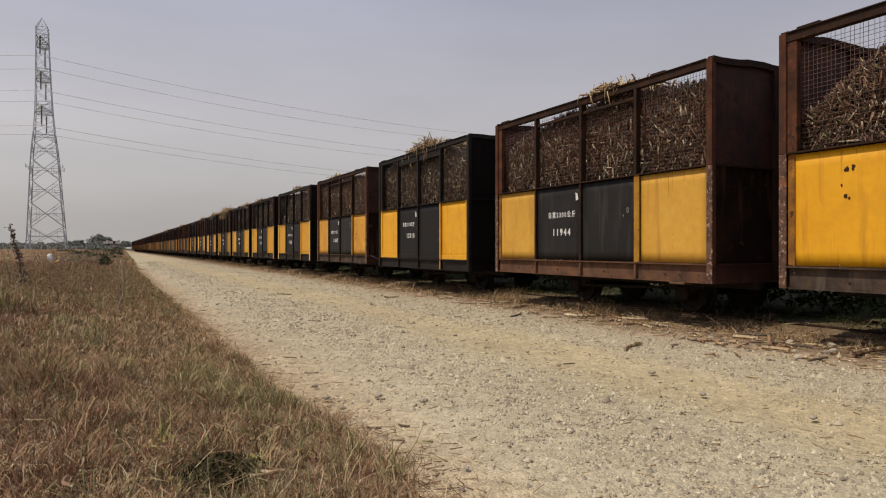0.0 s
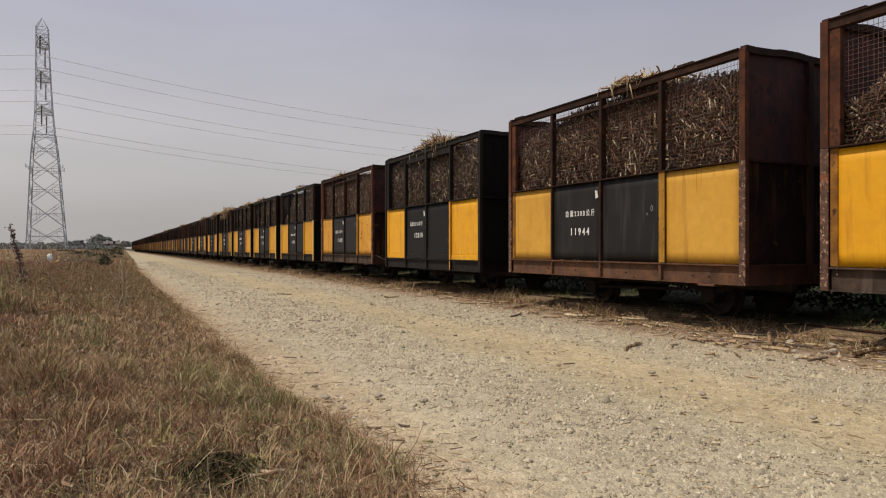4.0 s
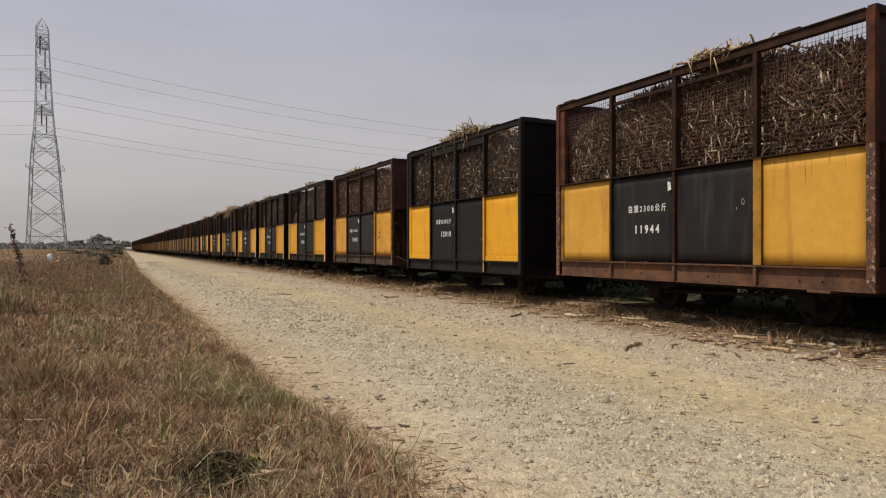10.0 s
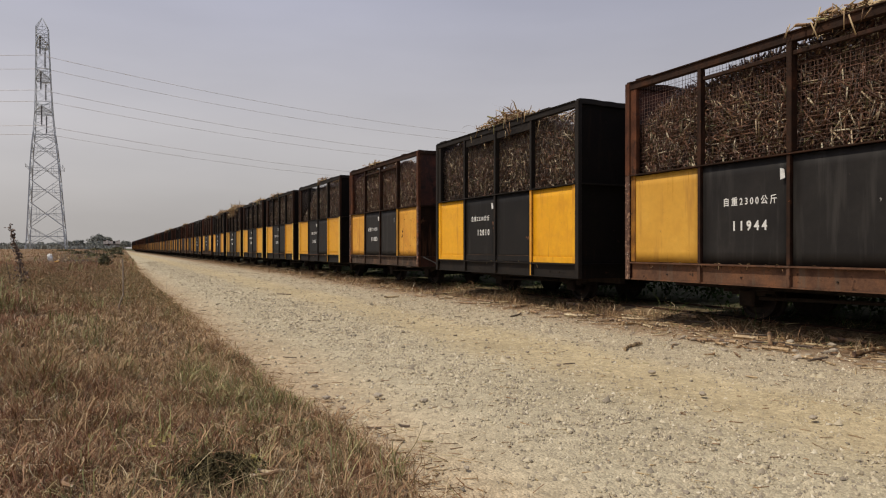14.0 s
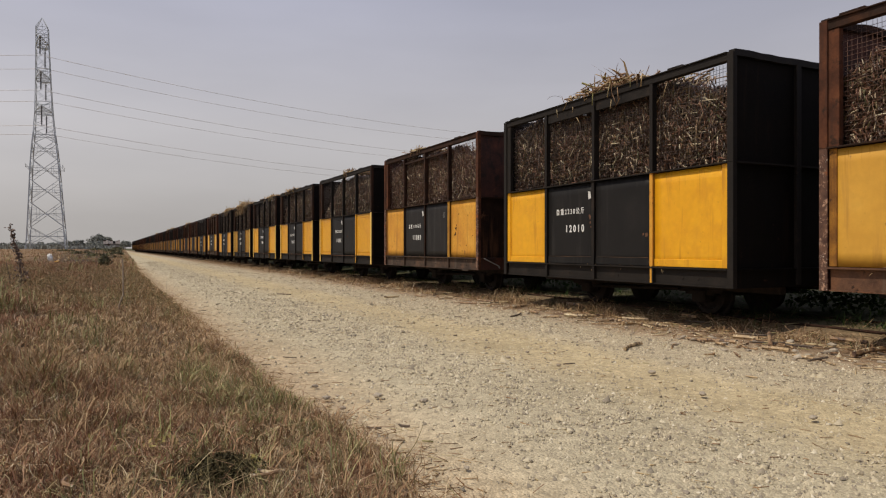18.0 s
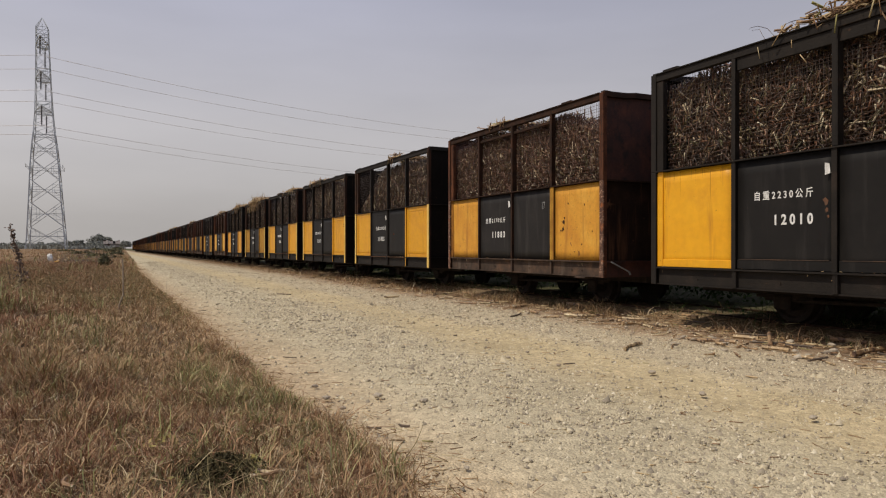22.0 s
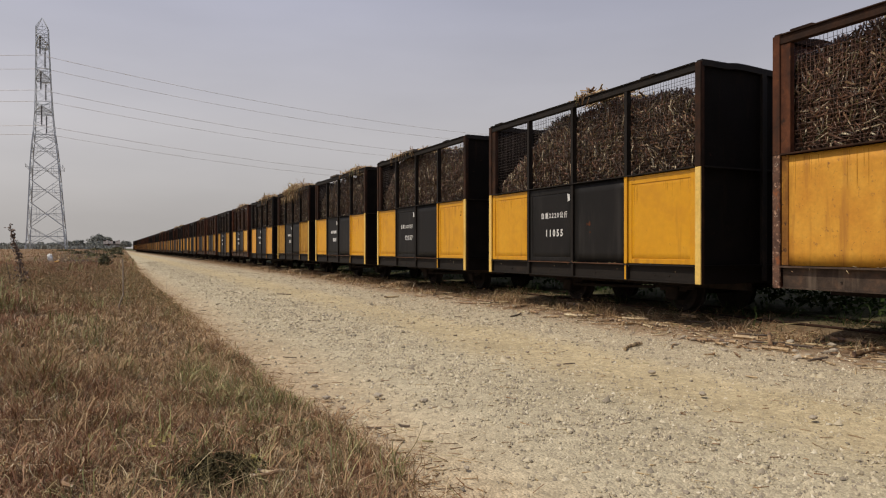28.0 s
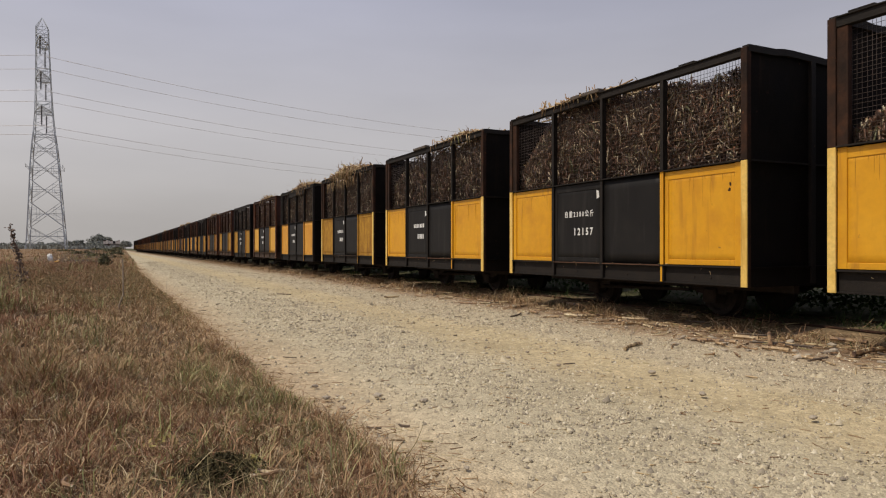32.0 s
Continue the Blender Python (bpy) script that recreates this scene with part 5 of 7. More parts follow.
def pylon():
    root = new("transmission_tower")
    root.location = PYLON
    at = py_at
    legs = [(-1, -1), (1, -1), (1, 1), (-1, 1)]

    def bar(name, p, q, r, sides=4):
        bm = bmesh.new()
        tube(bm, p, q, r, sides)
        part(name, bm, GALVANISED, root)

    for sx, sy in legs:
        bm = bmesh.new()
        for (f0, h0), (f1, h1) in zip(PY_RINGS, PY_RINGS[1:]):
            tube(bm, at(f0, sx * h0, sy * h0), at(f1, sx * h1, sy * h1), 0.13 if f0 < 0.5 else 0.085, 4)
        tube(bm, at(0.955, sx * 1.12, sy * 1.12), at(1.0, 0, 0), 0.06, 4)
        part("leg", bm, GALVANISED, root)
        part("footing", boxes((sx * 3.18 + 0.1 - 0.4, sx * 3.18 + 0.1 + 0.4, sy * 3.65 - 0.4, sy * 3.65 + 0.4, -0.5, 0.15), bevel=0.05), HUT, root, "grey concrete footing")
    for k in range(4):
        (ax, ay), (bx, by) = legs[k], legs[(k + 1) % 4]

        def edge(h, u):
            w = py_half(h)
            return at(h, ax * w, ay * w).lerp(at(h, bx * w, by * w), u)
        for f0, f1 in zip(PY_WIDE, PY_WIDE[1:]):
            fm = f0 + (f1 - f0) * py_half(f0) / (py_half(f0) + py_half(f1))
            bar("cross_brace", edge(f0, 0), edge(f1, 1), 0.060)
            bar("cross_brace", edge(f0, 1), edge(f1, 0), 0.060)
            bar("horizontal_tie", edge(fm, 0), edge(fm, 1), 0.050)
            mid = edge(fm, 0.5)
            for u in (0, 1):
                lo, hi, out = edge(f0, u).lerp(mid, 0.52), edge(f1, u).lerp(mid, 0.48), edge(fm, u).lerp(mid, 0.5)
                bar("hanger", lo, hi, 0.030)
                bar("knee_tie", lo, edge(f0 + (fm - f0) * 0.55, u), 0.030)
                bar("knee_tie", hi, edge(f1 + (fm - f1) * 0.55, u), 0.030)
                bar("knee_tie", out, edge(f0 + (fm - f0) * 0.55, u), 0.026)
        for j, (f0, f1) in enumerate(zip(PY_CLOSE, PY_CLOSE[1:])):
            bar("cross_brace", edge(f0, 0), edge(f1, 1), 0.040)
            bar("cross_brace", edge(f0, 1), edge(f1, 0), 0.040)
            if j % 3 == 1:
                bar("horizontal_tie", edge(f1, 0), edge(f1, 1), 0.045)
        bar("horizontal_tie", edge(0.955, 0), edge(0.955, 1), 0.045)
        bar("peak_tie", edge(0.955, 0.5), at(0.978, (ax + bx) * 0.28, (ay + by) * 0.28), 0.035)
    for f, hang in PY_ARMS:
        h, g = py_half(f), py_half(f + 0.045)
        for sy in (-1, 1):
            tip = at(f + 0.012, 0, sy * ARM)
            bm = bmesh.new()
            for sx in (-1, 1):
                tube(bm, at(f, sx * h, sy * h), tip, 0.085, 4)
                tube(bm, at(f + 0.045, sx * g, sy * g), tip, 0.06, 4)
                for u in (0.25, 0.5, 0.75):
                    tube(bm, at(f, sx * h, sy * h).lerp(tip, u), at(f + 0.045, sx * g, sy * g).lerp(tip, u), 0.035, 4)
                    tube(bm, at(f, sx * h, sy * h).lerp(tip, u - 0.25), at(f, -sx * h, sy * h).lerp(tip, u), 0.035, 4)
            for u in (0.25, 0.5, 0.75):
                tube(bm, at(f, -h, sy * h).lerp(tip, u), at(f, h, sy * h).lerp(tip, u), 0.045, 4)
            part("cross_arm", bm, GALVANISED, root)
            long = tip.z - hang
            bm = bmesh.new()
            for j in range(11):
                z = 0.25 + j * (long - 0.4) / 11
                tube(bm, tip - Vector((0, 0, z)), tip - Vector((0, 0, z + 0.2)), 0.16, 6, 0.10)
            tube(bm, tip, tip - Vector((0, 0, long)), 0.06, 5)
            part("insulator", bm, INSULATOR, root, "dark hanging insulator string")
        for k in range(4):
            (ax, ay), (bx, by) = legs[k], legs[(k + 1) % 4]
            for v, w, r in ((f, h, 0.075), (f + 0.045, g, 0.06)):
                bar("diaphragm", at(v, ax * w, ay * w), at(v, bx * w, by * w), r)
        for e in (-1, 1):
            bar("diaphragm", at(f, -h, -e * h), at(f, h, e * h), 0.05)
    for sx in (-1, 1):
        bm = bmesh.new()
        for sy in (-1, 1):
            tube(bm, at(0.349, sx * 2.6, sy * 2.6), at(0.349, sx * 3.35, sy * 2.9), 0.05, 4)
            tube(bm, at(0.345, sx * 3.35, sy * 2.9), at(0.362, sx * 3.45, sy * 2.9), 0.05, 4)
        tube(bm, at(0.360, sx * 3.42, -2.9), at(0.360, sx * 3.42, 2.9), 0.03, 4)
        tube(bm, at(0.349, sx * 3.35, -2.9), at(0.349, sx * 3.35, 2.9), 0.03, 4)
        part("climbing_guard", bm, GALVANISED, root)
    return tagged(root, "tall grey steel lattice transmission tower standing in the field", "pylon")


pylon()


def cable(f, hang, sy):
    """One conductor: the slack span away behind the train, and the flatter one out to the other side."""
    start = PYLON + Vector((0.1 - 0.85 * f, sy * ARM, hang))
    way = (RIGHT + AHEAD * 0.706).normalized()
    pts = [start + way * u + Vector((0, 0, -0.1091 * u + 0.00062 * u * u)) for u in np.linspace(0, 176, 34)]
    left = [start - RIGHT * u + Vector((0, 0, -0.003 * u - 0.008 * min(u, 8.0))) for u in np.linspace(120, 4, 14)]
    bm = bmesh.new()
    allp = left + pts
    prev = None
    for i, p in enumerate(allp):
        d = (allp[min(i + 1, len(allp) - 1)] - allp[max(i - 1, 0)]).normalized()
        u = d.cross(Vector((0, 0, 1))).normalized()
        v = u.cross(d)
        ring = [bm.verts.new(p + (u * math.cos(a) + v * math.sin(a)) * 0.050) for a in (0, 2.09, 4.19)]
        if prev:
            for a in range(3):
                bm.faces.new((prev[a], prev[(a + 1) % 3], ring[(a + 1) % 3], ring[a]))
        prev = ring
    ob = part("power_cable", bm, CABLE, None)
    return tagged(ob, "thin grey power cable hanging from the tower", "cable", group="power cables")


for f, hang in PY_ARMS:
    for sy in (-1, 1):
        cable(f, hang, sy)

# ---------------------------------------------------------------- far trees, hut, shrubs


def crown_mesh(seed, wide, tall, base, leaves, size):
    rng = np.random.default_rng(seed)
    blobs = []
    for k in range(11):
        a = rng.uniform(0, 2 * np.pi)
        r = rng.uniform(0.1, 0.75) * wide / 2
        blobs.append((np.cos(a) * r, np.sin(a) * r, base + rng.uniform(0.25, 0.85) * (tall - base) * (1 - 0.35 * r / (wide / 2)), rng.uniform(0.20, 0.36) * wide * 0.62))
    pts = []
    per = leaves // len(blobs)
    for bx, by, bz, br in blobs:
        d = rng.normal(size=(per, 3))
        d /= np.linalg.norm(d, axis=1, keepdims=True)
        rad = br * rng.uniform(0.55, 1.08, per)[:, None]
        p = np.array([bx, by, bz]) + d * rad * np.array([1, 1, 0.75])
        pts.append(p)
    pts = np.concatenate(pts)
    pts[:, 2] = np.clip(pts[:, 2], base * 0.75, tall * 1.05)
    v, a, b = leaf_cloud(rng, pts, size)
    return np_mesh("crown", v, [a, b], HAZED_FOLIAGE)


def tree(seed, wide, tall, base, leaves, size, label):
    root = new("tree")
    rng = random.Random(seed)
    bm = bmesh.new()
    tube(bm, (0, 0, -0.2), (0.05 * tall * 0.2, 0, tall * 0.45), 0.035 * tall, 8, 0.02 * tall)
    for k in range(6):
        a = k * 1.05 + rng.uniform(-0.3, 0.3)
        z = tall * rng.uniform(0.28, 0.45)
        tube(bm, (0.03, 0, z), (math.cos(a) * wide * 0.3, math.sin(a) * wide * 0.3, z + tall * 0.28), 0.014 * tall, 5, 0.006 * tall)
    part("trunk", bm, BARK, root)
    tagged(part("crown", crown_mesh(seed, wide, tall, base, leaves, size), None, root), kind="stuff")
    return tagged(root, label, "tree", group="trees along the horizon")


t_round = tree(1, 8.2, 5.4, 1.4, 2600, 0.28, "broad round-crowned grey-green tree on the horizon")
t_round.location = (-3.2, 267, 0.6)
t_a = tree(2, 4.6, 2.9, 0.4, 1300, 0.22, "grey-green hazy tree in the far hedgerow")
t_b = tree(3, 6.4, 2.1, 0.2, 1300, 0.22, "low spreading grey-green tree in the far hedgerow")
t_c = tree(4, 3.2, 3.2, 0.7, 1200, 0.22, "slim upright grey-green tree in the far hedgerow")
rng_t = random.Random(8)
kinds = (t_a, t_b, t_c, t_b)
x = -46.0
first = {}
while x < 5.0:
    ob = kinds[rng_t.randrange(4)]
    s = pose(x, 300 + rng_t.uniform(-25, 40) + (-40 if x > -14 else 0), 0.6, 0, 0, rng_t.uniform(0, 360))
    if ob.name not in first:
        first[ob.name] = 1
        ob.matrix_basis = s
    else:
        copy_thing(ob, s)
    x += rng_t.uniform(0.8, 2.2)


def hut():
    root = new("field_hut")
    root.location = (0.15, 176, 0.62)
    part("wall", boxes((-1.5, 1.5, -1.2, -1.1, 0, 1.35)), HUT, root)
    part("wall", boxes((-1.5, 1.5, 1.1, 1.2, 0, 1.35)), HUT, root)
    part("wall", boxes((-1.5, -1.4, -1.09, 1.09, 0, 1.35)), HUT, root)
    part("wall", boxes((1.4, 1.5, -1.09, 1.09, 0, 1.35)), HUT, root)
    part("door", boxes((-0.9, -0.2, -1.24, -1.205, 0, 1.2)), BARK, root)
    for s in (-1, 1):
        for i in range(7):
            if s < 0 and i == 4:
                continue
            x0, x1 = -1.75 + 0.5 * i, -1.75 + 0.5 * i + 0.47
            k, j = 0.16 * math.sin(i * 2.3 + s), 0.12 * math.sin(i * 3.7)
            bm = bmesh.new()
            bm.faces.new([bm.verts.new(p) for p in ((x0, s * 1.45, 1.22 + j), (x1, s * 1.45, 1.24 - j * 0.5), (x1, 0, 1.95 + k), (x0, 0, 1.92 + k * 0.5))])
            thicken(bm, 0.03)
            part("roof_sheet", bm, ROOF, root)
    return tagged(root, "small broken field hut with grey sagging roof sheets", "hut")


hut()


def shrub(seed, wide, tall, leaves, size, mat, label):
    root = new("shrub")
    rng = np.random.default_rng(seed)
    bm = bmesh.new()
    for k in range(9):
        a, r = rng.uniform(0, 6.28), rng.uniform(0.1, 0.4) * wide
        tube(bm, (0.02 * math.cos(a), 0.02 * math.sin(a), -0.05), (math.cos(a) * r, math.sin(a) * r, tall * rng.uniform(0.5, 0.95)), 0.012 * tall + 0.004, 5, 0.003)
    part("stem", bm, BARK, root)
    d = rng.normal(size=(leaves, 3))
    d /= np.linalg.norm(d, axis=1, keepdims=True)
    r = rng.uniform(0.25, 1.0, leaves) ** 0.6
    lump = 1 + 0.35 * np.sin(d[:, 0] * 5 + seed) * np.cos(d[:, 1] * 4)
    p = d * (r * lump)[:, None] * np.array([wide / 2, wide / 2, tall * 0.5]) + np.array([0, 0, tall * 0.5])
    p[:, 2] = np.maximum(p[:, 2], 0.02)
    v, a, b = leaf_cloud(rng, p, size)
    tagged(part("leaves", np_mesh("leaves", v, [a, b], mat), None, root), kind="stuff")
    return tagged(root, label, "shrub")


for k, (sx, sy, wd, tl) in enumerate([(-0.22, 27.5, 0.40, 0.55), (0.3, 48, 0.7, 0.34), (-0.9, 58, 1.6, 0.40), (0.4, 66, 1.4, 0.45), (-2.4, 72, 2.0, 0.40), (0.3, 90, 2.0, 0.55), (-5.0, 95, 2.6, 0.45), (-1.5, 110, 3.0, 0.55), (0.9, 125, 1.8, 0.7)]):
    sh = shrub(40 + k, wd, tl, 700 if sy > 30 else 420, 0.05 if sy < 30 else 0.10, SHRUB, "dark green leafy shrub on the grassy road verge" if k == 0 else "dusty green bush beside the far road")
    sh.location = (sx, sy, ground_z(sx, sy) - (0.0 if k == 0 else 0.2))

# ---------------------------------------------------------------- verge things


def dry_stalk():
    root = new("dried_weed")
    x, y = -1.22, 12.0
    root.location = (x, y, ground_z(x, y) - 0.02)
    rng = np.random.default_rng(3)
    bm = bmesh.new()
    pts = [Vector((0, 0, 0)), Vector((0.02, 0, 0.3)), Vector((-0.02, 0, 0.62)), Vector((-0.10, 0, 0.92)), Vector((-0.13, 0, 1.07))]
    for a, b, r in zip(pts, pts[1:], (0.017, 0.014, 0.011, 0.008)):
        tube(bm, a, b, r, 6, r * 0.8)
    part("stem", bm, DRY_WEED, root)
    n = 260
    f = rng.uniform(0.02, 1, n) ** 1.3
    zz = f * 1.07
    xx = np.interp(zz, [p.z for p in pts], [p.x for p in pts])
    sp = np.where(zz < 0.45, 0.055, 0.022)
    c = np.stack([xx + rng.normal(0, 1, n) * sp, rng.normal(0, 1, n) * sp, zz], 1)
    w = np.stack([rng.normal(0, 0.6, n), rng.normal(0, 0.6, n), np.abs(rng.normal(0.5, 0.5, n))], 1)
    w /= np.linalg.norm(w, axis=1, keepdims=True)
    v, q, t = prisms(c, w, rng.uniform(0.02, 0.055, n), rng.uniform(0.005, 0.012, n))
    tagged(part("seed_pod_mass", np_mesh("seed_pod_mass", v, [q, t], DRY_WEED), None, root), kind="stuff")
    tagged(root, "tall dried brown weed stalk with seed pods", "weed")
    for k, (dx, dy, h) in enumerate(((-0.18, 0.3, 0.5), (-0.3, -0.5, 0.42))):
        bm = bmesh.new()
        tube(bm, (0, 0, 0), (0.02, 0, h * 0.5), 0.007, 5)
        tube(bm, (0.02, 0, h * 0.5), (-0.03, 0.02, h), 0.007, 5, 0.004)
        ob = part("dried_weed", bm, BARK, None)
        ob.location = (x + dx, y + dy, ground_z(x + dx, y + dy) - 0.01)
        tagged(ob, "short dried brown weed stalk in grass", "weed")


dry_stalk()
bm = bmesh.new()
spts = [Vector((-0.035, 0, -0.05)), Vector((-0.01, 0, 0.10)), Vector((0.03, 0, 0.20)), Vector((0.03, 0, 0.42)), Vector((0.022, 0, 0.64))]
for a, b in zip(spts, spts[1:]):
    tube(bm, a, b, 0.010, 7, 0.009)
pole = part("marker_stick", bm, STICK, None)
pole.location = (0.10, 9.15, ground_z(0.10, 9.15))
tagged(pole, "thin pale crooked stick standing in dry grass", "stick")

bm = bmesh.new()
bmesh.ops.create_icosphere(bm, subdivisions=3, radius=0.5)
for vtx in bm.verts:
    k = noise.noise(vtx.co * 3.0)
    vtx.co = Vector((vtx.co.x * 0.22 * (1 + 0.6 * k) - 0.06 * (vtx.co.z + 0.45), vtx.co.y * 0.18, (vtx.co.z + 0.45) * (0.31 + 0.12 * k)))
for fc in bm.faces:
    fc.smooth = True
sack = part("plastic_sack", bm, SACK, None)
sack.location = (-2.32, 34.2, ground_z(-2.32, 34.2) + 0.12)
for fx, fy, fz in ((0.22, -0.1, 0.10),):
    bm = bmesh.new()
    bmesh.ops.create_icosphere(bm, subdivisions=2, radius=1)
    for vtx in bm.verts:
        k = noise.noise(vtx.co * 2.0)
        vtx.co = Vector((vtx.co.x * 0.12 * (1 + 0.5 * k), vtx.co.y * 0.08, vtx.co.z * 0.05 * (1 + 0.6 * k)))
    scrap = part("plastic_scrap", bm, YELLOW_OLD, None)
    scrap.location = (-2.32 + fx, 34.2 + fy, ground_z(-2.1, 34.1) + fz)
    tagged(scrap, "crumpled yellowish plastic scrap beside the white sack", "litter")
tagged(sack, "crumpled white plastic sack lying in dry grass", "sack")

# ---------------------------------------------------------------- cane dropped beside the track


def stalk(a, b, r, seed, mat):
    """A cut stalk with its joints, lying from a to b."""
    rng = random.Random(seed)
    a, b = Vector((*a, 0.0)), Vector((*b, 0.0))
    ln = (b - a).length
    n = max(3, int(ln / 0.07))
    bm = bmesh.new()
    side = (b - a).normalized().cross(Vector((0, 0, 1)))
    bend = rng.uniform(-0.03, 0.03)
    prev = None
    for i in range(n * 2 + 1):
        f = i / (n * 2)
        p = a.lerp(b, f) + side * bend * math.sin(f * 3.1)
        p.z = r * 0.9
        rr = r * (1.12 if i % 2 == 0 else 0.95) * rng.uniform(0.92, 1.06)
        ring = [bm.verts.new(p + side * math.cos(k * 1.047) * rr + Vector((0, 0, math.sin(k * 1.047) * rr))) for k in range(6)]
        if prev:
            for k in range(6):
                bm.faces.new((prev[k], prev[(k + 1) % 6], ring[(k + 1) % 6], ring[k]))
        else:
            bm.faces.new(ring[::-1])
        prev = ring
    bm.faces.new(prev)
    ob = part("cane_stalk", bm, mat, None)
    mx, my = (a.x + b.x) / 2, (a.y + b.y) / 2
    ob.location.z = max(road_z(p[0], p[1]) if p[0] < 5.0 else ground_z(p[0] + 0.1, p[1]) for p in (a, b, (mx, my))) + rng.uniform(0.0, 0.012)
    return tagged(ob, "broken piece of pale dry sugarcane on the ground", "sugarcane", group="dropped cane pieces")


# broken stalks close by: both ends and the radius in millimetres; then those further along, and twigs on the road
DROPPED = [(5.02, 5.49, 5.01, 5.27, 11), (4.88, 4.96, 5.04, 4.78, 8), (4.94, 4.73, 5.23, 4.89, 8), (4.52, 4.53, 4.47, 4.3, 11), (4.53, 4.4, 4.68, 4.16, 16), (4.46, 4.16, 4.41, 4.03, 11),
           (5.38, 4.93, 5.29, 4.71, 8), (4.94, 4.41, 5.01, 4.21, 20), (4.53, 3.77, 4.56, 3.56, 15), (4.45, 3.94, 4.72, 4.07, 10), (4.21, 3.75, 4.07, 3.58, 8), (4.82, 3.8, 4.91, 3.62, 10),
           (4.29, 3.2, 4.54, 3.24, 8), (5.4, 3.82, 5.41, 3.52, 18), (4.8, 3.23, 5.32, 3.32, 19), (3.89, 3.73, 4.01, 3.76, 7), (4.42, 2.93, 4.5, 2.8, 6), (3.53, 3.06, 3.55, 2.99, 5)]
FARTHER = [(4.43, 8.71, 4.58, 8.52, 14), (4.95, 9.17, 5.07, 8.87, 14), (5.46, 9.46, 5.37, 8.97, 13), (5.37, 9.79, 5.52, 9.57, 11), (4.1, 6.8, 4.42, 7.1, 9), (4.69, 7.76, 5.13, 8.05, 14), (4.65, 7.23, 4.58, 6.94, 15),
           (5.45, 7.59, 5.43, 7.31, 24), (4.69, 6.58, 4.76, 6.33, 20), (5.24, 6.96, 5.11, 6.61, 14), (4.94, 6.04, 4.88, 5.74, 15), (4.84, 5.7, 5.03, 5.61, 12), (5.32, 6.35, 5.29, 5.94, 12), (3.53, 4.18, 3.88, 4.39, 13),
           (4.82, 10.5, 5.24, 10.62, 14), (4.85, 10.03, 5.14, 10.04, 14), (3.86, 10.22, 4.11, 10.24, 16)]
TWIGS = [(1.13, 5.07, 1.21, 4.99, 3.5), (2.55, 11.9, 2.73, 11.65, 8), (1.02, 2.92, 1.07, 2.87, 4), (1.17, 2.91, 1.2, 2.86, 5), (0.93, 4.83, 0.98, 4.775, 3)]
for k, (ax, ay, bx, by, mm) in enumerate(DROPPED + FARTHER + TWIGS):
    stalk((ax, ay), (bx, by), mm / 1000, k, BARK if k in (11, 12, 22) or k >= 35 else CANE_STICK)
# one stump leans on the heap
bm = bmesh.new()
tube(bm, (4.69, 3.83, 0.03), (4.98, 4.08, 0.09), 0.018, 8, 0.016)
tagged(part("cane_stalk", bm, CANE_STICK, None), "thick broken sugarcane stump leaning on other cane", "sugarcane", group="dropped cane pieces")
rng_s = random.Random(12)
for k in range(96):
    y = 2.4 + 17 * rng_s.random() ** 1.5
    x = 4.95 + rng_s.gauss(0, 0.22)
    if 85 < k:
        x, y = 4.75 + rng_s.gauss(0, 0.22), 4.1 + rng_s.gauss(0, 0.5)
    if 72 < k <= 85:
        x, y = rng_s.uniform(1.0, 4.4), 2.3 + 9 * rng_s.random()
    a = rng_s.gauss(1.57, 0.8)
    ln = rng_s.uniform(0.08, 0.30) * (0.35 if 72 < k <= 85 else 1)
    stalk((x - math.cos(a) * ln / 2, y - math.sin(a) * ln / 2), (x + math.cos(a) * ln / 2, y + math.sin(a) * ln / 2), rng_s.uniform(0.004, 0.010) * (0.5 if 72 < k <= 85 else 1), 100 + k, CANE_STICK if rng_s.random() < 0.75 else BARK)

for k, (ax, ay, bx, by) in enumerate([(-0.095, 2.22, -0.115, 2.33), (0.39, 2.20, 0.49, 2.22), (0.42, 2.25, 0.50, 2.21)]):
    bit = stalk((ax, ay), (bx, by), 0.0055, 700 + k, CANE_STICK)
    bit.location.z = ground_z(ax, ay) + 0.055
    tagged(bit, "pale dry piece of cane caught in the grass")

for k in range(26):
    x, y, a, ln = 4.90 + rng_s.gauss(0, 0.2), 5.2 + 14 * rng_s.random() ** 1.7, rng_s.uniform(0.6, 3.3), rng_s.uniform(0.10, 0.34)
    stalk((x - math.cos(a) * ln / 2, y - math.sin(a) * ln / 2), (x + math.cos(a) * ln / 2, y + math.sin(a) * ln / 2), rng_s.uniform(0.008, 0.017), 300 + k, CANE_STICK)

rng = np.random.default_rng(31)
n = 3400
y = 1.6 + 40 * rng.uniform(size=n) ** 1.8
x = 5.05 + rng.normal(0, 0.30, n)
w = np.stack([rng.normal(0, 1, n), rng.normal(0, 1, n), rng.normal(0, 0.12, n)], 1)
w /= np.linalg.norm(w, axis=1, keepdims=True)
zl = np.array([max(road_z(p, q), ground_z(p, q)) for p, q in zip(x, y)]) + 0.004
litter = [prisms(np.stack([x, y, zl + rng.uniform(0, 0.012, n)], 1), w, rng.uniform(0.02, 0.13, n), rng.uniform(0.0015, 0.005, n))]
n = 700
y = 2.0 + 34 * rng.uniform(size=n) ** 1.7
x = 5.42 + rng.normal(0, 0.19, n)
w = np.stack([rng.normal(0, 1, n), rng.normal(0, 1, n), rng.normal(0, 0.16, n)], 1)
w /= np.linalg.norm(w, axis=1, keepdims=True)
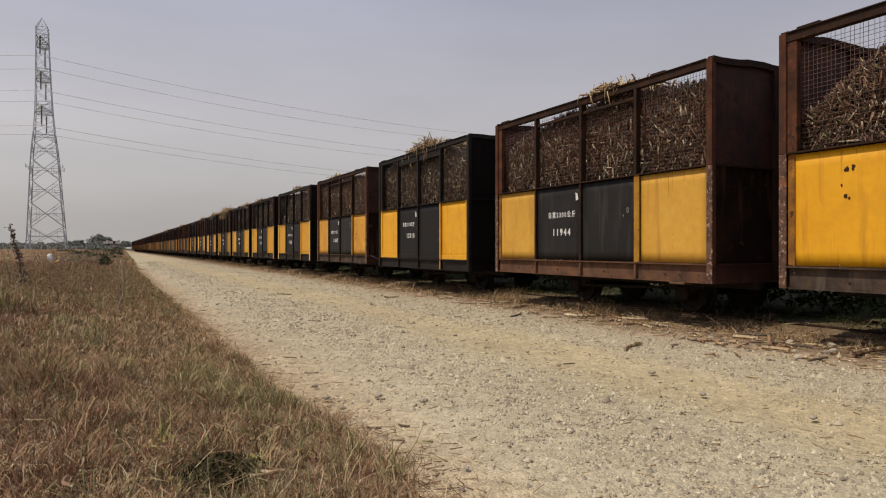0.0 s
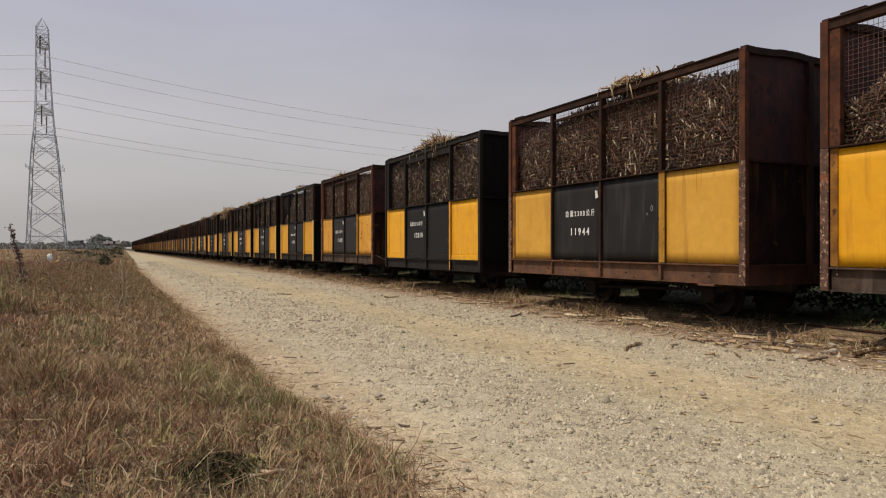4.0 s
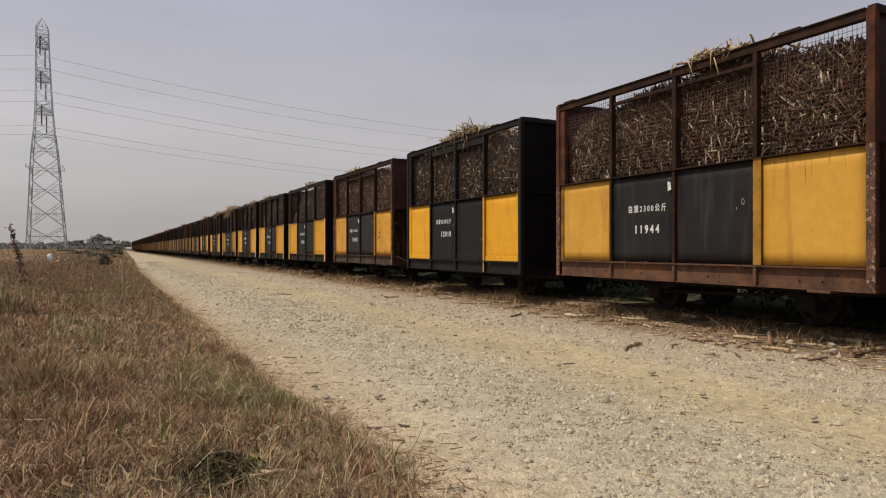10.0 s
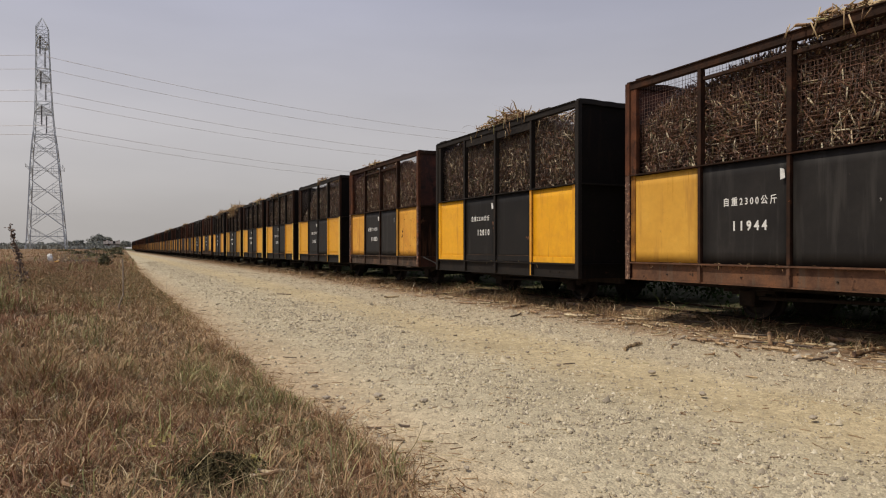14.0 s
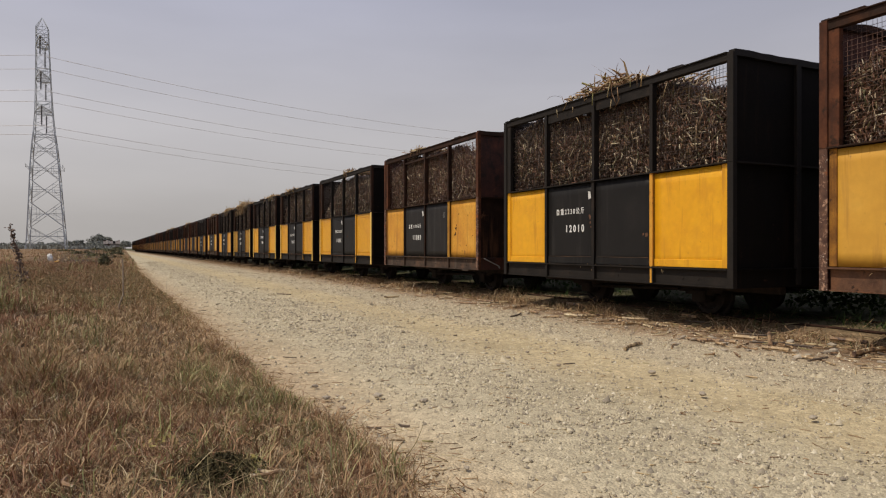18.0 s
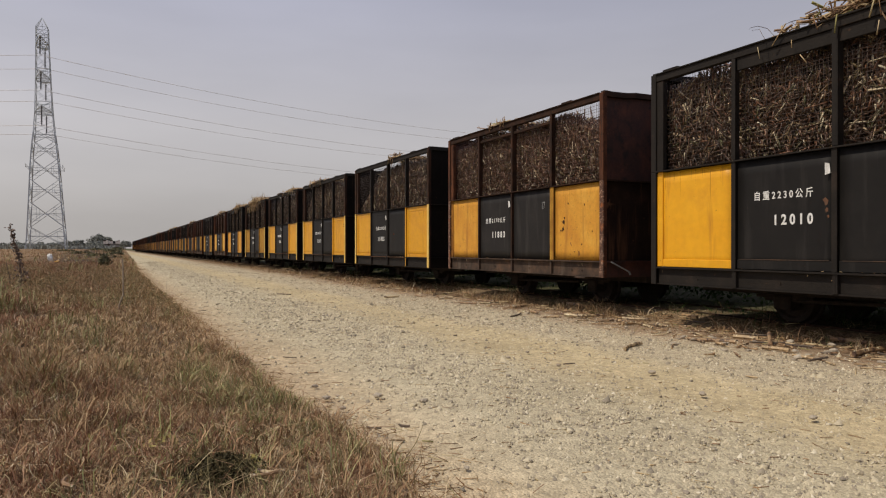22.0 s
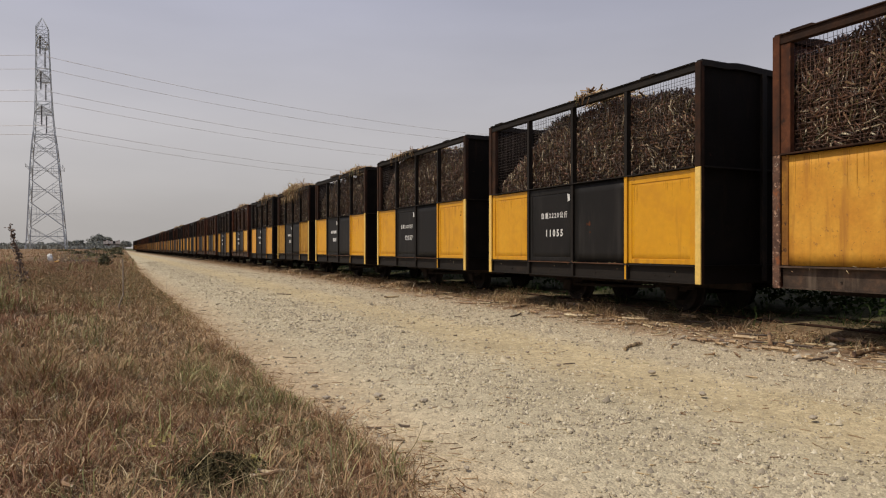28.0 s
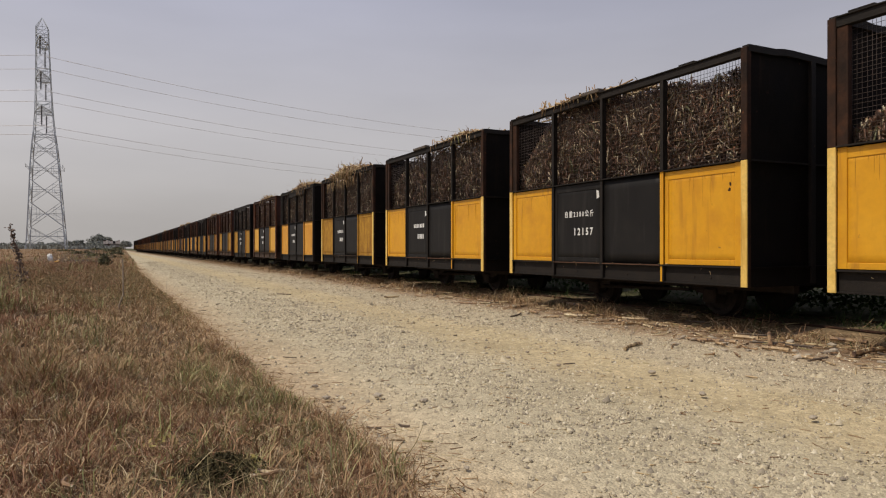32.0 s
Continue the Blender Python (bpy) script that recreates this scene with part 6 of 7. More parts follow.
zl = np.array([max(road_z(p, q), ground_z(p, q)) for p, q in zip(x, y)]) + 0.006
litter.append(prisms(np.stack([x, y, zl + rng.uniform(0, 0.02, n)], 1), w, rng.uniform(0.03, 0.17, n), rng.uniform(0.002, 0.008, n)))
n = 900
y = 1.6 + 14 * rng.uniform(size=n) ** 1.5
x = rng.uniform(1.0, 4.8, n)
w = np.stack([rng.normal(0, 1, n), rng.normal(0, 1, n), rng.normal(0, 0.05, n)], 1)
w /= np.linalg.norm(w, axis=1, keepdims=True)
zl = np.array([road_z(p, q) for p, q in zip(x, y)]) + 0.003
litter.append(prisms(np.stack([x, y, zl], 1), w, rng.uniform(0.015, 0.07, n), rng.uniform(0.001, 0.003, n)))
n = 3600
y = 1.4 + 30 * rng.uniform(size=n) ** 1.6
x = np.array([road_left(q) for q in y]) + np.abs(rng.normal(0, 0.15, n)) - 0.06
w = np.stack([rng.normal(0, 1, n), rng.normal(0, 1, n), rng.normal(0, 0.15, n)], 1)
w /= np.linalg.norm(w, axis=1, keepdims=True)
zl = np.array([max(road_z(p, q), ground_z(p, q)) for p, q in zip(x, y)]) + 0.004
litter.append(prisms(np.stack([x, y, zl], 1), w, rng.uniform(0.015, 0.10, n), rng.uniform(0.0007, 0.002, n)))
stuff("cane_litter", litter, CANE_DRY, "dry shredded cane trash strewn along the track", "litter")

# ---------------------------------------------------------------- gravel


def stones(rng, x, y, r):
    """Low angular stones: jittered octahedra, flattened and half sunk."""
    n = len(x)
    cube = np.array([(sx, sy, sz) for sx in (-1, 1) for sy in (-1, 1) for sz in (-1, 1)], float) * 0.62
    v = cube[None] + rng.normal(0, 0.20, (n, 8, 3))
    a = rng.uniform(0, 6.28, n)
    c, s = np.cos(a)[:, None], np.sin(a)[:, None]
    st = rng.uniform(0.7, 1.4, (n, 1))
    vx, vy = v[:, :, 0] * st, v[:, :, 1]
    v = np.stack([vx * c - vy * s, vx * s + vy * c, v[:, :, 2] * rng.uniform(0.45, 0.8, (n, 1))], 2) * r[:, None, None]
    z = np.array([road_z(px, py) for px, py in zip(x, y)])
    v += np.stack([x, y, z + r * 0.18], 1)[:, None, :]
    k = np.arange(n)[:, None] * 8
    q = np.concatenate([k + np.array([f]) for f in ((0, 1, 3, 2), (4, 6, 7, 5), (0, 4, 5, 1), (2, 3, 7, 6), (1, 5, 7, 3))])
    return v.reshape(-1, 3), q, k + np.array([[0, 2, 6]])


rng = np.random.default_rng(77)


def spread(n, far, power):
    y = 1.2 + far * rng.uniform(size=n) ** power
    x = np.where(rng.uniform(size=n) < 0.80, np.where(rng.uniform(size=n) < 0.55, rng.normal(2.0, 0.36, n), rng.normal(3.95, 0.42, n)), rng.uniform(0.95, 5.0, n))
    keep = (x > 0.98) & (x < 5.1)
    return x[keep], y[keep]


def pebbles(rng, x, y, r):
    """Small stones: five-cornered domes with an off-centre peak, sunk in the road."""
    n = len(x)
    a = rng.uniform(0, 6.28, (n, 1)) + np.arange(5)[None] * 1.2566 + rng.normal(0, 0.25, (n, 5))
    k = rng.uniform(0.7, 1.3, (n, 5)) * r[:, None]
    z = np.array([road_z(px, py) for px, py in zip(x, y)])[:, None]
    ring = np.stack([x[:, None] + np.cos(a) * k, y[:, None] + np.sin(a) * k * rng.uniform(0.6, 1, (n, 1)), z - 0.001 + 0.0 * a], 2)
    peak = np.stack([x + rng.normal(0, 0.35, n) * r, y + rng.normal(0, 0.35, n) * r, z[:, 0] + r * rng.uniform(0.7, 1.4, n)], 1)[:, None]
    b = np.arange(n)[:, None] * 6
    t = np.concatenate([b + np.array([[i, (i + 1) % 5, 5]]) for i in range(5)])
    return np.concatenate([ring, peak], 1).reshape(-1, 3), t[: n * 4], t[n * 4:]


xs, ys = spread(52000, 9, 1.15)
g1 = pebbles(rng, xs, ys, rng.gamma(2.0, 0.0014, len(xs)) + 0.0018)
xs, ys = spread(20000, 32, 1.1)
g2 = pebbles(rng, xs, ys, rng.gamma(2.0, 0.0026, len(xs)) + 0.003)
xs, ys = spread(9000, 9, 1.1)
g4 = stones(rng, xs, ys, rng.gamma(2.0, 0.0016, len(xs)) + 0.003)
xs, ys = spread(130, 9, 1.3)
g3 = stones(rng, xs, ys, rng.gamma(2.0, 0.0028, len(xs)) + 0.006)
stuff("gravel", [g1, g2], STONE, "loose grey and tan gravel scattered on the road", "gravel")
xs, ys = spread(15000, 44, 1.25)
far = ys > 6
g5 = stones(rng, xs[far], ys[far], rng.gamma(2.0, 0.0028, far.sum()) + 0.005)
stuff("coarse_gravel", [g3, g4, g5], STONE, "coarser angular grey stones among the gravel", "gravel")


def rock(k, x, y, r):
    bm = bmesh.new()
    bmesh.ops.create_icosphere(bm, subdivisions=2, radius=1)
    for vtx in bm.verts:
        d = 1 + 0.35 * noise.noise(vtx.co * 1.3 + Vector((k * 7.1, 0, 0))) + 0.12 * noise.noise(vtx.co * 4 + Vector((k, 3, 0)))
        vtx.co = Vector((vtx.co.x * r * 1.25 * d, vtx.co.y * r * d, vtx.co.z * r * 0.62 * d))
    ob = part("stone", bm, ROCK, None)
    ob.location = (x, y, 0.012 + r * 0.25)
    ob.rotation_euler = (0, 0, k * 1.7)
    tagged(ob, "grey stone lying loose on the gravel road", "stone", group="larger road stones")


for k, (x, y, r) in enumerate([(1.05, 3.89, 0.019), (1.28, 3.49, 0.026), (1.02, 3.56, 0.021), (1.09, 3.59, 0.012), (1.45, 3.27, 0.023), (1.42, 3.12, 0.011), (1.51, 3.06, 0.010), (1.03, 3.30, 0.017), (2.88, 2.78, 0.022), (4.44, 3.39, 0.040),
                               (4.25, 3.88, 0.026), (4.41, 3.80, 0.022), (4.15, 4.31, 0.032), (5.13, 3.99, 0.035), (5.28, 3.73, 0.034), (4.95, 3.48, 0.043), (2.12, 4.17, 0.017), (2.85, 4.48, 0.017), (2.58, 4.31, 0.016), (4.47, 4.16, 0.023),
                               (3.85, 4.07, 0.017), (3.32, 4.78, 0.014), (2.72, 3.89, 0.015), (1.67, 1.68, 0.013), (2.08, 2.87, 0.011), (1.15, 2.21, 0.012), (2.94, 2.17, 0.021), (3.09, 3.40, 0.025)]):
    rock(k, x, y, r * 0.85)

rng_r = random.Random(44)
for k in range(40):
    rock(40 + k, rng_r.gauss(4.62, 0.22), 2.9 + 2.6 * rng_r.random() ** 1.2, rng_r.uniform(0.010, 0.024))

# ---------------------------------------------------------------- grass and weeds
rng = np.random.default_rng(9)


def verge(n, y0, y1, power):
    y = y0 + (y1 - y0) * rng.uniform(size=n) ** power
    lo = -0.135 * y - 0.7
    hi = np.array([road_left(v) for v in y]) + 0.06
    x = lo + (hi - lo) * rng.uniform(size=n)
    return x, y, hi


def field(n, y0, y1, power, hmin, hmax, width, lean, zone="dry", curl=False):
    """Blades over part of the verge; each zone keeps to its own patches."""
    per = 14
    tx, ty, _ = verge(n // per, y0, y1, power)
    pick = rng.integers(0, len(tx), n)
    la = rng.uniform(0, 2 * np.pi, n)
    reach = np.abs(rng.normal(0, 1, n)) * width * 9
    x, y = tx[pick] + np.cos(la) * reach, ty[pick] + np.sin(la) * reach
    la = la + rng.normal(0, 1.3 if curl else 0.7, n)
    hi = np.array([road_left(v) for v in y]) + 0.06
    tall = rng.uniform(0.75, 1.25, len(tx))[pick]
    clump = np.array([wave(a, b, 1.5, 21) + 0.6 * wave(a, b, 4.2, 22) for a, b in zip(x, y)])
    broad = np.array([wave(a, b, 0.42, 61) + 0.5 * wave(a, b, 1.1, 62) for a, b in zip(x, y)])
    broad = broad + np.where((y > 4.0) & (y < 12), np.clip(-0.65 - x, -0.5, 0.5) * 0.9, 0.0)
    edge = np.clip((hi - x) / 0.35, 0.25, 1.0)
    jit = rng.normal(0, 0.12, n)
    green = clump * 0.6 - 0.12 + jit + 1.0 * np.exp(-((hi - x - 0.32) / 0.36) ** 2 - ((y - 3.6) / 1.1) ** 2) + np.where(y > 5, 0.12, 0.0)
    if zone == "green":
        keep = green > 0.30
    elif zone == "any":
        keep = edge > 0.4
    elif zone == "all":
        keep = (green > -0.1) & (x > -0.75 + jit)
    elif zone == "red":
        keep = (broad + jit + np.clip((hi - x - 0.9) * 0.25, -0.3, 0.3) > np.where(y < 5, -0.16, -0.04)) & (green < 0.55)
    else:
        keep = (broad + jit + np.clip((hi - x - 0.9) * 0.25, -0.3, 0.3) < 0.12) & (rng.uniform(size=n) < 0.45 + 0.6 * edge)
    keep &= (x < hi + 0.03) & (clump > -0.62) & (np.hypot(x - 0.32, (y - 2.32) * 0.5) > 0.135 + 0.08 * jit)
    h = tall * (hmin + (hmax - hmin) * np.clip(0.45 + 0.9 * clump + 0.3 * broad + rng.normal(0, 0.22, n), 0.05, 1.5)) * (0.30 + 0.70 * edge)
    h *= 1 + 0.45 * np.exp(-((x + 1.1) / 0.6) ** 2 - ((y - 8.2) / 1.3) ** 2) + 0.4 * np.exp(-((x + 0.5) / 0.35) ** 2 - ((y - 4.6) / 0.35) ** 2)
    pit = np.array([wave(a, b, 2.4, 71) + 0.5 * wave(a, b, 5.5, 72) for a, b in zip(x, y)])
    h *= np.clip(0.62 + 1.5 * pit, 0.30, 1.35) if curl else np.clip(0.75 + 0.8 * pit, 0.45, 1.25)
    keep &= (pit > -0.14) | (rng.uniform(size=n) < np.where(y < 5, 0.28, 0.45))
    if zone == "any":
        h = tall * rng.uniform(hmin, hmax, n)
        keep = (x < hi + 0.02) & (np.hypot(x - 0.32, (y - 2.32) * 0.5) > 0.13)
    h = h * (1 - 0.62 * np.exp(-((x - 0.31) / 0.20) ** 2 - ((y - 2.10) / 0.20) ** 2))
    x, y, h, la = x[keep], y[keep], h[keep], la[keep]
    z = np.array([ground_z(a, b) for a, b in zip(x, y)]) - 0.01
    return (curls if curl else blades)(rng, x, y, z, h, rng.uniform(0.5, 1.4, len(x)) * width, lean, la)


stuff("dry_grass", [field(60000, 1.2, 5.0, 1.0, 0.035, 0.12, 0.0029, 0.95, curl=True), field(64000, 1.2, 5.0, 1.0, 0.018, 0.06, 0.0029, 1.3, "any", True)], GRASS_DRY, "dry straw-brown grass curling close to the ground", "grass")
n = 8000
y = 2.1 + 8.5 * rng.uniform(size=n) ** 1.3
x = np.array([road_left(v) for v in y]) + rng.normal(-0.07, 0.065, n)
stuff("fringe_grass", [curls(rng, x, y, np.array([max(ground_z(a, b), road_z(a, b)) for a, b in zip(x, y)]) - 0.006, rng.uniform(0.015, 0.06, n), rng.uniform(0.0012, 0.003, n), 1.3, rng.uniform(0, 6.28, n))],
      GRASS_DRY, "short dry grass thinning out onto the road", "grass")
stuff("olive_grass", [field(34000, 1.2, 5.2, 1.0, 0.035, 0.115, 0.0029, 0.9, "all", True), field(9000, 5, 12, 1.0, 0.05, 0.17, 0.004, 1.0, "all")], GRASS_OLIVE, "dull olive grass mixed into the dry verge", "grass")
stuff("tan_grass", [field(26000, 3.0, 5.2, 1.0, 0.035, 0.115, 0.0036, 0.9, curl=True), field(2400, 1.2, 5.0, 1.0, 0.06, 0.14, 0.0032, 1.2, "any", True), field(58000, 4.5, 12, 1.0, 0.035, 0.115, 0.0036, 1.0, curl=True), field(20000, 4.5, 12, 1.0, 0.03, 0.075, 0.006, 1.3, "any", True), field(52000, 11, 34, 1.0, 0.08, 0.27, 0.008, 0.9),
                    field(42000, 30, 130, 1.2, 0.10, 0.24, 0.026, 0.9)], GRASS_TAN, "tan dry grass covering the field verge", "grass")
stuff("rusty_grass", [field(74000, 1.2, 5.0, 1.0, 0.035, 0.12, 0.0028, 0.95, "red", True), field(66000, 4.5, 12, 1.0, 0.035, 0.12, 0.0036, 1.0, "red", True), field(46000, 11, 34, 1.0, 0.08, 0.25, 0.008, 1.0, "red")],
      GRASS_RED, "matted reddish-brown dry grass in patches", "grass")
stuff("green_grass", [field(60000, 1.2, 5.5, 1.0, 0.05, 0.14, 0.0033, 0.8, "green", True), field(900, 1.2, 5.0, 1.0, 0.07, 0.15, 0.0034, 0.9, "any", True), field(26000, 5, 16, 1.0, 0.08, 0.24, 0.006, 0.8, "green"), field(8000, 16, 60, 1.0, 0.12, 0.36, 0.02, 0.8, "green")],
      GRASS_GREEN, "half-green grass tufts along the road edge", "grass")
n = 9000
y = rng.uniform(150, 262, n)
x = -0.17 * y - 8 + (0.17 * y + 8.5) * rng.uniform(0, 1, n)
stuff("far_green_crop", [blades(rng, x, y, np.array([ground_z(a, b) for a, b in zip(x, y)]) - 0.02, rng.uniform(0.4, 1.1, n), rng.uniform(0.1, 0.3, n), 0.7)], HAZED_FOLIAGE, "grey-green crop across the field, haze put into its colour", "crop")
n = 14000
y = -9 + 40 * rng.uniform(size=n) ** 0.9
lo = np.where(y < 1.2, road_left(0) - 0.05, -0.135 * y - 0.7)
x = lo - 9 * rng.uniform(size=n) ** 1.2
near_y = rng.uniform(-5, 2.2, 34000)
near_x = road_left(0) + 0.03 - 4.5 * rng.uniform(size=34000) ** 1.3
k = (near_y < 1.25) | (near_x < -0.135 * near_y - 0.65)
near_x, near_y = near_x[k], near_y[k]
near_grass = blades(rng, near_x, near_y, np.array([ground_z(a, b) for a, b in zip(near_x, near_y)]) - 0.008, rng.uniform(0.03, 0.10, len(near_x)), rng.uniform(0.003, 0.007, len(near_x)), 1.1)
stuff("field_grass", [near_grass, blades(rng, x, y, np.array([ground_z(a, b) for a, b in zip(x, y)]) - 0.01, rng.uniform(0.05, 0.16, n), rng.uniform(0.006, 0.016, n), 1.1)], GRASS_DRY, "brown dry grass over the rest of the field", "grass")
x, y, hi = verge(1500, 1.4, 14, 1.0)
z = np.array([ground_z(a, b) for a, b in zip(x, y)]) + 0.05
w = np.stack([rng.normal(0, 1, 1500), rng.normal(0, 1, 1500), rng.normal(0, 0.35, 1500)], 1)
w /= np.linalg.norm(w, axis=1, keepdims=True)
stuff("straw", [prisms(np.stack([x, y, z + rng.uniform(0, 0.05, 1500)], 1), w, rng.uniform(0.04, 0.13, 1500), rng.uniform(0.0006, 0.0013, 1500))], CANE_DRY, "loose pale straw lying across the grass", "straw")

x, y, hi = verge(150000, 8.5, 26, 1.0)
c = np.array([wave(a, b, 0.55, 51) + 0.7 * wave(a, b, 1.7, 52) for a, b in zip(x, y)])
band = np.exp(-((y - 14.5) / 5.2) ** 4)
k = c + rng.normal(0, 0.10, len(x)) + 0.34 * band > 0.22
x, y, c, hi, band = x[k], y[k], c[k], hi[k], band[k]
h = np.clip(0.10 + 0.30 * c + 0.12 * band, 0.06, 0.40) * np.clip((hi - x) / 0.5, 0.2, 1.0)
z = np.array([ground_z(a, b) for a, b in zip(x, y)]) + h * rng.uniform(0.1, 1, len(x)) ** 0.7
near, far = y < 12, y >= 12
stuff("verge_weeds", [leaf_cloud(rng, np.stack([x, y, z], 1)[near], 0.008), leaf_cloud(rng, np.stack([x, y, z], 1)[far], 0.010)], OLIVE, "low olive-brown leafy weeds among the dry grass", "weeds")
# a dark hollow of broad-leaved weeds by the road, its shadow put in their colour
n = 4200
a, r = rng.uniform(0, 6.28, n), np.abs(rng.normal(0, 0.62, n))
x, y = 0.33 + 0.155 * r * np.cos(a) * (1 + 0.3 * np.sin(3 * a)), 2.37 + 0.22 * r * np.sin(a)
stuff("broadleaf_weeds", [leaf_cloud(rng, np.stack([x, y, 0.012 + rng.uniform(0, 0.11, n) * np.exp(-r * r)], 1), 0.0075)], HOLLOW, "small matted weed clump, shadow put into its dark colour", "weeds")
n = 420
a, r = rng.uniform(0, 6.28, n), np.sqrt(rng.uniform(0, 1, n))
x, y = 0.32 + 0.15 * r * np.cos(a), 2.32 + 0.26 * r * np.sin(a)
stuff("hollow_grass", [curls(rng, x, y, np.array([ground_z(p, q) for p, q in zip(x, y)]) - 0.005, rng.uniform(0.03, 0.10, n), rng.uniform(0.0015, 0.0035, n), 1.1, rng.uniform(0, 6.28, n))],
      GRASS_OLIVE, "thin olive grass blades over the dark weed clump", "grass")

# pale yellowing leaves among the grass
n = 150
a, r = rng.uniform(0, 6.28, n), np.abs(rng.normal(0, 1, n))
x, y = 0.15 + 0.13 * r * np.cos(a), 2.68 + 0.16 * r * np.sin(a)
x[-8:], y[-8:] = 0.42 + rng.normal(0, 0.012, 8), 2.33 + rng.normal(0, 0.012, 8)
stuff("yellowing_weeds", [leaf_cloud(rng, np.stack([x, y, 0.05 + rng.uniform(0.0, 0.08, n)], 1), 0.009)], YELLOWING, "pale yellow-green wilting leaves in the grass", "weeds")


def tangle(n, x0, sx, y1, hmin, hmax, width, y0=1.0):
    y = y0 + y1 * rng.uniform(size=n) ** 1.3
    x = x0 + rng.normal(0, sx, n)
    c = np.array([wave(a, b, 1.8, 31) for a, b in zip(x, y)])
    k = c + 0.5 * np.array([wave(a, b, 6.0, 33) for a, b in zip(x, y)]) > -0.06
    x, y, c = x[k], y[k], c[k]
    return curls(rng, x, y, np.full(len(x), 0.01), hmin + (hmax - hmin) * np.clip(0.3 + 1.2 * c + rng.normal(0, 0.35, len(x)), 0, 1.3), rng.uniform(0.5, 1.3, len(x)) * width, 1.6, rng.uniform(0, 6.28, len(x)))


stuff("trackside_dry_grass", [tangle(6000, 5.62, 0.16, 16, 0.03, 0.11, 0.0045), tangle(2500, 5.65, 0.20, 45, 0.03, 0.11, 0.012), tangle(4000, 5.82, 0.09, 14, 0.04, 0.14, 0.005), tangle(2200, 5.36, 0.17, 12, 0.02, 0.08, 0.004), tangle(2600, 5.22, 0.08, 9, 0.05, 0.16, 0.004), tangle(11000, 5.98, 0.34, 20, 0.03, 0.10, 0.006), tangle(9000, 5.35, 0.26, 34, 0.03, 0.13, 0.009, 11.0)], GRASS_DRY, "curled dry brown grass beside the rails", "grass")
stuff("trackside_green_grass", [tangle(3500, 5.75, 0.22, 14, 0.03, 0.12, 0.006), tangle(6500, 6.3, 0.36, 26, 0.05, 0.18, 0.008)], WEED, "short green weeds growing between the rails", "grass")

n = 42000
y = 0.5 + 34 * rng.uniform(size=n) ** 1.3
x = 7.2 + np.abs(rng.normal(0, 1.3, n))
c = np.array([wave(a, b, 0.9, 41) for a, b in zip(x, y)])
top = np.clip(0.22 + 0.35 * (x - 7.1), 0, 0.65) * (1 + 0.7 * c) + 0.05
z = np.array([ground_z(a, b) for a, b in zip(x, y)]) + top * rng.uniform(0, 1, n) ** 0.6
pz = np.stack([x, y, z], 1)
stuff("weed_bank", [leaf_cloud(rng, pz, 0.036)], WEED, "dark green leafy weeds behind the track", "weeds")

# ---------------------------------------------------------------- engine at the far end


def engine():
    root = new("diesel_engine")
    part("body", boxes((-0.9, 0.9, -2.1, 0.6, 0.45, 1.55), bevel=0.06), LOCO, root)
    part("cab", boxes((-1.0, 1.0, 0.62, 2.0, 0.45, 2.15), bevel=0.05), LOCO, root)
    part("roof", boxes((-1.08, 1.08, 0.52, 2.1, 2.152, 2.22), bevel=0.02), IRON, root)
    part("buffer_beam", boxes((-1.0, 1.0, -2.35, -2.11, 0.3, 0.62), bevel=0.02), YELLOW, root)
    for ax in (-0.9, 0.9):
        for s in (-1, 1):
            bm = bmesh.new()
            lathe(bm, [(s * 0.345, 0.3), (s * 0.37, 0.3), (s * 0.375, 0.28), (s * 0.46, 0.275)], ax, 0.28, 20)
            part("wheel", bm, IRON, root)
    return tagged(root, "small dark diesel engine coupled behind the last wagon", "locomotive")


ENGINE_Y = NEAR_ENDS[-1] + 2 * HALF_L + 3.0
ENGINE = engine()

# ---------------------------------------------------------------- bird


def bird():
    root = new("bird")
    bm = bmesh.new()
    bmesh.ops.create_icosphere(bm, subdivisions=2, radius=1)
    for vtx in bm.verts:
        k = vtx.co.y
        s = 0.034 * (1 - 0.35 * max(0, -k))
        vtx.co = Vector((vtx.co.x * s, k * 0.11, vtx.co.z * s * 0.9))
    for fc in bm.faces:
        fc.smooth = True
    part("body", bm, FEATHER, root)
    bm = bmesh.new()
    vs = [bm.verts.new(p) for p in ((-0.012, -0.07, 0), (0.012, -0.07, 0), (0.035, -0.17, 0.004), (0, -0.14, 0.004), (-0.035, -0.17, 0.004))]
    bm.faces.new(vs)
    thicken(bm, 0.004)
    part("tail", bm, FEATHER, root)
    wings = []
    for s in (-1, 1):
        bm = bmesh.new()
        pts = [(0, 0.05, 0), (s * 0.10, 0.08, 0.008), (s * 0.20, 0.045, 0.006), (s * 0.32, -0.05, 0), (s * 0.18, -0.03, 0.002), (s * 0.09, -0.05, 0.002), (0, -0.06, 0)]
        bm.faces.new([bm.verts.new(p) for p in pts])
        thicken(bm, 0.005)
        wings.append(part("wing", bm, FEATHER, root))
    tagged(root, "small dark swallow-like bird in flight", "bird")
    return root, wings


BIRD, WINGS = bird()

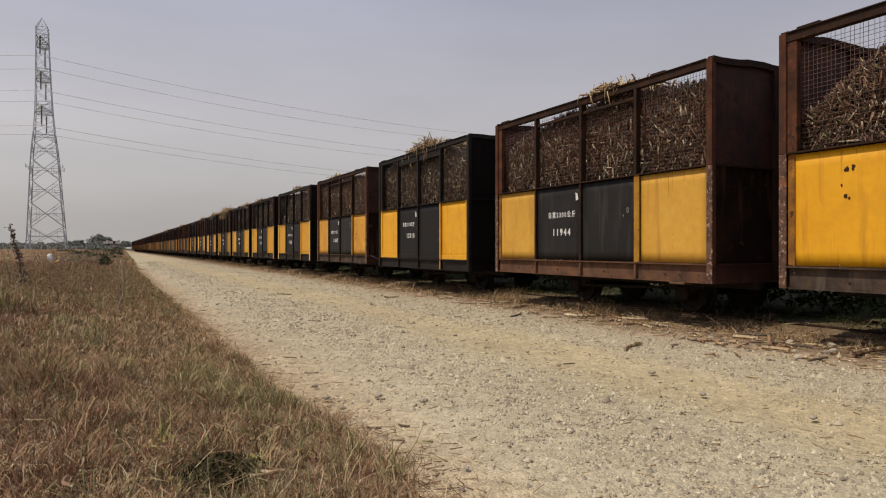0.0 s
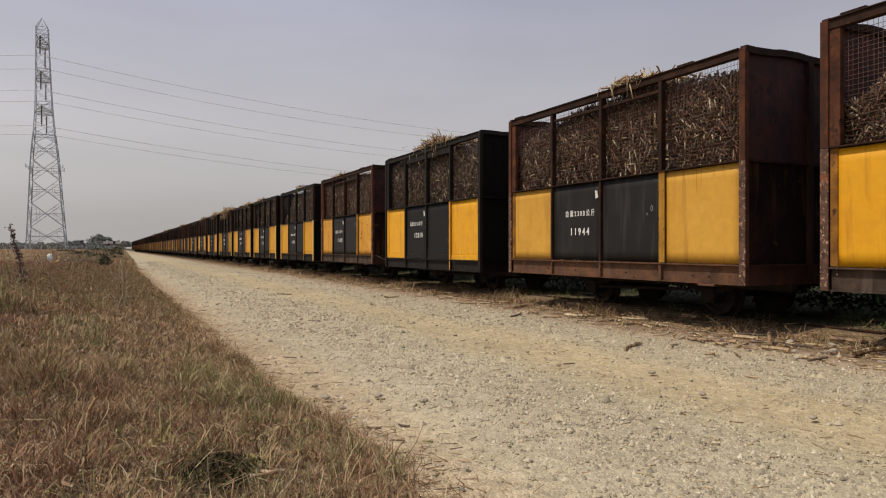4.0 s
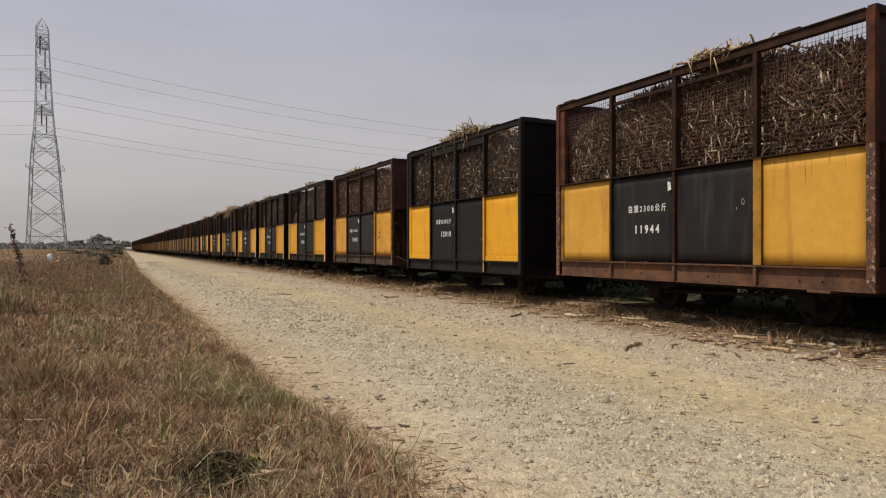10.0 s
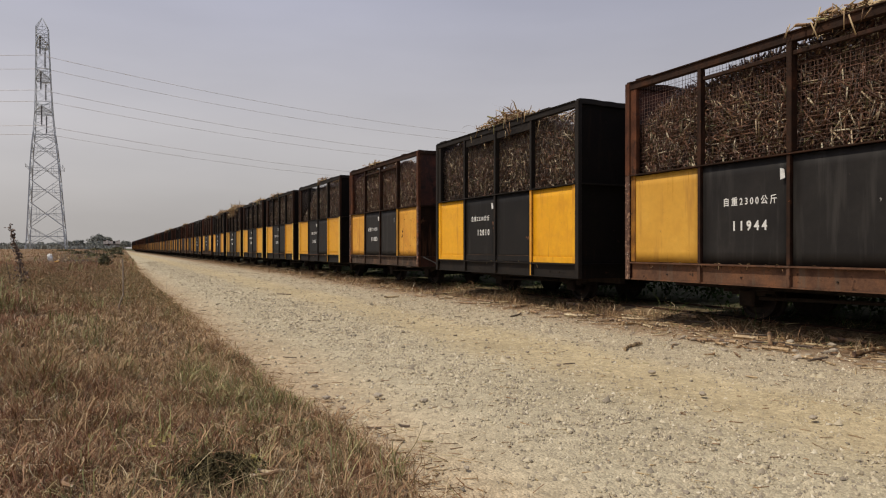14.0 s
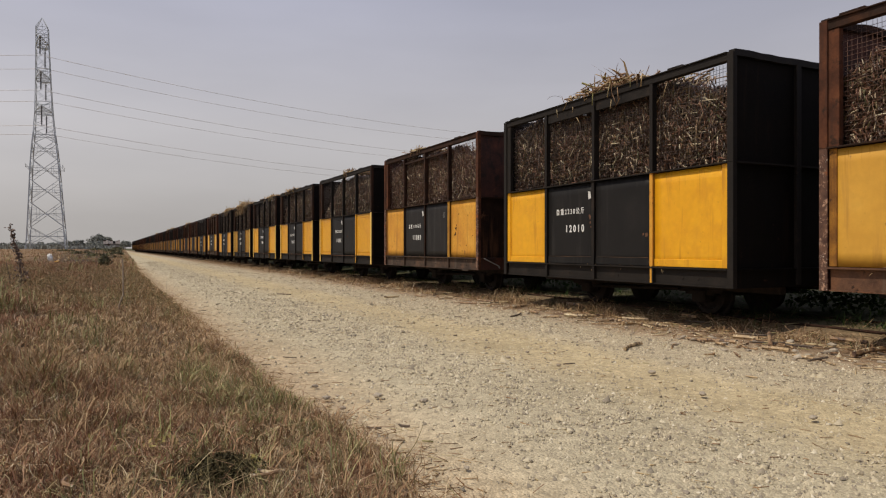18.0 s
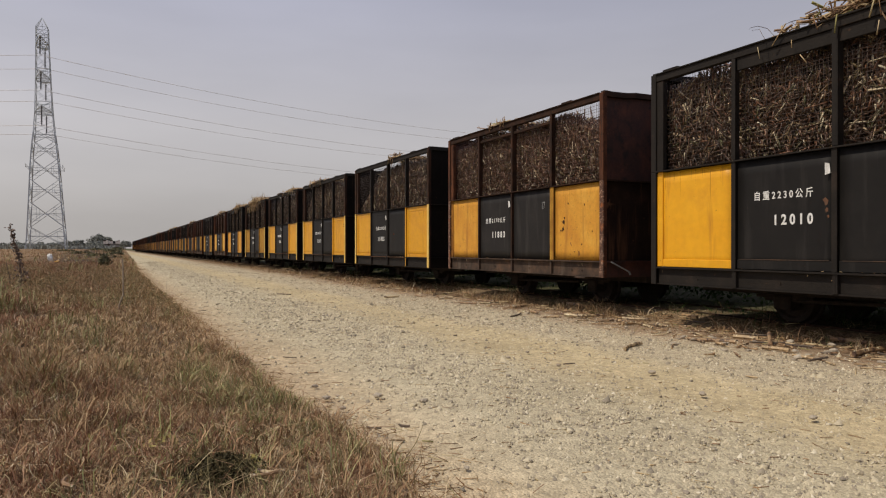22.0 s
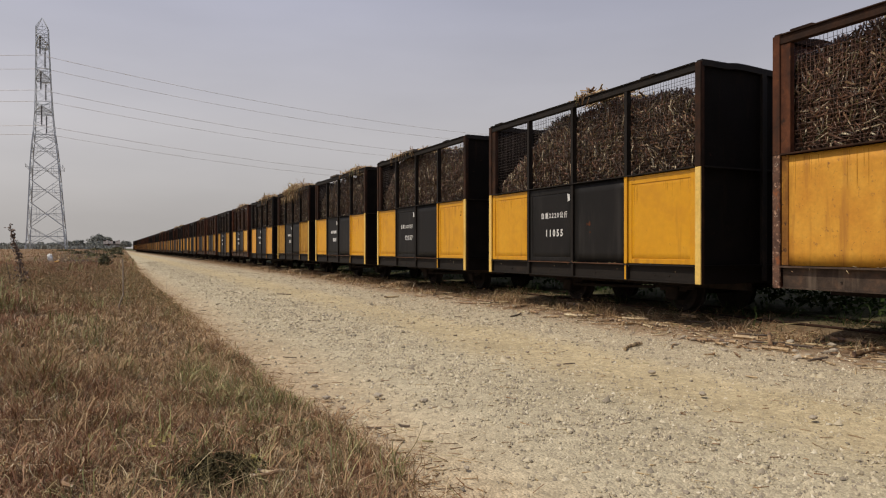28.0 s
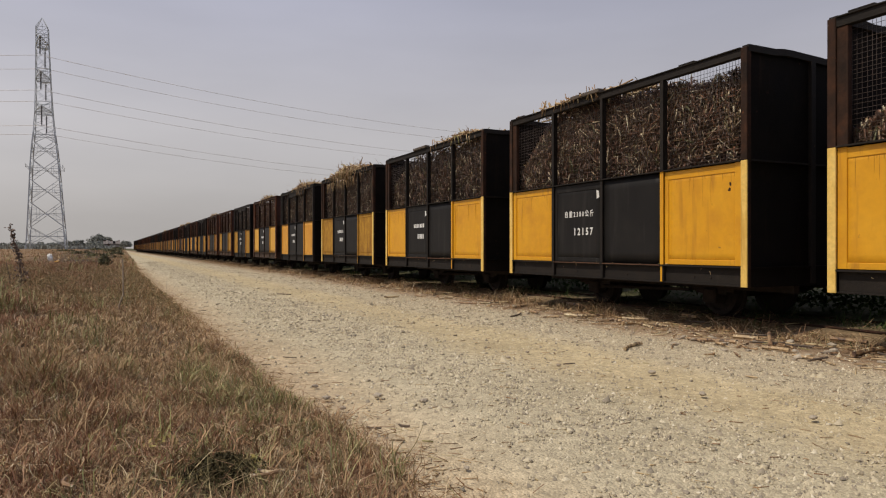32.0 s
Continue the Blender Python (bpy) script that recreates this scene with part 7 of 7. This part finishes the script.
# ---------------------------------------------------------------- movement
# how far the train has rolled towards the eye, in metres
ROLLED = [(0.0, 0.0), (1.0, 0.0), (2.0, 0.002), (2.3, 0.012), (2.6, 0.070), (3.0, 0.159), (3.5, 0.268), (4.5, 0.469), (5.5, 0.663), (6.0, 0.757), (7.0, 0.945), (8.0, 1.126), (9.0, 1.313), (10.0, 1.516),
          (11.0, 1.745), (12.0, 2.026), (13.0, 2.374), (14.0, 2.803), (15.0, 3.315), (16.0, 3.885), (17.0, 4.470), (18.0, 5.075), (19.0, 5.735), (20.0, 6.452), (21.0, 7.212), (22.0, 8.035),
          (23.0, 8.925), (24.0, 9.880), (25.0, 10.895), (26.0, 11.960), (27.0, 13.075), (28.0, 14.235), (29.0, 15.480), (30.0, 16.795), (31.0, 18.145), (32.0, 19.564)]


def rolled(t):
    for (a, da), (b, db) in zip(ROLLED, ROLLED[1:]):
        if t <= b:
            return da + (db - da) * (t - a) / (b - a)
    return ROLLED[-1][1]


def motions():
    for k, (w, load, y, style) in enumerate(TRAIN):
        for thing in (w, load):
            walk(thing, [(t, pose(TRACK_X, y + HALF_L * w.scale.y - d, RAIL_TOP)) for t, d in ROLLED])

    walk(ENGINE, [(t, pose(TRACK_X, ENGINE_Y - d, RAIL_TOP)) for t, d in ROLLED])
    # wheels turn as the wagons roll
    for k, (w, load, y, style) in enumerate(TRAIN[1:11]):
        for hub in [o for o in w.children if o.name.startswith("wheelset")]:
            ax = hub.location.y
            rows, t = [], 0.0
            while t < 32.01:
                rows.append((t, pose(0, ax, 0.225) @ Matrix.Rotation(rolled(t) / 0.225, 4, "X")))
                t += 0.4 if t < 9 else (0.2 if t < 24 else 0.1)
            if rows[-1][0] < 31.99:
                rows.append((32.0, pose(0, ax, 0.225) @ Matrix.Rotation(rolled(32.0) / 0.225, 4, "X")))
            walk(hub, rows)
    # the bird comes from behind the eye, swoops over the verge and away along the road
    path = [(0.0, (-9, -60, 30)), (20.0, (-7, -40, 22)), (29.5, (-3, -14, 9)), (30.3, (-1.3, 2.0, 4.6)), (30.6, (-0.69, 6.98, 3.73)), (30.8, (-0.52, 8.9, 3.3)), (30.9, (-0.35, 10.14, 3.05)), (31.0, (-0.12, 12.25, 2.82)),
            (31.1, (0.35, 14.24, 2.6)), (31.2, (0.85, 16.77, 2.24)), (31.3, (1.49, 19.24, 1.81)), (31.4, (2.3, 22.25, 1.45)), (31.6, (4.1, 27.5, 1.05)), (32.0, (4.3, 41.0, 1.1))]
    rows = []
    for k, (t, p) in enumerate(path):
        a, b = path[max(k - 1, 0)][1], path[min(k + 1, len(path) - 1)][1]
        yaw = math.degrees(math.atan2(-(b[0] - a[0]), b[1] - a[1]))
        bank = {31.0: 39, 31.2: 24, 31.1: 5}.get(t, 8)
        rows.append((t, pose(*p, -8, bank, yaw)))
    walk(BIRD, rows)
    beats = [(0.0, 10), (29.5, 10), (30.3, 10), (30.6, 20), (30.8, -10), (30.9, 18), (31.0, -32), (31.1, 8), (31.2, 38), (31.3, 20), (31.4, -20), (31.6, 20), (32.0, -10)]
    for s, wing in zip((-1, 1), WINGS):
        walk(wing, [(t, pose(0, 0, 0, 0, -s * a, 0)) for t, a in beats])


motions()
